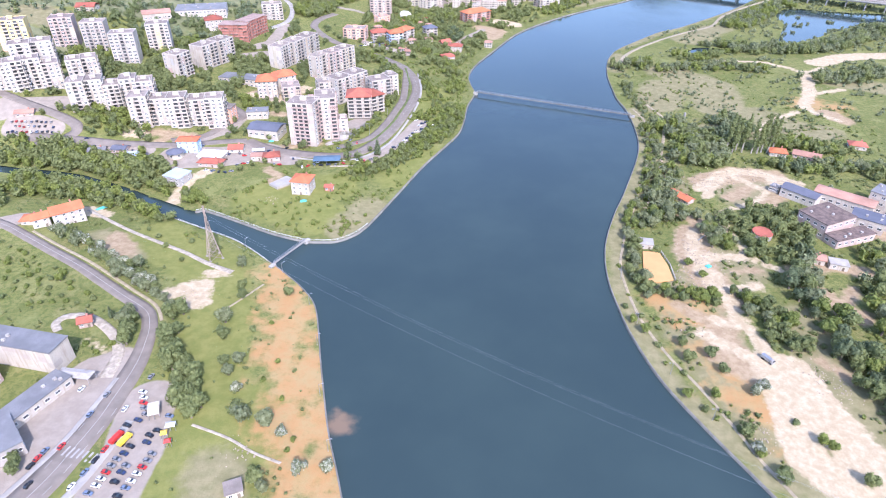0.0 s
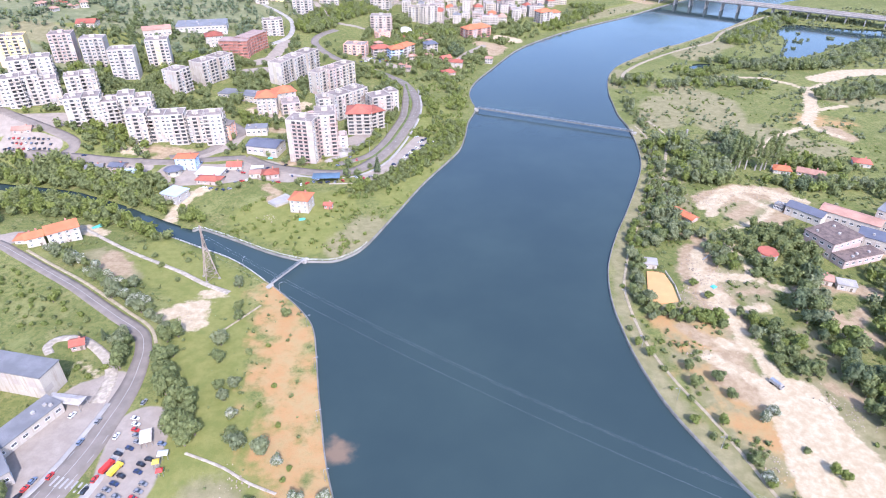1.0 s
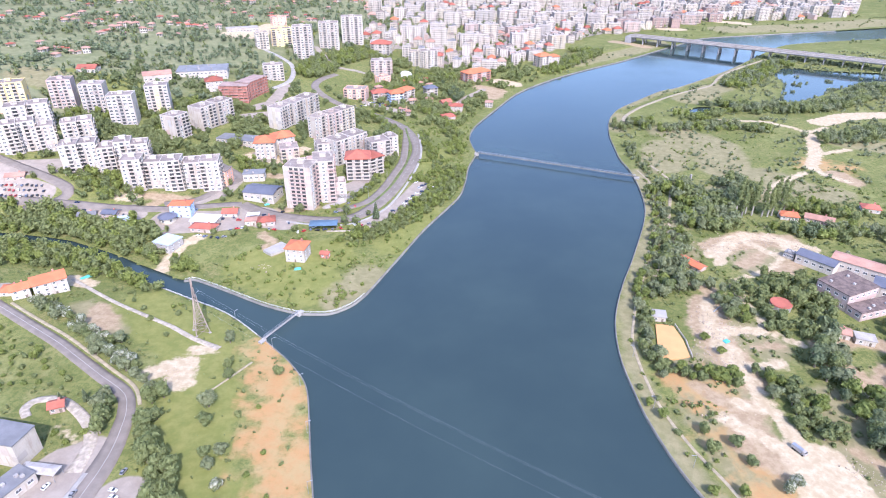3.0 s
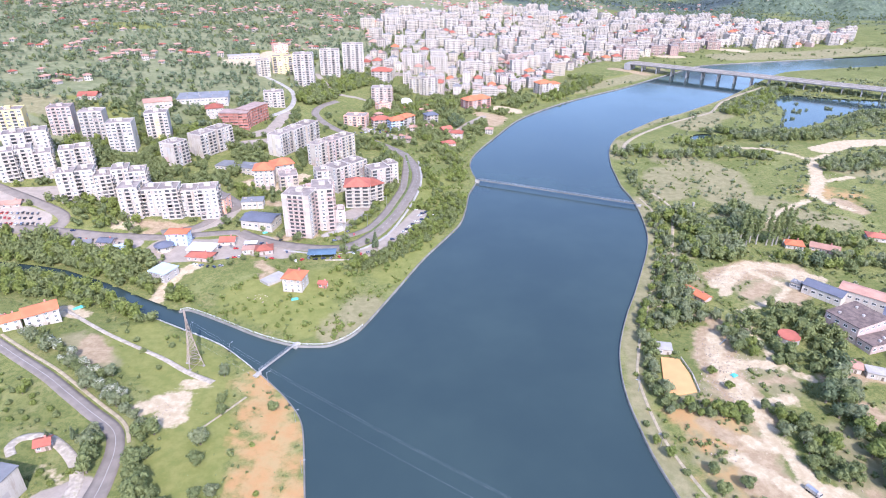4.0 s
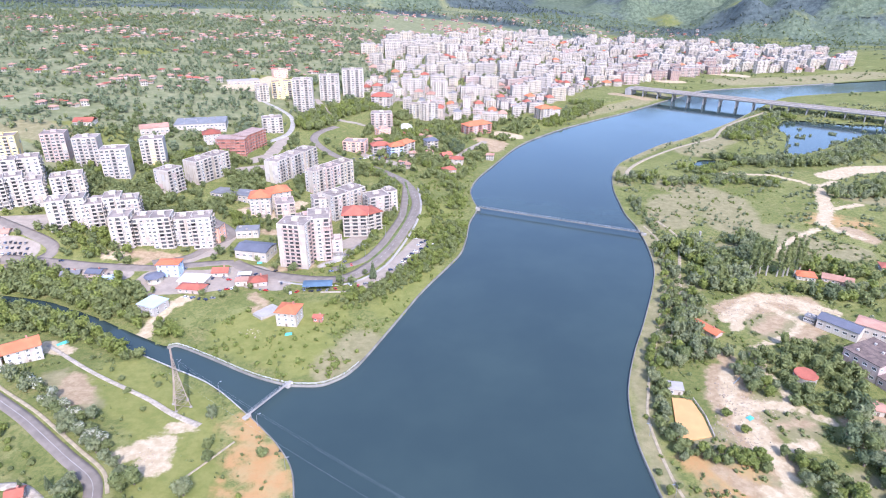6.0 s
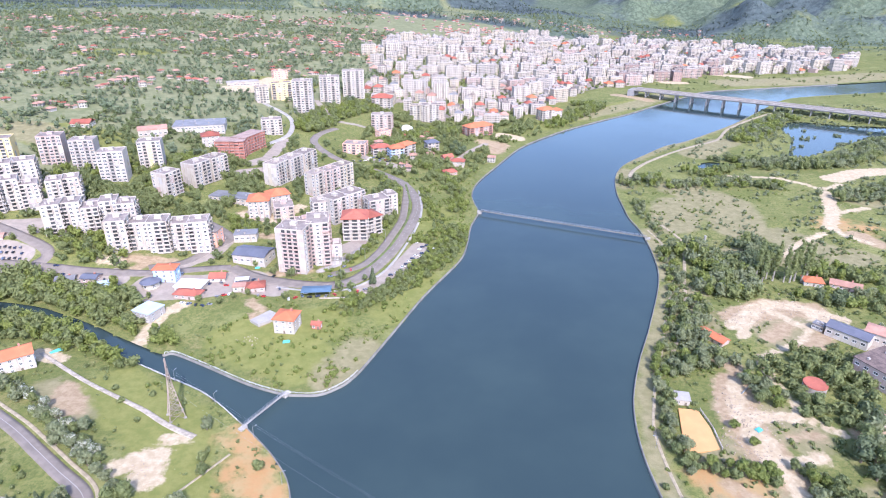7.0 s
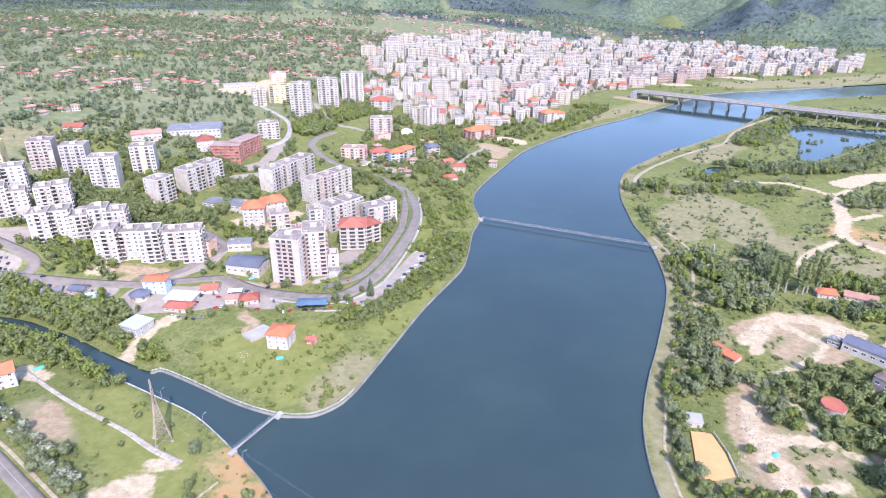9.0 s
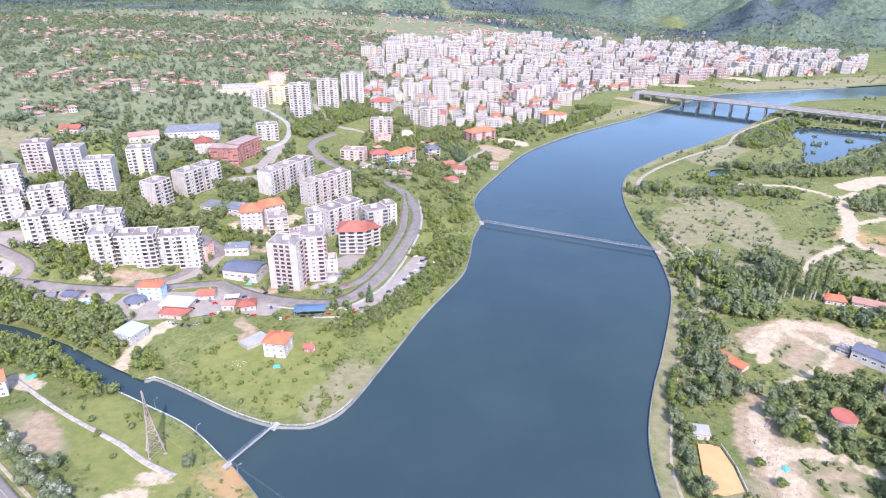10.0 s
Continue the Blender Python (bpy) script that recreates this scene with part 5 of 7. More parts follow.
def tree(look_of, x, y, z, size, turn):
    kind, leaf, bark, label = TREE_LOOKS[look_of]
    v = int(x * 3 + y * 5) % 4
    if (look_of, v) not in CROWNS:
        count = {"crown": 600, "poplar": 600, "fir": 600, "shrub": 260}[kind]
        q, f = crown_kind(kind, v * 7 + 3, count)
        CROWNS[look_of, v] = big_mesh("crown", q, f, leaf)
        TRUNKS[look_of, v] = trunk_shape(kind, v).mesh("trunk", bark)
    tall = 0.9 + 0.25 * ((x * 7.3 + y * 3.1) % 1)
    name = "shrub" if kind == "shrub" else "tree"
    ob = thing(name, pose(x, y, z - 0.1, 0, 0, turn) @ Matrix.Diagonal((size, size, size * tall, 1)), label, name, "shrubs of the river banks" if name == "shrub" else "trees of the river valley")
    part("trunk", TRUNKS[look_of, v], None, ob)
    part("crown", CROWNS[look_of, v], None, ob)
    return ob


def free(x, y, gap):
    """Which of the points are clear of houses, roads and water."""
    ok = shore(x, y) > gap
    for px, py, turn, w, d in PLOTS:
        a, b = (x - px) * math.cos(turn) + (y - py) * math.sin(turn), -(x - px) * math.sin(turn) + (y - py) * math.cos(turn)
        ok &= (np.abs(a) > w / 2 + gap) | (np.abs(b) > d / 2 + gap)
    for line, half in ROADS:
        if half > 1.3:
            ok &= away(x, y, line)[0] > half + gap * 0.7
    for line in ((98, 152),), ((92, 152),):
        ok &= np.hypot(x - line[0][0], y - line[0][1]) > 9
    return ok


# Woods and belts: looks, gap between trees, size from and to, breadth to either side, line
BELTS = [
    ("broad fresh", 4.2, 2.4, 3.8, 6, [(-225, 232), (-197, 228), (-178, 221), (-154, 209), (-138, 201)]),
    ("broad broad fresh", 4.6, 2.8, 4.4, 11, [(-240, 262), (-199, 254), (-173, 246), (-158, 240)]),
    ("broad fresh", 4.2, 2.4, 3.6, 7, [(-225, 250), (-193, 246), (-160, 230)]),
    ("fresh broad", 4.0, 2.2, 3.2, 4, [(-150, 226), (-128, 213), (-121, 210)]),
    ("broad", 4.2, 2.8, 4.0, 4, [(-99, 110), (-94, 98), (-88, 90), (-81, 79), (-78, 73)]),
    ("broad silver", 3.6, 3.0, 3.8, 1.5, [(-116, 116), (-112, 106)]),
    ("broad silver blossom", 3.8, 2.0, 3.0, 2.8, [(-178, 181), (-166, 173), (-155, 166), (-142, 156), (-131, 148), (-121, 140), (-108, 129)]),
    ("bush fresh bush shrub", 5.2, 1.0, 2.0, 13, [(-205, 162), (-174, 155), (-157, 146), (-142, 136), (-165, 138), (-190, 146)]),
    ("fresh broad", 4.4, 2.2, 3.4, 9, [(-225, 204), (-207, 216), (-182, 217), (-164, 211)]),
    ("fresh broad", 4.5, 2.0, 3.0, 6, [(-212, 192), (-222, 212)]),
    ("shrub fresh bush broad", 2.6, 1.3, 2.6, 9, [(-46, 240), (-36, 250), (-19, 272), (-5, 294), (6, 318), (11, 342)]),
    ("broad fresh", 4.4, 2.0, 3.2, 6, [(-20, 486), (1, 444), (11, 404), (10, 372)]),
    ("shrub bush fresh", 3.4, 1.4, 2.4, 5, [(-14, 416), (-14, 382), (-4, 362), (-2, 334), (-14, 318)]),
    ("broad pine", 4.4, 2.2, 3.4, 8, [(4, 548), (14, 522), (20, 498)]),
    ("broad silver fresh", 4.2, 2.8, 4.6, 10, [(142, 309), (150, 288), (156, 274), (150, 256), (138, 264)]),
    ("broad silver", 4.2, 2.4, 3.8, 5, [(116, 234), (119, 226), (110, 210), (108, 196), (119, 197)]),
    ("silver shrub fresh", 3.2, 1.3, 2.8, 4.5, [(129, 310), (126, 277), (117, 250), (106, 222), (95, 198), (88, 182)]),
    ("broad silver", 3.4, 1.8, 3.0, 3, [(87, 180), (84, 165), (81, 146), (83, 134)]),
    ("broad fresh silver", 4.0, 2.2, 3.4, 6, [(121, 184), (125, 174), (126, 166)]),
    ("broad shrub broad", 4.0, 2.2, 3.6, 9, [(139, 188), (142, 164), (156, 170), (166, 192), (150, 194)]),
    ("broad pine fresh", 4.4, 2.6, 4.0, 5, [(163, 261), (181, 256), (194, 246), (212, 240)]),
    ("fresh broad", 4.4, 2.4, 3.6, 7, [(203, 279), (216, 276), (232, 266)]),
    ("broad silver pine", 4.4, 2.8, 4.4, 8, [(180, 314), (186, 300), (172, 287), (166, 292)]),
    ("broad fresh silver", 5.0, 2.2, 3.6, 8, [(142, 432), (159, 446), (170, 424), (198, 430), (222, 428), (253, 424)]),
    ("shrub broad silver", 4.0, 1.6, 2.8, 4, [(137, 392), (136, 352), (138, 333)]),
    ("broad silver", 5.2, 2.8, 4.2, 12, [(240, 496), (268, 482), (300, 482), (328, 484), (382, 515), (430, 560)]),
    ("silver fresh", 5.4, 2.4, 3.8, 14, [(290, 566), (330, 608), (390, 672)]),
    ("broad silver", 5.0, 2.4, 3.8, 11, [(281, 400), (310, 402), (350, 420)]),
    ("broad fresh", 5.0, 2.4, 3.6, 9, [(199, 463), (214, 455), (264, 500)]),
    ("pine broad silver", 4.6, 3.0, 4.6, 5, [(155, 163), (150, 145), (140, 130)]),
    ("pine broad fresh", 4.8, 2.6, 4.2, 6, [(146, 122), (144, 102), (143, 84), (146, 70), (152, 54)]),
    ("broad silver fresh", 5.2, 2.4, 4.0, 8, [(182, 150), (178, 136), (166, 112), (168, 92)]),
    ("fresh broad shrub", 3.8, 1.8, 3.0, 5, [(114, 135), (123, 128), (128, 116)]),
    ("fresh shrub broad", 3.2, 1.6, 2.6, 4, [(84, 136), (95, 134), (106, 130)]),
    ("fresh broad", 3.6, 1.8, 3.0, 3, [(-131, 191), (-152, 203.5), (-165, 213), (-184, 222), (-204, 230)]),
    ("broad fresh silver", 4.4, 2.2, 3.6, 8, [(102, 192), (108, 206), (116, 226), (124, 248)]),
    ("silver broad shrub", 4.0, 1.8, 3.2, 5, [(116, 118), (121, 108), (128, 104)]),
    ("fresh broad silver", 4.4, 2.0, 3.4, 7, [(186, 250), (206, 246), (226, 250)]),
    ("broad fresh", 4.4, 2.2, 3.6, 12, [(-250, 300), (-222, 294), (-198, 292), (-182, 284)]),
    ("broad", 4.6, 2.4, 3.8, 11, [(-156, 412), (-140, 418), (-172, 440)]),
    ("fresh bush broad", 3.2, 1.5, 2.4, 2.2, [(-55, 285), (-46, 302), (-40, 324)]),
    ("broad fresh", 3.8, 2.0, 3.0, 3, [(-36, 340), (-33, 372), (-34, 404), (-55, 446), (-80, 468)]),
    ("broad fresh", 4.8, 2.8, 4.2, 16, [(-124, 546), (-114, 588), (-86, 640)]),
    ("broad", 4.6, 2.6, 4.0, 12, [(-230, 352), (-200, 356), (-186, 346)]),
    ("broad fresh", 5.0, 2.4, 3.8, 14, [(-260, 372), (-230, 400), (-196, 424), (-200, 380)]),
    ("broad", 4.6, 2.2, 3.6, 8, [(-150, 388), (-136, 396), (-150, 350), (-166, 340)]),
    ("fresh", 4.4, 2.0, 3.0, 8, [(-130, 336), (-118, 330)]),
    ("fresh broad", 5.0, 2.4, 3.8, 10, [(110, 622), (150, 672), (190, 726), (165, 730)]),
    ("broad fresh", 5.0, 2.4, 3.6, 9, [(-60, 520), (-40, 540), (-20, 570), (20, 590)]),
    ("silver broad", 5.0, 2.4, 3.6, 10, [(230, 250), (250, 230), (232, 214)]),
    ("broad fresh", 5.4, 2.4, 4.0, 12, [(190, 160), (204, 140), (190, 118), (196, 90)]),
]
# Single trees and shrubs: look, size, places
SINGLES = [
    ("silver", 3.4, [(-81, 117), (-62, 71), (-54, 69), (-127, 152), (-133, 147)]), ("broad", 3.0, [(-79, 108), (-53, 49), (-64, 73), (-80, 79), (-196, 358), (-187, 357)]),
    ("broad", 2.3, [(-75, 95), (-79, 132), (-61, 135), (-81, 138), (-107, 322), (-103, 283), (-91, 274)]), ("shrub", 1.7, [(-70, 113), (-113, 174), (-123, 169), (-148, 191), (-129, 177), (-136, 183), (-112, 158)]),
    ("blossom", 2.3, [(-49, 65), (-33, 53), (-41, 52), (-67, 83), (102, 82), (106, 84), (94, 60), (196, 216), (200, 220), (193, 213)]), ("bush", 1.3, [(-45, 64), (-57, 97), (-64, 117), (-46, 60), (-60, 88), (-52, 80)]),
    ("silver", 2.4, [(-50, 46), (-85, 154), (-133, 144), (-72, 90), (-70, 96)]), ("broad", 2.5, [(86, 106), (86, 98), (94, 100), (96, 92), (97, 50), (93, 66), (120, 48)]),
    ("fresh", 2.0, [(89, 81), (94, 58), (80, 82), (72, 119), (75, 113), (105, 155), (108, 146), (114, 62), (116, 60)]), ("shrub", 1.6, [(71.5, 128), (81, 152), (92, 68), (83, 92), (78, 106), (76, 122), (110, 70), (84, 76)]),
    ("broad", 3.2, [(-177, 355), (-165, 367), (-144, 306), (-166, 304), (-155, 248), (-143, 374)]), ("broad", 2.6, [(-73, 342), (-62, 328), (-185, 278), (-170, 271), (-130, 306), (-122.5, 54), (-121, 51)]),
    ("broad", 2.2, [(-121, 244), (-104, 246), (-110, 242), (-98, 250), (-78, 247), (-146, 246)]), ("broad", 3.3, [(-113.5, 110), (-112, 104), (-115, 115), (-101, 118), (-98, 121)]), ("silver", 2.6, [(-117, 120), (-104, 124), (-120, 137), (-127, 143), (-136, 150), (-146, 157)]), ("fir", 2.9, [(-37, 264.5)]), ("fir", 1.6, [(-132, 118), (-124, 119)]), ("fir", 2.4, [(-180, 396)]), ("poplar", 2.5, [(166, 270), (169, 268.5), (172, 271), (175, 269.5)]), ("poplar", 2.4, [(180, 268), (183, 267.5), (186, 269), (189, 267.5), (192.5, 269.5)]),
    ("bush", 1.5, [(-115, 118), (-127, 104), (-121, 100), (-117, 104)]), ("bush", 1.2, [(-88, 208), (-60, 200), (-56, 205), (-70, 198), (-66, 206), (-50, 212), (-46, 220)]),
]


def scatter():
    """Places for all trees of the belts and singles: look, x, y, size."""
    r = random.Random(7)
    out = []
    for look_of, size, places in SINGLES:
        out += [(look_of, x, y, size * r.uniform(0.9, 1.12)) for x, y in places]
    grid = {}
    for looks, gap, lo, hi, wide, chain in BELTS:
        looks, pts = looks.split(), np.array(chain, float)
        lengths = np.hypot(*np.diff(pts, axis=0).T)
        want = int((lengths.sum() + wide) * wide * 2 / (gap * gap) * 0.95)
        cand = []
        for _ in range(want * 5):
            k = r.choices(range(len(lengths)), lengths)[0]
            s = r.random()
            a, d = r.uniform(0, 6.283), wide * math.sqrt(r.random())
            cand.append((pts[k][0] + (pts[k + 1][0] - pts[k][0]) * s + math.cos(a) * d, pts[k][1] + (pts[k + 1][1] - pts[k][1]) * s + math.sin(a) * d))
        c = np.array(cand)
        ok = free(c[:, 0], c[:, 1], 1.6)
        for name in ("sand", "paved"):
            ok &= cover(name, c[:, 0], c[:, 1]) < 0.3
        ok &= ~((c[:, 0] > 162) & (c[:, 0] < 198) & (c[:, 1] > 252) & (c[:, 1] < 268))
        got = 0
        for x, y in c[ok]:
            cellkey = (int(x // 6), int(y // 6))
            if got >= want:
                break
            if any(math.hypot(x - a, y - b) < gap * 0.8 for i in (-1, 0, 1) for j in (-1, 0, 1) for a, b in grid.get((cellkey[0] + i, cellkey[1] + j), ())):
                continue
            grid.setdefault(cellkey, []).append((x, y))
            out.append((r.choice(looks), float(x), float(y), r.uniform(lo, hi)))
            got += 1
    return out


def copse(name, label, spots, leaf, kind, count, seed):
    """Many crowns with short trunks as one mesh: spots are rows of x, y, z, size."""
    forms = [crown_kind(kind, seed + k, count) for k in range(4)]
    r = np.random.RandomState(seed)
    vs, fs, n = [], [], 0
    for i, (x, y, z, s) in enumerate(spots):
        q, f = forms[i % 4]
        a = r.uniform(0, 6.283)
        t = s * np.array([1, 1, r.uniform(0.85, 1.2)])
        m = np.array([[math.cos(a), -math.sin(a), 0], [math.sin(a), math.cos(a), 0], [0, 0, 1]])
        vs.append((q * t) @ m.T + (x, y, z - 0.15 * s))
        fs.append(f + n)
        n += len(q)
    if vs:
        piece(name, big_mesh(name, np.vstack(vs), np.vstack(fs), leaf), None, label, "trees", kind="stuff")


def plant():
    spots = scatter()
    xs, ys = np.array([s[1] for s in spots]), np.array([s[2] for s in spots])
    zs = land(xs, ys)
    near = sorted(range(len(spots)), key=lambda i: math.hypot(spots[i][1], spots[i][2] - 60))
    single = set(near[:300]) | {i for i, s in enumerate(spots) if s[0] in ("poplar", "fir")}
    rest = {}
    for i, (look_of, x, y, size) in enumerate(spots):
        if i in single:
            tree(look_of, x, y, float(zs[i]), size, (x * 37 + y * 11) % 360)
        else:
            rest.setdefault(look_of, []).append((x, y, float(zs[i]), size))
    for look_of, rows in sorted(rest.items()):
        kind, leaf, _, label = TREE_LOOKS[look_of]
        copse("wood_of_" + look_of + "_trees", "belt of many trees, each a " + label, rows, leaf, kind, 160 if kind == "crown" else 70, 20)
    return len(spots)


TREE_COUNT = plant()


def undergrowth(name, label, leaf, x0, x1, y0, y1, tries, lo, hi, seed, where, kind="shrub", count=22, gap=1.2):
    """Low growth strewn over a stretch of ground, denser where the unevenness runs high."""
    r = np.random.RandomState(seed)
    x, y = r.uniform(x0, x1, tries), r.uniform(y0, y1, tries)
    ok = where(x, y) & free(x, y, gap)
    for zone in ("sand", "paved", "dirt"):
        ok &= cover(zone, x, y) < -0.5
    x, y = x[ok], y[ok]
    copse(name, label, np.column_stack([x, y, land(x, y), r.uniform(lo, hi, len(x)) * r.uniform(0.7, 1.2, len(x))]), leaf, kind, count, seed)


undergrowth("bank_shrubs", "scattered low shrubs in the riverside meadow", LEAFB, -120, 25, 178, 460, 9000, 0.45, 1.8, 31, lambda x, y: (ripple(x, y, 22, 40) + ripple(x, y, 7, 50) > 0.45) & (x > -118 + (y - 178) * 0.35))
undergrowth("meadow_shrubs", "scattered small shrubs in the meadow", LEAF, -215, -40, 40, 225, 6500, 0.3, 1.0, 32, lambda x, y: (ripple(x, y, 18, 41) + ripple(x, y, 6, 51) > 0.42 + 0.08 * np.clip(cover("lawn", x, y), 0, 9)) & (cover("clay", x, y) < 4))
undergrowth("wild_shrubs", "scrub and thickets on the wild bank", LEAF, 70, 260, 40, 330, 8500, 0.45, 1.6, 33, lambda x, y: (ripple(x, y, 26, 42) + 0.7 * ripple(x, y, 8, 52) > 0.2) & (shore(x, y) > 9))
undergrowth("wild_bushes", "fresh green scrub on the wild bank", LEAFB, 70, 280, 40, 420, 5000, 0.4, 1.4, 34, lambda x, y: (ripple(x, y, 20, 43) > 0.2) & (shore(x, y) > 5))
undergrowth("field_shrubs", "loose shrubs over the far wild fields", LEAFC, 130, 520, 300, 720, 5000, 0.8, 2.4, 35, lambda x, y: (ripple(x, y, 40, 44) > 0.1) & (shore(x, y) > 4), count=18)
undergrowth("estate_shrubs", "shrubs and small trees between the blocks", LEAF, -300, -30, 255, 520, 3600, 0.9, 2.7, 36, lambda x, y: (ripple(x, y, 30, 45) > -0.1), count=50, gap=2.2, kind="crown")
undergrowth("slope_wood", "wooded slope with many small trees and hedges", HAZYLEAF, -860, -60, 440, 1150, 17000, 1.1, 3.3, 37, lambda x, y: (ripple(x, y, 55, 46) + 0.5 * ripple(x, y, 18, 56) > -0.22) & (-0.906 * (x + 100) + 0.423 * (y - 250) > 150) & (x > -0.74 * y - 110), count=18, gap=3, kind="crown")
undergrowth("slope_hedges", "fresh green hedges and orchards on the slope", LEAF, -860, -40, 440, 1150, 6000, 1.2, 3.2, 38, lambda x, y: (ripple(x, y, 40, 47) > 0.1) & (-0.906 * (x + 100) + 0.423 * (y - 250) > 150) & (x > -0.74 * y - 110), count=18, gap=3, kind="crown")

undergrowth("garden_trees", "garden trees between the houses above the river", LEAF, -75, 100, 430, 640, 2600, 1.2, 3.0, 39, lambda x, y: (ripple(x, y, 24, 57) > -0.2) & (shore(x, y) > 10), count=50, gap=2.4, kind="crown")
undergrowth("quay_trees", "young trees and bushes on the river terrace", LEAFB, -40, 210, 300, 760, 2600, 0.8, 2.2, 40, lambda x, y: (ripple(x, y, 30, 58) > 0.15) & (shore(x, y) > 7) & (shore(x, y) < 40) & (x < 60 + (y - 480) * 0.6), count=40, gap=1.6, kind="crown")


undergrowth("marsh_willows", "pale willow scrub round the shallow lake", LEAFC, 290, 640, 470, 740, 3200, 1.0, 2.6, 44, lambda x, y: (ripple(x, y, 34, 59) > -0.25) & (shore(x, y) > 2), count=26)
undergrowth("far_bank_scrub", "scrub on the meadows beyond the bridge", LEAF, 300, 900, 800, 1060, 3000, 1.0, 2.6, 45, lambda x, y: (ripple(x, y, 50, 60) > 0.35) & (shore(x, y) > 6), count=18)


def far_woods():
    r = np.random.RandomState(61)
    far, ang = 1080 + 980 * r.uniform(0, 1, 90000) ** 0.9, r.uniform(-0.72, 0.78, 90000)
    x, y = far * np.sin(ang), far * np.cos(ang)
    town = (x > -140) & (x < 820) & (far < 1460)
    lush = np.where(far > 1450, forest(x, y, "wood"), 15 * ripple(x, y, 130, 48) - 1)
    dark = forest(x, y, "pine")
    keep = ~town & (shore(x, y) > 8) & (lush > r.uniform(-9, 6, len(x))) & (r.uniform(0, 1, len(x)) < 0.18 * np.clip((2080 - far) / 300, 0, 1))
    size = r.uniform(2.0, 3.9, len(x))
    for name, label, leaf, pick, seed in (("hill_forest", "distant broad-leaved forest covering the hills", HAZYLEAF, keep & (dark < 0) & (x % 7 < 4), 62),
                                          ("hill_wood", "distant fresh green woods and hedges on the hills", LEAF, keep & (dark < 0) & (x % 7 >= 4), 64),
                                          ("hill_pines", "distant dark pine stands on the hills", HAZYPINE, keep & (dark >= 0), 66)):
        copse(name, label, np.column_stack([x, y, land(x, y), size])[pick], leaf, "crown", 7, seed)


far_woods()


def reeds():
    r = np.random.RandomState(91)
    x, y = r.uniform(305, 520, 3000), r.uniform(510, 660, 3000)
    d, inside = away(x, y, lake, True)
    keep = inside & ((d < 2.5) | (ripple(x, y, 26, 92) > 0.62))
    copse("reed_islands", "reed beds and islets in the shallow lake", np.column_stack([x[keep], y[keep], np.full(keep.sum(), 0.5), r.uniform(1.0, 2.2, keep.sum())]), LEAFC, "shrub", 24, 93)


reeds()


# ---- the far town and the houses on the slopes ----
def plain_block(w, d, storeys, wall, sh=2.3):
    """Walls, roof and windows of a far block; windows and balcony bands joined."""
    h = storeys * sh + 0.4
    body = Shape().box(0, 0, -4, w, d, h + 4)
    head = Shape().box(0, 0, h, w - 0.4, d - 0.4, 0.3)
    glass, bands = Shape(), Shape()
    n, m = max(3, round(w / 3.0)), max(2, round(d / 3.4))
    for k in range(max(1, int(w / 9))):
        x = (k + 0.5) * w / max(1, int(w / 9)) - w / 2
        head.box(x + 1.5, 0.6, h + 0.3, 3.6, 3.2, 1.9)
    for k in range(storeys):
        z = 0.8 + k * sh
        for i in range(n):
            x = (i + 0.5) * w / n - w / 2
            e, t = (w / n * 0.4, 1.0) if i % 3 == 1 else (0.55, 1.0)
            glass.add([(x - e, -d / 2 - 0.04, z), (x + e, -d / 2 - 0.04, z), (x + e, -d / 2 - 0.04, z + t), (x - e, -d / 2 - 0.04, z + t)], [(0, 1, 2, 3)])
            if i % 3 == 1:
                bands.box(x, -d / 2 - 0.55, z - 0.7, w / n * 0.95, 0.9, 0.8)
        for i in range(m):
            y = (i + 0.5) * d / m - d / 2
            for sx in (-1, 1):
                q = [(sx * (w / 2 + 0.04), y - 0.45 * sx, z), (sx * (w / 2 + 0.04), y + 0.45 * sx, z), (sx * (w / 2 + 0.04), y + 0.45 * sx, z + 1.0), (sx * (w / 2 + 0.04), y - 0.45 * sx, z + 1.0)]
                glass.add(q, [(0, 1, 2, 3)])
    return body, head, glass, bands


def cottage_shapes(w, d, storeys):
    h = storeys * 2.3 + 0.3
    body = Shape().box(0, 0, -3, w, d, h + 3)
    glass = Shape()
    for k in range(storeys):
        for i in range(3):
            x, z = (i + 0.5) * w / 3 - w / 2, 0.9 + k * 2.3
            glass.add([(x - 0.6, -d / 2 - 0.04, z), (x + 0.6, -d / 2 - 0.04, z), (x + 0.6, -d / 2 - 0.04, z + 1.3), (x - 0.6, -d / 2 - 0.04, z + 1.3)], [(0, 1, 2, 3)])
    return body, Shape().hip(w, d, h + 0.02, min(w, d) * 0.28), glass, None


WALLS = [WHITEWALL, CREAMWALL, WHITEWALL, WHITEWALL, PINKWALL, WHITEWALL, GREYWALL, WHITEWALL, CREAMWALL]
ROOFS = [PALEROOF, REDROOF, ORANGEROOF, REDROOF]
FORMS = {}


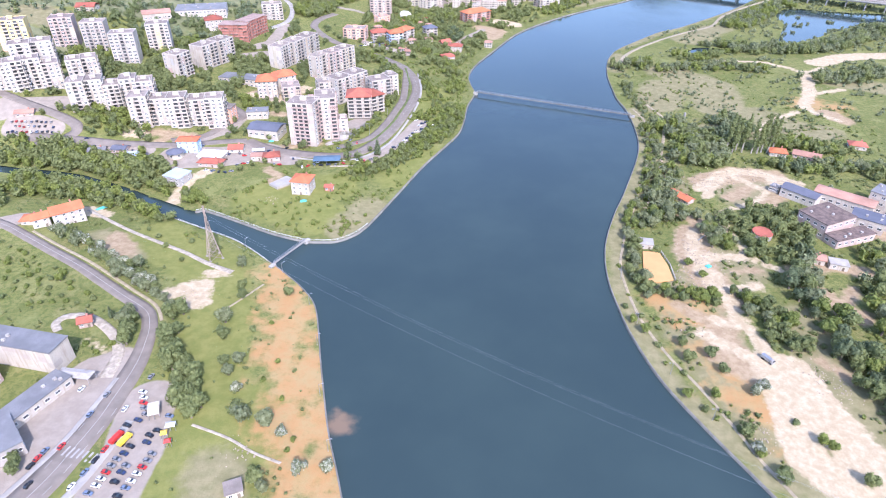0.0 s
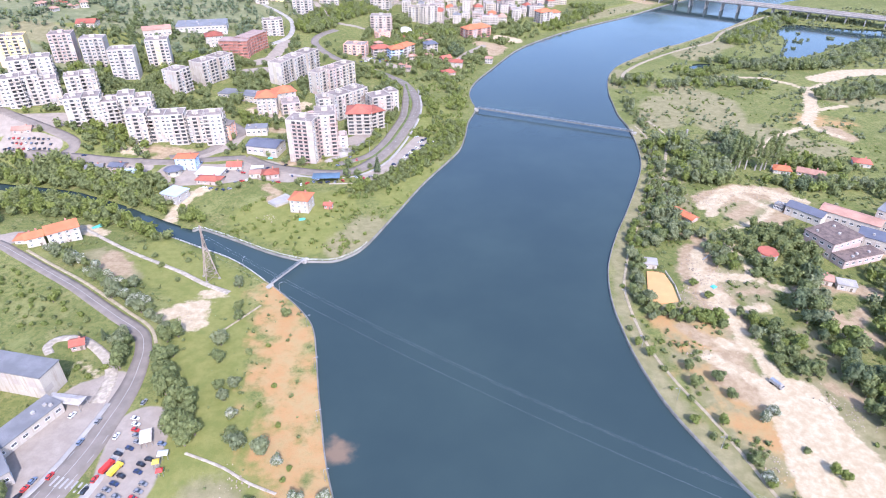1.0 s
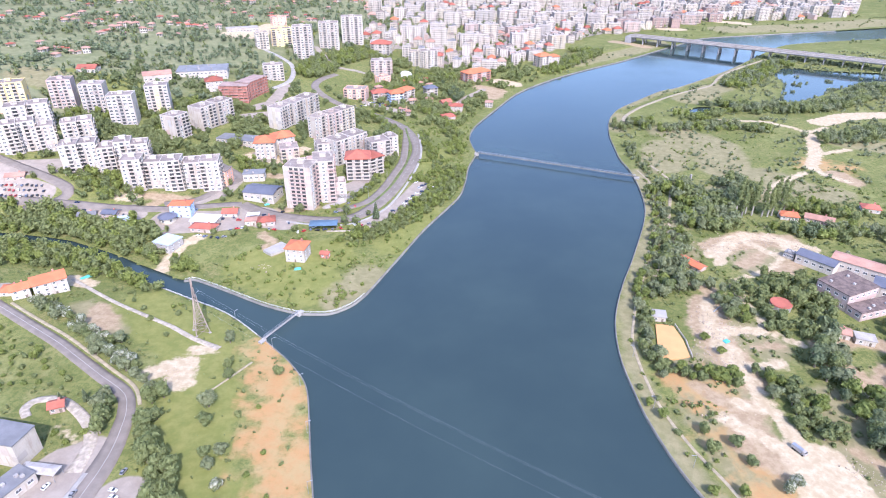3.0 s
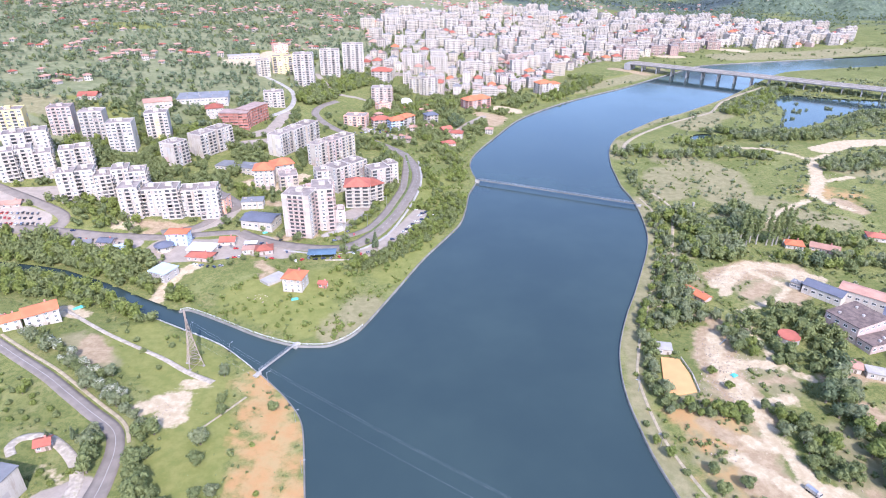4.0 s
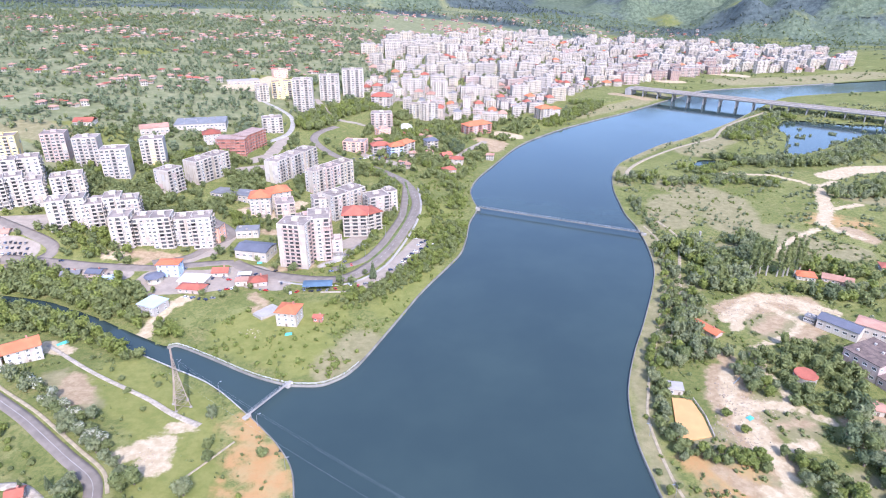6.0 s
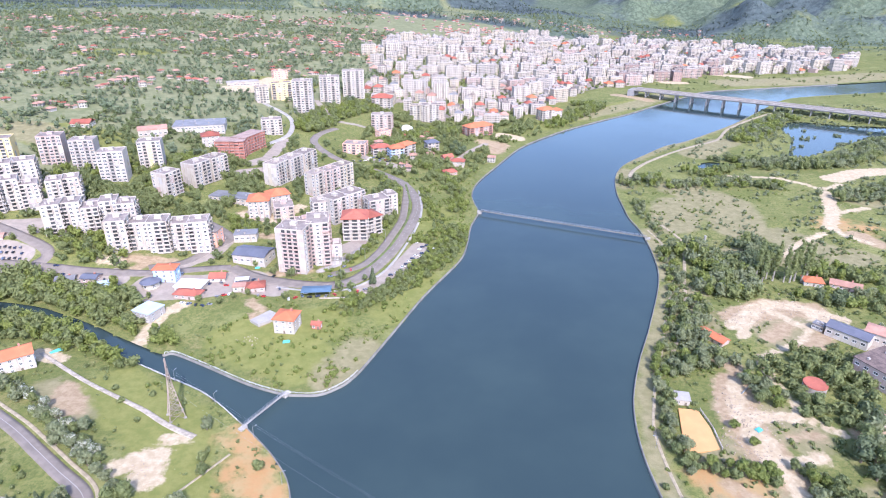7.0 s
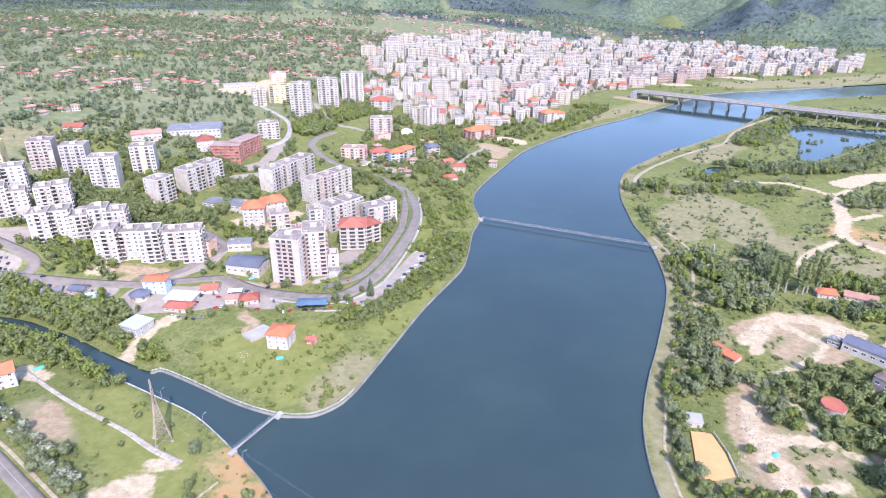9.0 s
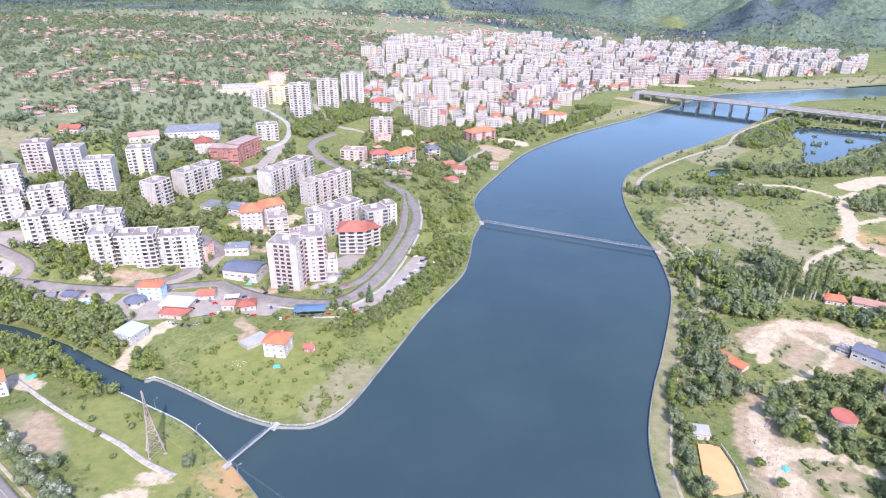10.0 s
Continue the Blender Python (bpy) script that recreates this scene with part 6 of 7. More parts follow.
def form(kind, k):
    """One of a few far building forms, its meshes made once."""
    if (kind, k) not in FORMS:
        r = random.Random(k * 13 + 5)
        if kind == "block":
            wall = WALLS[k % len(WALLS)]
            shapes, roof = plain_block(r.uniform(7.5, 13), r.uniform(7, 9.5), r.choice((3, 4, 4, 5, 5)), wall), r.choice((FLATROOF, PALEFELT, PALEFELT, PALEFELT, GREYROOF))
        elif kind == "slab":
            wall = WALLS[(k + 1) % len(WALLS)]
            shapes, roof = plain_block(r.uniform(16, 30), r.uniform(7, 9), r.choice((5, 6, 7, 7, 8)), wall), PALEFELT
        elif kind == "tiled":
            wall, roof = WALLS[(k + 2) % len(WALLS)], ROOFS[k % 4]
            shapes = list(plain_block(r.uniform(8, 13), r.uniform(8, 10), r.choice((2, 3, 4)), wall))
            top = max(v[2] for v in shapes[0].v)
            xs, ys = max(v[0] for v in shapes[0].v) * 2, max(v[1] for v in shapes[0].v) * 2
            shapes[1] = Shape().hip(xs, ys, top + 0.02, 3.2)
        elif kind == "frame":
            wall, roof, shapes = BROWNWALL, FLATROOF, plain_block(r.uniform(18, 26), 12, r.choice((5, 6)), BROWNWALL)
        else:
            wall, roof = WALLS[k % len(WALLS)], (PALEROOF, REDROOF, PALEROOF, PALEROOF)[k % 4]
            shapes = cottage_shapes(r.uniform(4.6, 7.4), r.uniform(4.4, 6), r.choice((1, 1, 2)))
        FORMS[kind, k] = (shapes, wall, roof, [s.mesh(n, m) if s and s.f else None for s, n, m in zip(shapes, ("wall", "roof", "glazing", "relief"), (wall, roof, SHADEGLASS, WHITEWALL))])
    return FORMS[kind, k]


FAR_LABELS = {"block": ("apartment_block", "far pale apartment block with rows of small windows", "apartment building", "blocks of the far town"),
              "tiled": ("apartment_block", "far apartment house with a tiled hipped roof", "apartment building", "blocks of the far town"),
              "slab": ("apartment_block", "long far panel-built block with rows of loggias", "apartment building", "blocks of the far town"),
              "frame": ("apartment_block", "far brown apartment block near the bridge", "apartment building", "blocks of the far town"),
              "house": ("house", "small hillside house with a tiled roof", "house", "houses on the slopes")}


def settle(rows, singles):
    """Build far buildings: the first so many as things, the others joined."""
    joined = {}
    xs, ys = np.array([r[1] for r in rows]), np.array([r[2] for r in rows])
    zs = land(xs, ys)
    for i, (kind, x, y, turn, k) in enumerate(rows):
        shapes, wall, roof, meshes = form(kind, k)
        m = pose(x, y, float(zs[i]) - 0.4, 0, 0, turn)
        if i < singles:
            name, label, category, group = FAR_LABELS[kind]
            ob = thing(name, m, label, category, group)
            for n, me in zip(("wall", "roof", "glazing", "relief"), meshes):
                if me:
                    part(n, me, None, ob, kind="stuff" if n in ("glazing", "relief") else "")
        else:
            for s, mat in zip(shapes, (wall, roof, SHADEGLASS, WHITEWALL)):
                if s and s.f:
                    a = np.array(s.v) @ np.array(m.to_3x3()).T + np.array(m.translation)
                    joined.setdefault(mat.name, (mat, Shape()))[1].add(a.tolist(), s.f)
    return joined


TOWN = np.array([(-100, 672), (-30, 650), (40, 606), (88, 640), (110, 690), (150, 760), (205, 832), (262, 868), (330, 905), (400, 965), (480, 985), (600, 1000), (700, 1050), (760, 1150), (700, 1270),
                 (560, 1390), (430, 1420), (300, 1350), (200, 1330), (100, 1250), (0, 1150), (-90, 1020), (-120, 900), (-80, 760)], float)


def far_town():
    r = random.Random(11)
    p = np.array([(r.uniform(-130, 770), r.uniform(600, 1430)) for _ in range(14000)])
    _, inside = away(p[:, 0], p[:, 1], TOWN, True)
    ok = inside & free(p[:, 0], p[:, 1], 8) & (away(p[:, 0], p[:, 1], np.array([(215, 838), (372, 716), (560, 585)], float))[0] > 26)
    ok &= ripple(p[:, 0], p[:, 1], 60, 71) > -0.42
    got, rows = np.zeros((0, 3)), []
    for x, y in p[ok].tolist():
        if 240 < x < 520 and y < 1040 and r.random() < 0.35:
            kind = "frame"
        else:
            kind = r.choice(("slab", "slab", "slab", "slab", "block", "block", "block", "tiled") if y > 820 + 0.2 * x else ("block", "block", "block", "slab", "tiled", "tiled"))
        k = r.randrange(20)
        wide = 2 * max(v[0] for v in form(kind, k)[0][0].v)
        reach = 3.3 + wide * 0.29
        if len(got) and (np.hypot(got[:, 0] - x, (got[:, 1] - y) * 0.82) < got[:, 2] + reach).any():
            continue
        got = np.vstack([got, (x, y, reach)])
        rows.append((kind, x, y, 10 + (90 if kind != "slab" and r.random() < 0.25 else 0) + 16 * math.sin(x / 90 + y / 130) + r.uniform(-7, 7), k))
    return sorted(rows, key=lambda s: math.hypot(s[1], s[2]))


def villages():
    r = random.Random(23)
    rows = []
    groups = [(-560, 900, 90, 45), (-470, 930, 60, 26), (-400, 900, 60, 30), (-330, 960, 60, 26), (-250, 1000, 60, 20), (-180, 985, 70, 26), (-100, 1060, 80, 30), (-40, 1150, 80, 36), (-330, 640, 70, 20),
              (-400, 640, 60, 18), (-270, 660, 40, 10), (-355, 520, 40, 12), (-200, 760, 50, 16), (-210, 860, 70, 16), (-20, 560, 30, 6), (10, 500, 26, 4), (-60, 520, 20, 4), (20, 1260, 90, 40), (120, 1360, 90, 30), (-450, 760, 80, 16), (-130, 900, 50, 14), (-30, 470, 20, 4),
              (340, 1480, 120, 14), (560, 1520, 120, 10), (-120, 1420, 130, 46), (130, 1540, 120, 34), (330, 1600, 90, 26), (-400, 1180, 90, 46), (-560, 1110, 70, 34), (-230, 1190, 90, 40), (620, 1640, 120, 20), (-660, 1010, 60, 24), (-300, 800, 70, 14)]
    cand = []
    for x, y, s, n in groups:
        cand += [(x + r.gauss(0, s * 0.6), y + r.gauss(0, s * 0.35)) for _ in range(n)]
    c = np.array(cand)
    ok = free(c[:, 0], c[:, 1], 6)
    for x, y in sorted(c[ok].tolist(), key=lambda s: math.hypot(*s)):
        rows.append(("house", x, y, r.uniform(-30, 40), r.randrange(8)))
    return rows


blocks, cottages = far_town(), villages()
left_over = settle(blocks, 92)
for key, (mat, s) in settle(cottages, 60).items():
    if key in left_over:
        left_over[key][1].add(s.v, s.f)
    else:
        left_over[key] = (mat, s)
for key, (mat, s) in sorted(left_over.items()):
    piece("far_town_" + key, s, mat, "far houses and blocks of the town, many together", "town", kind="stuff")
r_town = np.random.RandomState(77)
tx, ty = r_town.uniform(-120, 760, 9000), r_town.uniform(620, 1420, 9000)
keep = free(tx, ty, 3) & away(tx, ty, TOWN, True)[1]
for _, bx, by, *_rest in blocks:
    keep &= np.hypot(tx - bx, ty - by) > 7.5
tx, ty = tx[keep], ty[keep]
copse("town_trees", "street trees between the far houses", np.column_stack([tx, ty, land(tx, ty), r_town.uniform(1.8, 3.4, len(tx))]), LEAF, "crown", 12, 78)


# ---- pylon and cables ----
def pylon(x, y, tall, foot):
    z = at(x, y)
    ob = thing("power_pylon", pose(x, y, z, 0, 0, 33), "tall lattice steel power pylon in the meadow", "pylon")
    levels = [(h, foot * (1 - h) ** 1.7 + 0.34) for h in (0, 0.11, 0.21, 0.31, 0.4, 0.48, 0.56, 0.63, 0.7, 0.77, 0.84, 0.91, 1.0)]
    corner = [(-1, -1), (1, -1), (1, 1), (-1, 1)]
    for sx, sy in corner:
        s = Shape()
        for (a, wa), (b, wb) in zip(levels[:-1], levels[1:]):
            s.tube((sx * wa / 2, sy * wa / 2, a * tall), (sx * wb / 2, sy * wb / 2, b * tall), 0.16, 0.14, 5)
        part("leg", s, RUST, ob)
        part("footing", Shape().box(sx * foot / 2, sy * foot / 2, -0.6, 1.0, 1.0, 0.9), CONCRETE, ob)
    for (a, wa), (b, wb) in zip(levels[:-1], levels[1:]):
        for (x0, y0), (x1, y1) in zip(corner, corner[1:] + corner[:1]):
            s = Shape()
            s.tube((x0 * wa / 2, y0 * wa / 2, a * tall), (x1 * wb / 2, y1 * wb / 2, b * tall), 0.08, n=4)
            s.tube((x1 * wa / 2, y1 * wa / 2, a * tall), (x0 * wb / 2, y0 * wb / 2, b * tall), 0.08, n=4)
            s.tube((x0 * wb / 2, y0 * wb / 2, b * tall), (x1 * wb / 2, y1 * wb / 2, b * tall), 0.08, n=4)
            part("bracing", s, RUST, ob)
    for k, (h, reach) in enumerate(((0.72, 2.6), (0.83, 3.4), (0.94, 2.6))):
        for side in (-1, 1):
            s = Shape().tube((0, 0, h * tall), (0, side * reach, h * tall + 0.15), 0.1, n=4).tube((0, 0, h * tall + 1.2), (0, side * reach, h * tall + 0.15), 0.08, n=4)
            arm = part("cross_arm", s, RUST, ob)
            part("insulator", Shape().tube((0, side * reach, h * tall + 0.1), (0, side * reach, h * tall - 1.0), 0.12, n=6), GLASS, arm)
    return ob


pylon(-98.8, 161.2, 25.6, 5.2)
for n, (dx, dy, h0, h1) in enumerate(((-1.3, -2.0, 18.9, 25), (1.2, 1.8, 21.5, 26), (1.6, 2.6, 18.9, 25))):
    wire = bpy.data.curves.new("cable", "CURVE")
    wire.dimensions, wire.bevel_depth, wire.bevel_resolution = "3D", 0.016, 1
    line = wire.splines.new("POLY")
    line.points.add(30)
    for k in range(31):
        s = k / 30
        line.points[k].co = (-99.6 + dx + (155 + 99.6) * s, 161.3 + dy + (-7 - 161.3) * s, h0 + (h1 - h0) * s - 4 * 9.6 * s * (1 - s), 1)
    wire.materials.append(STEEL)
    cable = new("cable", wire)
    cable.matrix_basis = SCALE
    tagged(cable, "slack steel power cable spanning the river", "cable", "power cables")


# ---- lamps, rails, fences ----
def street_lamp(x, y, turn, tall):
    ob = thing("street_lamp", pose(x, y, at(x, y), 0, 0, turn), "slim grey street lamp on the embankment", "street lamp", "embankment lamps")
    part("pole", Shape().tube((0, 0, -0.2), (0, 0, tall), 0.09, 0.05, 6), STEEL, ob)
    part("arm", Shape().tube((0, 0, tall), (1.1, 0, tall + 0.25), 0.05, n=5), STEEL, ob)
    part("lamp_head", Shape().box(1.3, 0, tall + 0.18, 0.7, 0.28, 0.14), STEEL, ob)


for x, y, a in ((-108, 182.5, 60), (-87, 168.5, 50), (-67, 150, 30), (-52, 129, 15), (-45, 106, 10), (-40, 82, 10), (-34, 60, 10), (85, 72, 190), (78, 92, 190), (73.5, 118, 180), (74, 146, 170)):
    street_lamp(x, y, a, 5.2)
for x, y, a in ((-54, 268, 200), (-44, 290, 210), (-35, 318, 190), (-27.5, 348, 180), (-24.5, 385, 180)):
    street_lamp(x, y, a, 8)


def railing(line, side, label):
    ob = thing("railing", pose(0, 0, 0), label, "railing", "quay railings")
    off = line + sideways(line) * side
    z = 1.45
    for k in range(0, len(off), 1):
        part("post", Shape().box(off[k][0], off[k][1], z, 0.1, 0.1, 0.85), FRAME, ob)
    for h in (0.4, 0.8):
        s = Shape()
        for a, b in zip(off[:-1], off[1:]):
            s.tube((a[0], a[1], z + h), (b[0], b[1], z + h), 0.05, n=4)
        part("rail", s, FRAME, ob)


def even(line, gap):
    d = np.r_[0, np.cumsum(np.hypot(*np.diff(line, axis=0).T))]
    s = np.arange(0, d[-1], gap)
    return np.column_stack([np.interp(s, d, line[:, 0]), np.interp(s, d, line[:, 1])])


railing(even(stretch(bank_town, lambda p: -121 < p[0] < -33 and p[1] < 215), 3.2), 0.5, "white steel railing on the town quay")
railing(even(stretch(bank_west, lambda p: -128 < p[0] < -74 and p[1] > 150), 3.2), 0.4, "pale steel railing along the creek bank")


# ---- vehicles ----
CAR_PAINTS = {"black": (0.02, 0.02, 0.024), "blue-grey": (0.15, 0.19, 0.27), "white": (0.72, 0.72, 0.71), "red": (0.50, 0.035, 0.03), "grey": (0.22, 0.22, 0.23), "dark blue": (0.03, 0.045, 0.10)}
TYRE = surface("black_rubber", (0.02, 0.02, 0.02), 0.9)
CARS = {}


def loft(shape, rows):
    """A body of cross-sections along x: rows of x, half-breadth, bottom, top."""
    pts, faces = [], []
    for x, w, z0, z1 in rows:
        pts += [(x, -w, z0), (x, w, z0), (x, w * 0.94, z1), (x, -w * 0.94, z1)]
    for i in range(len(rows) - 1):
        for j in range(4):
            a, b = i * 4 + j, i * 4 + (j + 1) % 4
            faces.append((a, a + 4, b + 4, b))
    faces += [(0, 1, 2, 3), tuple(len(pts) - 4 + k for k in (3, 2, 1, 0))]
    return shape.add(pts, faces)


def car(colour, x, y, turn):
    m = placed(pose(x, y, at(x, y) + 0.14, 0, 0, turn)) @ Matrix.Scale(0.9, 4)
    if colour in CARS:
        return copy_thing(CARS[colour], m)
    paint = Graph("car_paint_" + colour.replace(" ", "_").replace("-", "_")).done(CAR_PAINTS[colour], 0.3, 0.1, 0.6)
    ob = thing("car", m, colour + " parked passenger car on asphalt", "car", "parked cars")
    ob.matrix_basis = m
    body = loft(Shape(), [(-2.1, 0.72, 0.35, 0.75), (-2.0, 0.84, 0.25, 0.92), (-1.2, 0.88, 0.22, 0.95), (0.6, 0.88, 0.22, 0.92), (1.7, 0.84, 0.24, 0.78), (2.1, 0.70, 0.3, 0.62)])
    part("body", body, paint, ob)
    part("cabin", loft(Shape(), [(-1.9, 0.76, 0.9, 0.94), (-1.35, 0.72, 0.9, 1.38), (0.1, 0.72, 0.9, 1.42), (0.95, 0.74, 0.86, 0.94)]), GLASS, ob, "dark glazed cabin")
    part("roof_panel", loft(Shape(), [(-1.35, 0.66, 1.38, 1.41), (-0.6, 0.67, 1.41, 1.47), (0.1, 0.66, 1.41, 1.45)]), paint, ob)
    for wx in (-1.3, 1.3):
        for wy in (-0.78, 0.78):
            part("wheel", Shape().tube((wx, wy - 0.1, 0.18), (wx, wy + 0.1, 0.18), 0.32, n=10), TYRE, ob)
    CARS[colour] = ob
    return ob


LOT = [(-96.5, 68), (-94, 70), (-92.6, 72.3), (-94, 74.8), (-95.2, 77), (-96, 79.2), (-97.2, 81.6), (-84.9, 71.6), (-86.5, 66), (-88.2, 64.2), (-88, 61.6), (-84.8, 57.6), (-85.2, 55.2), (-85.8, 53), (-86.4, 50.8), (-87, 48.4), (-87.6, 46.2), (-88.7, 43.6),
       (-92.2, 60.2), (-93, 57.6), (-94.2, 55.6), (-94.8, 53.4), (-95.3, 51.2), (-95.6, 49), (-96, 46.8), (-97, 44.4), (-91.4, 48), (-98, 41.6)]
KERBSIDE = [(-101.2, 51.1), (-99.2, 59.1), (-100.2, 55.3), (-102.6, 46.5), (-97.2, 88.4), (-116.3, 58.3), (-117, 55.8), (-117.6, 53.2), (-100, 74.6), (-108.3, 80.4), (-109.8, 72.2), (-112.3, 60), (-114.8, 47), (-117.5, 82.7)]
BOULEVARD_LOT = [(-12.4, 299), (-14, 295.4), (-15.8, 291.8), (-17.4, 288.2), (-18.8, 284.6), (-20.2, 281), (-21.6, 277.4), (-8.6, 306), (-6.8, 310.2), (-12.6, 311.5), (-15.9, 299.7), (-17.8, 296.2), (-19.4, 292.6), (-21, 289), (-22.4, 285.4), (-23.8, 281.4), (-25.2, 277.6), (-12.6, 303), (-14.2, 308), (-10.1, 313.9), (-16.7, 316.5), (-28.5, 275)]
TOWN_CARS = [(-128, 242), (-124.5, 241.4), (-121, 240.6), (-117.6, 240), (-114.4, 241), (-74, 248), (-77, 246.6), (-131, 263), (-134, 259.5), (-100, 266.5), (-93, 249.4), (-90, 248.6), (-69.5, 252.6), (-66, 256), (-176, 262), (-200, 266.5), (-40.3, 258), (-44, 255.8), (-48.2, 256.3), (-125.4, 262.5), (-121.3, 254), (-120.9, 260.5), (-115.5, 262), (-112, 259.5), (-108, 262.5), (-138.6, 270.3), (-187.8, 266.5), (-206.1, 272.4), (-54.8, 283), (-50.6, 279), (-60.3, 289), (-60.5, 271), (-90.5, 270.8), (-84, 256.8),
             (-113, 248), (-110, 249.5), (-107.4, 250.4), (-71, 250), (-67, 248.6), (-63, 249.5), (-59, 249.8), (-55, 251.5)]
HILL_CARS = [(-62, 484.5), (-59.5, 486), (-57, 487.2), (-54.5, 484), (-51.5, 484.6), (-49, 481), (-63.5, 480), (-54, 479.5), (-47.5, 477.5), (-45, 479), (-66.5, 482), (-71, 487.4), (-65.9, 475.6), (-60.8, 479.4), (-57, 476), (-69.5, 473.5), (-75.1, 472.5), (-53, 472)]
for x, y in ((-98.6, 82.6), (-98, 80.6), (-97.2, 78.5), (-96.4, 76.4), (-95.4, 74.3), (-94.2, 72.2), (-92.6, 70.2), (-85, 57.4), (-85.4, 55.4), (-86, 53.4), (-86.4, 51.4), (-86.8, 49.4), (-87.4, 47.4), (-91, 49), (-91, 51.2), (-90.6, 53.4), (-95, 47), (-95, 49.4), (-95, 51.8)):
    if min(max(abs(x - a) / 4.0, abs(y - b) / 1.9) for a, b in LOT) > 1:
        LOT.append((x, y))
paints = list(CAR_PAINTS)
yard = random.Random(19)
YARD = [(-254 + k % 10 * 2.9 + yard.uniform(-0.5, 0.5), 277 + k // 10 * 3.6 + yard.uniform(-0.5, 0.5)) for k in range(30) if yard.random() < 0.85]
for n, (x, y) in enumerate(YARD):
    car(paints[(n * 5 + n // 4) % 6], x, y, 96 + (n * 31 % 15))
for n, (x, y) in enumerate(LOT):
    car(paints[(n * 5 + n // 3) % 6], x, y, -14 + (n * 37 % 9) - 4)
for n, (x, y) in enumerate(KERBSIDE):
    car(paints[(n * 2 + 1) % 5], x, y, 74 + (n * 13 % 7))
for n, (x, y) in enumerate(BOULEVARD_LOT):
    car(paints[(n * 3 + 2) % 6], x, y, 10 + (n * 29 % 11))
for n, (x, y) in enumerate(TOWN_CARS + HILL_CARS):
    car(paints[(n * 5 + 2) % 6], x, y, (n * 47) % 180)


def truck(label, x, y, turn, bed, cab):
    ob = thing("truck", pose(x, y, at(x, y) + 0.15, 0, 0, turn), label, "truck")
    ob.matrix_basis = placed(pose(x, y, at(x, y) + 0.15, 0, 0, turn)) @ Matrix.Scale(0.8, 4)
    part("chassis", Shape().box(0, 0, 0.5, 7.4, 1.0, 0.3), TYRE, ob)
    part("cab", loft(Shape(), [(2.0, 1.15, 0.6, 2.6), (3.2, 1.15, 0.6, 2.55), (3.8, 1.1, 0.6, 1.7)]), cab, ob)
    part("windscreen", Shape().box(3.5, 0, 1.75, 0.35, 2.0, 0.7), GLASS, ob)
    part("cargo_bed", loft(Shape(), [(-3.8, 1.2, 0.9, 2.5), (1.7, 1.2, 0.9, 2.5)]), bed, ob)
    for wx in (-2.6, -1.5, 2.7):
        for wy in (-1.0, 1.0):
            part("wheel", Shape().tube((wx, wy - 0.16, 0.35), (wx, wy + 0.16, 0.35), 0.5, n=12), TYRE, ob)


REDPAINT = surface("red_vehicle_paint", (0.55, 0.05, 0.04), 0.4, vary=0.08)
YELLOWPAINT = surface("yellow_vehicle_paint", (0.75, 0.52, 0.06), 0.4, vary=0.08)
TEAL = surface("teal_tarpaulin", (0.10, 0.42, 0.42), 0.6, vary=0.12)
SHADE = surface("blue_shade_net", (0.10, 0.16, 0.22), 0.8, vary=0.2)
BEIGE = surface("beige_canvas", (0.62, 0.55, 0.46), 0.9, vary=0.12)
truck("red flat-bed truck parked by the road", -97.4, 63, 70, REDPAINT, REDPAINT)
truck("yellow flat-bed truck parked by the road", -94.6, 62.2, 70, YELLOWPAINT, YELLOWPAINT)
truck("grey dump truck on the sandy ground", 113, 97, -62, STEEL, GREYWALL)


def canopy(label, x, y, turn, w, d, high, cloth):
    ob = thing("canopy", pose(x, y, at(x, y), 0, 0, turn), label, "canopy")
    s = Shape().box(0, 0, high, w, d, 0.12)
    s.add([(-w / 2, -d / 2, high + 0.12), (w / 2, -d / 2, high + 0.12), (w / 2, d / 2, high + 0.12), (-w / 2, d / 2, high + 0.12), (-w * 0.35, 0, high + 0.7), (w * 0.35, 0, high + 0.7)], [(0, 1, 5, 4), (1, 2, 5), (2, 3, 4, 5), (3, 0, 4)])
    part("roof", s, cloth, ob)
    for a in (-0.46, 0, 0.46):
        for b in (-0.46, 0.46):
            part("post", Shape().tube((a * w, b * d, -0.2), (a * w, b * d, high), 0.07, n=5), STEEL, ob)


canopy("dark blue shade net over a car lot", -64, 252, 4, 15, 7, 3, SHADE)
canopy("pale canvas canopy beside the parking lot", -90, 73, 20, 3.5, 5.5, 2.2, BEIGE)
canopy("small yellow market canopy", -83.5, 64, 15, 2, 2, 1.9, YELLOWPAINT)
canopy("small red market canopy", -81.3, 61, 15, 2, 1.8, 1.9, REDPAINT)
canopy("small white market canopy", -82.6, 67, 10, 3, 2.2, 1.9, FRAME)
canopy("small orange market canopy", -85, 77, 20, 2.8, 2.4, 2.4, ORANGEROOF)
canopy("white awning over the pavement cafe", -104.5, 262.5, 8, 7, 4, 2.8, FRAME)
canopy("light grey entrance canopy before the hall", -121, 87, -8, 12, 4, 3, GREYWALL)
house("small shed with a pale pink roof among trees", 160, 158, -20, 8, 5, 1, WHITEWALL, PALEROOF, "gable", "shed", rise=1, category="shed")
house("low white shed with a faded roof among trees", 168, 153.5, -20, 7, 5, 1, WHITEWALL, PALEFELT, "flat", "shed", category="shed")
house("small grey hut with a flat roof on the lawn", -57.5, 45.5, 22, 4.4, 4, 1, WHITEWALL, FLATROOF, "flat", "hut", category="hut")
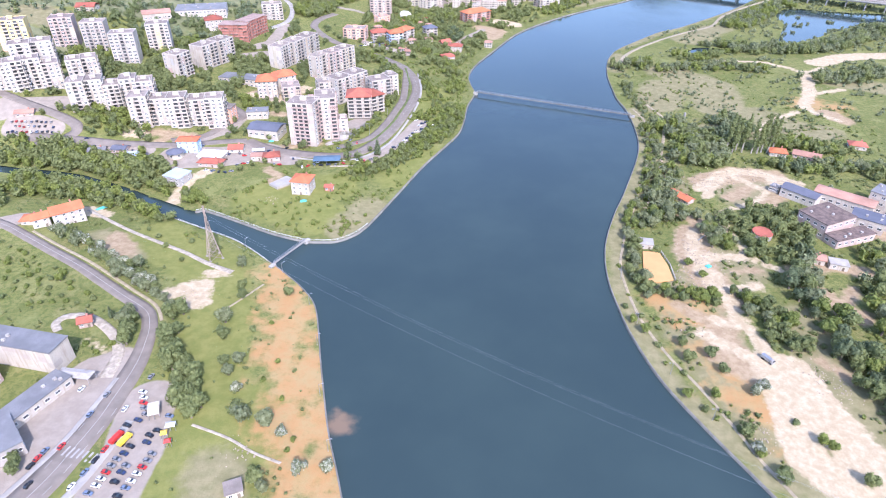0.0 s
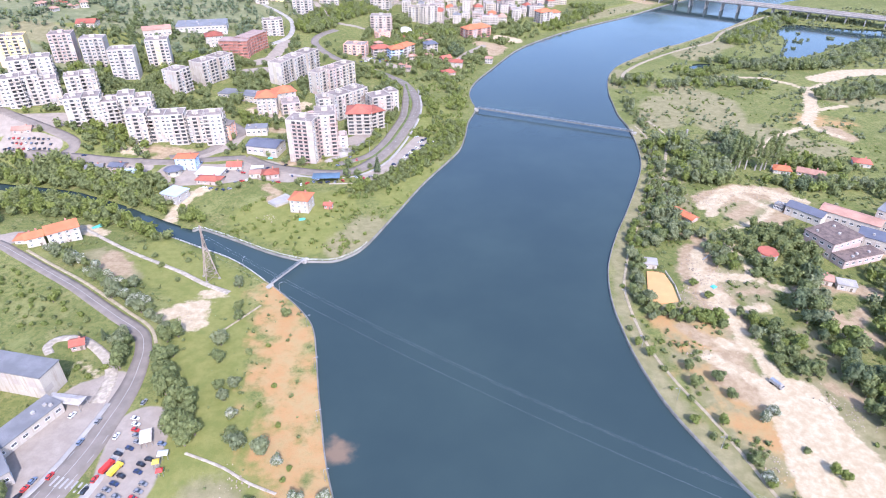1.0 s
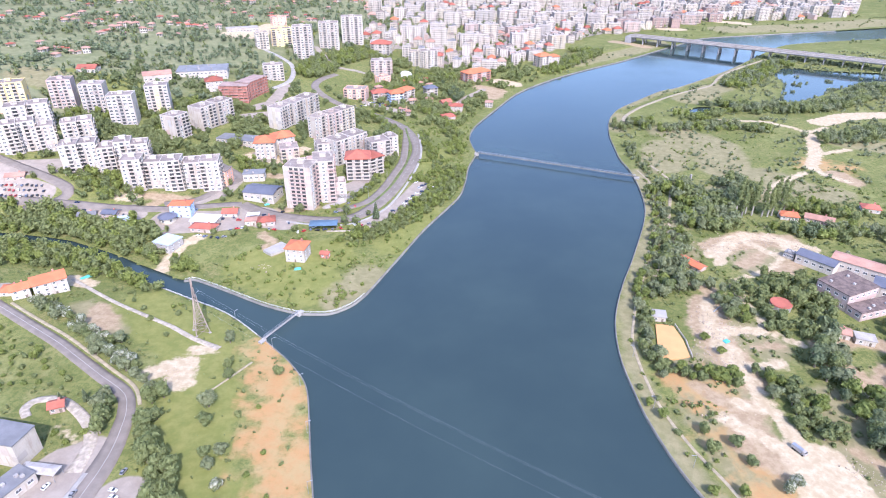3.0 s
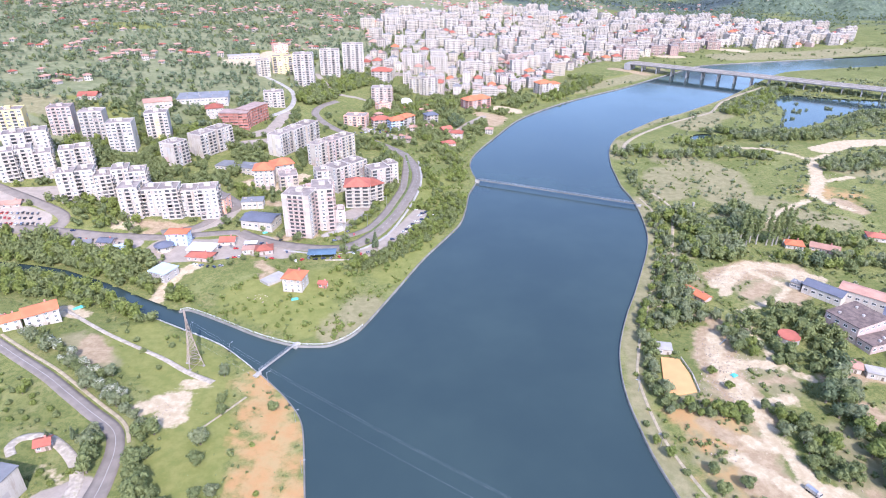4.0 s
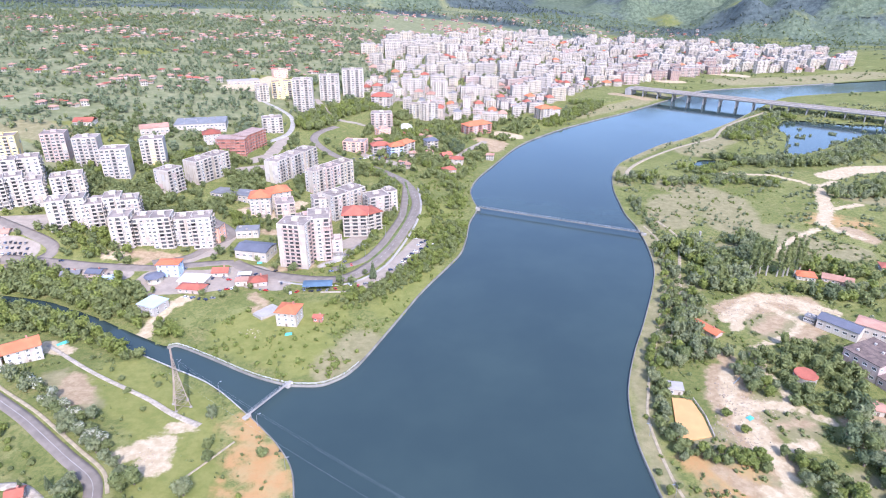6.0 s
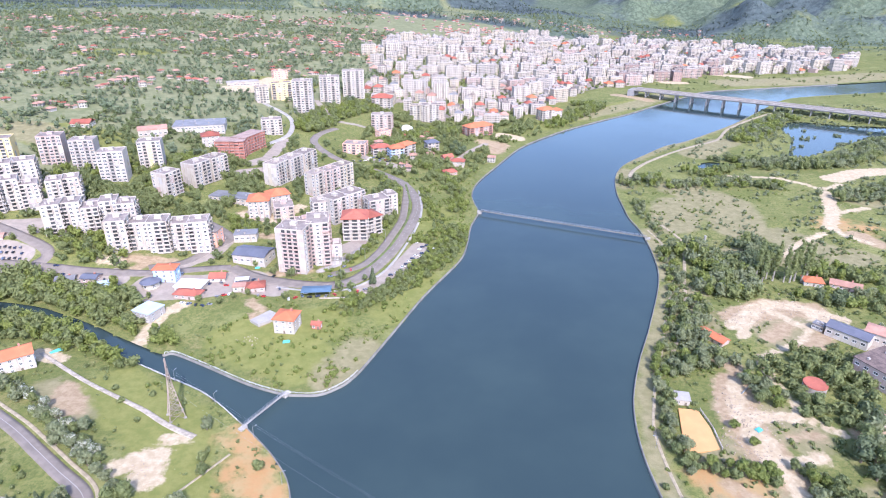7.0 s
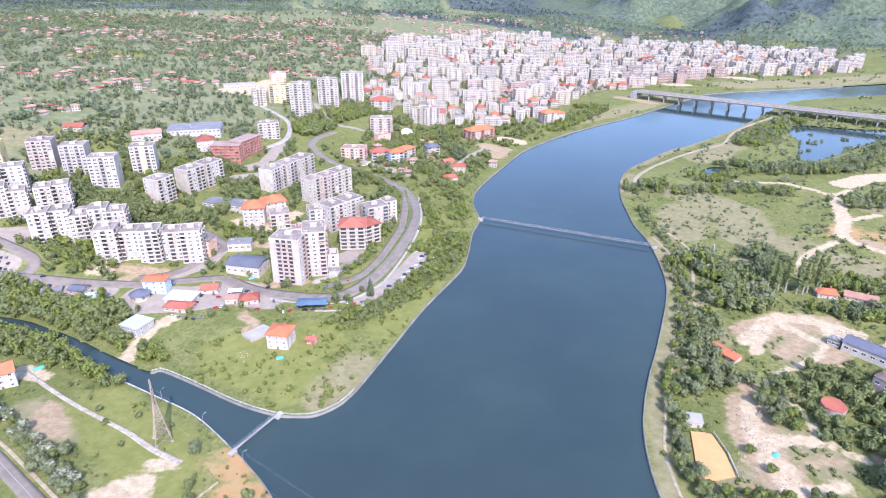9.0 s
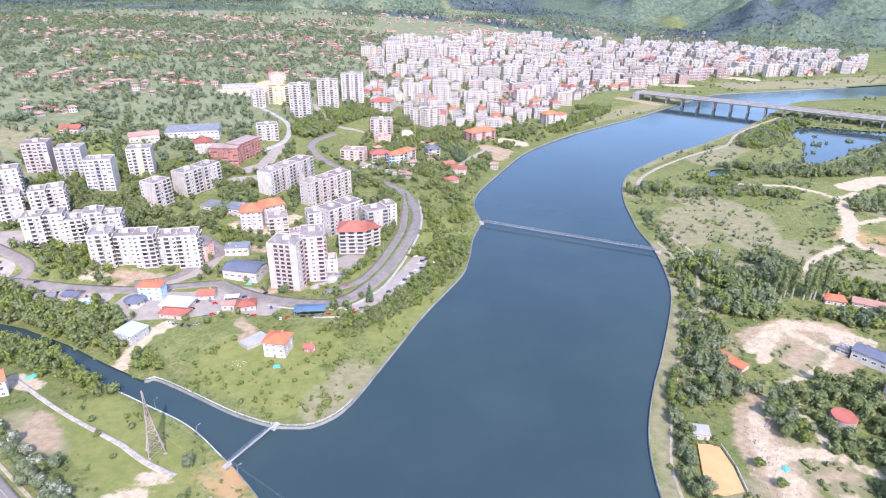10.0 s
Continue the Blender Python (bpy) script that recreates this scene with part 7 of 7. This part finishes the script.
for label, x, y, w, d, a in (("teal tarpaulin over a heap in the grass", -69.4, 209.5, 3.4, 1.8, 10), ("teal tarpaulin over a heap of rubble", 113.3, 153.8, 2.6, 2.0, 30), ("teal tarpaulin beside the shop wall", -102, 281, 3, 1.6, 20), ("long teal boat cover by the creek house", -167, 202.4, 6, 2.0, 50)):
    s = Shape().box(0, 0, -0.1, w, d, 0.5, 0, 0.85).box(0, 0, 0.4, w * 0.8, d * 0.7, 0.35, 0, 0.5)
    piece("tarpaulin", s, TEAL, label, "tarpaulin", pose(x, y, at(x, y), 0, 0, a))


# ---- paving strips, kerbs and markings ----
way("median", [(-28.8, 424), (-23.7, 385), (-24.2, 352), (-29.6, 320), (-37.5, 294), (-42.5, 282)], 1.5, surface("median_grass", (0.13, 0.16, 0.05), 0.95, vary=0.3), "grassy planted median with kerbs", "median", 0.22)
way("pavement_strip", [(-68, 277), (-56.5, 289.5), (-46, 312)], (3, 4.5, 5), CONCRETE, "pale paved strip before the curved block", "pavement", 0.16)
way("pavement_outer", [(-86, 259.2), (-68, 256), (-50, 257.6), (-34.4, 275), (-24.6, 305), (-18, 337), (-15, 372), (-18.6, 412)], 1.4, CONCRETE, "narrow pale pavement outside the boulevard", "pavement", 0.2)
way("pavement_near", [(-108, 30), (-101.5, 46), (-98.6, 58), (-96.6, 70)], 2.6, CONCRETE, "pale pavement between road and parking lot", "pavement", 0.2)
way("pavement_hall", [(-121.5, 40), (-114, 58), (-110.6, 74), (-108.6, 88)], 1.6, CONCRETE, "pale kerb strip along the forecourt", "pavement", 0.2)
way("path_verge", [(-185, 176.6), (-168, 166), (-150.5, 155.5), (-137, 145.8), (-124, 136.3), (-110.8, 126.5), (-104.6, 117)], 1.3, DUST, "pale trodden verge beside the main road", "path")
way("path_river", [(-62, 248), (-48, 250), (-36, 258)], 1.4, GRAVEL, "pale path from the car lot into the grass", "path")


def dashes(name, points, off, dash, gap, wide, label):
    line = even(spline(points, 8), 0.5)
    side = sideways(line)
    s = Shape()
    step, run = int((dash + gap) / 0.5), int(dash / 0.5)
    left, right = line + side * (off - wide / 2), line + side * (off + wide / 2)
    zl, zr = heights(left) + 0.14, heights(right) + 0.14
    for k in range(0, len(line) - run - 1, step):
        for i in range(k, k + run):
            s.add([(*left[i], zl[i]), (*right[i], zr[i]), (*right[i + 1], zr[i + 1]), (*left[i + 1], zl[i + 1])], [(3, 2, 1, 0)])
    piece(name, s, PAINT, label, "road marking", kind="structure")


NEAR_ROAD = [(-140, 5), (-121, 28), (-112, 46), (-108.5, 60), (-106.5, 71), (-105.8, 80), (-105, 89), (-105, 97), (-106, 105), (-108, 114), (-113, 123), (-126, 132.5), (-139, 142), (-152, 151.5), (-169, 162), (-186, 172.5), (-202, 181), (-240, 194)]
dashes("marking_centre", NEAR_ROAD, 0.0, 30, 0.0, 0.18, "continuous white centre line on the main road")
dashes("marking_lane", NEAR_ROAD[:6], 3.2, 3, 4, 0.15, "dashed white lane line on the main road")
dashes("marking_lane", NEAR_ROAD[:6], -3.2, 3, 4, 0.15, "dashed white lane line on the main road")
dashes("marking_boulevard", BOULEVARD[2:14], 0.0, 3, 3, 0.16, "dashed white centre line on the boulevard")
for k in range(7):
    x = -110.4 + k * 1.55
    piece("crossing_stripe", Shape().box(x, 58.6 + k * -0.42, at(x, 58.4) + 0.13, 0.7, 3.4, 0.02, -0.3), PAINT, "worn white pedestrian crossing stripe on asphalt", "road marking", kind="structure")


# ---- rubble, spoil and stones ----
def rubble(name, label, x, y, spread, count, lo, hi, material, seed):
    r = random.Random(seed)
    s = Shape()
    base = at(x, y) - 0.35
    for _ in range(count):
        px, py, q = x + r.gauss(0, spread), y + r.gauss(0, spread), r.uniform(lo, hi)
        s.box(px, py, base, q * r.uniform(0.7, 1.6), q, q * 0.7 + 0.3, r.uniform(0, 3.1), r.uniform(0.4, 0.8))
    piece(name, s, material, label, "rubble", kind="stuff")


SPOIL = surface("pale_spoil", (0.43, 0.35, 0.26), 0.95, vary=0.3)
for n, (x, y, spread, count) in enumerate(((128, 90, 3, 60), (130.5, 82, 2.5, 50), (95, 114, 2.2, 40), (99, 66, 3, 50), (112, 158, 4.5, 160), (113, 170, 3.5, 90), (108, 140, 3, 110), (104, 148, 2.5, 60), (120, 162, 4, 70), (140, 230, 5, 120), (152, 240, 4, 80), (172, 240, 7, 150), (184, 230, 4, 80), (-86, 212, 2.5, 40), (-62, 58, 3, 40), (-100, 134, 3, 40), (275, 384, 6, 50), (255, 322, 4, 40))):
    rubble("rubble", "heap of broken stones and pale spoil", x, y, spread, count, 0.15, 0.5, SPOIL, n)
pipe = Shape().tube((116, 174, 3.2), (127, 184, 3.2), 0.3, n=8)
piece("pipe", pipe, STEEL, "long grey pipe lying on low supports", "pipe")
pole_at = at(154.7, 312)
mast = thing("concrete_post", pose(154.7, 312, pole_at), "pale weathered concrete post in the field", "post")
part("shaft", Shape().box(0, 0, -0.3, 1.3, 1.3, 8.5, 0.3, 0.75), CONCRETE, mast)
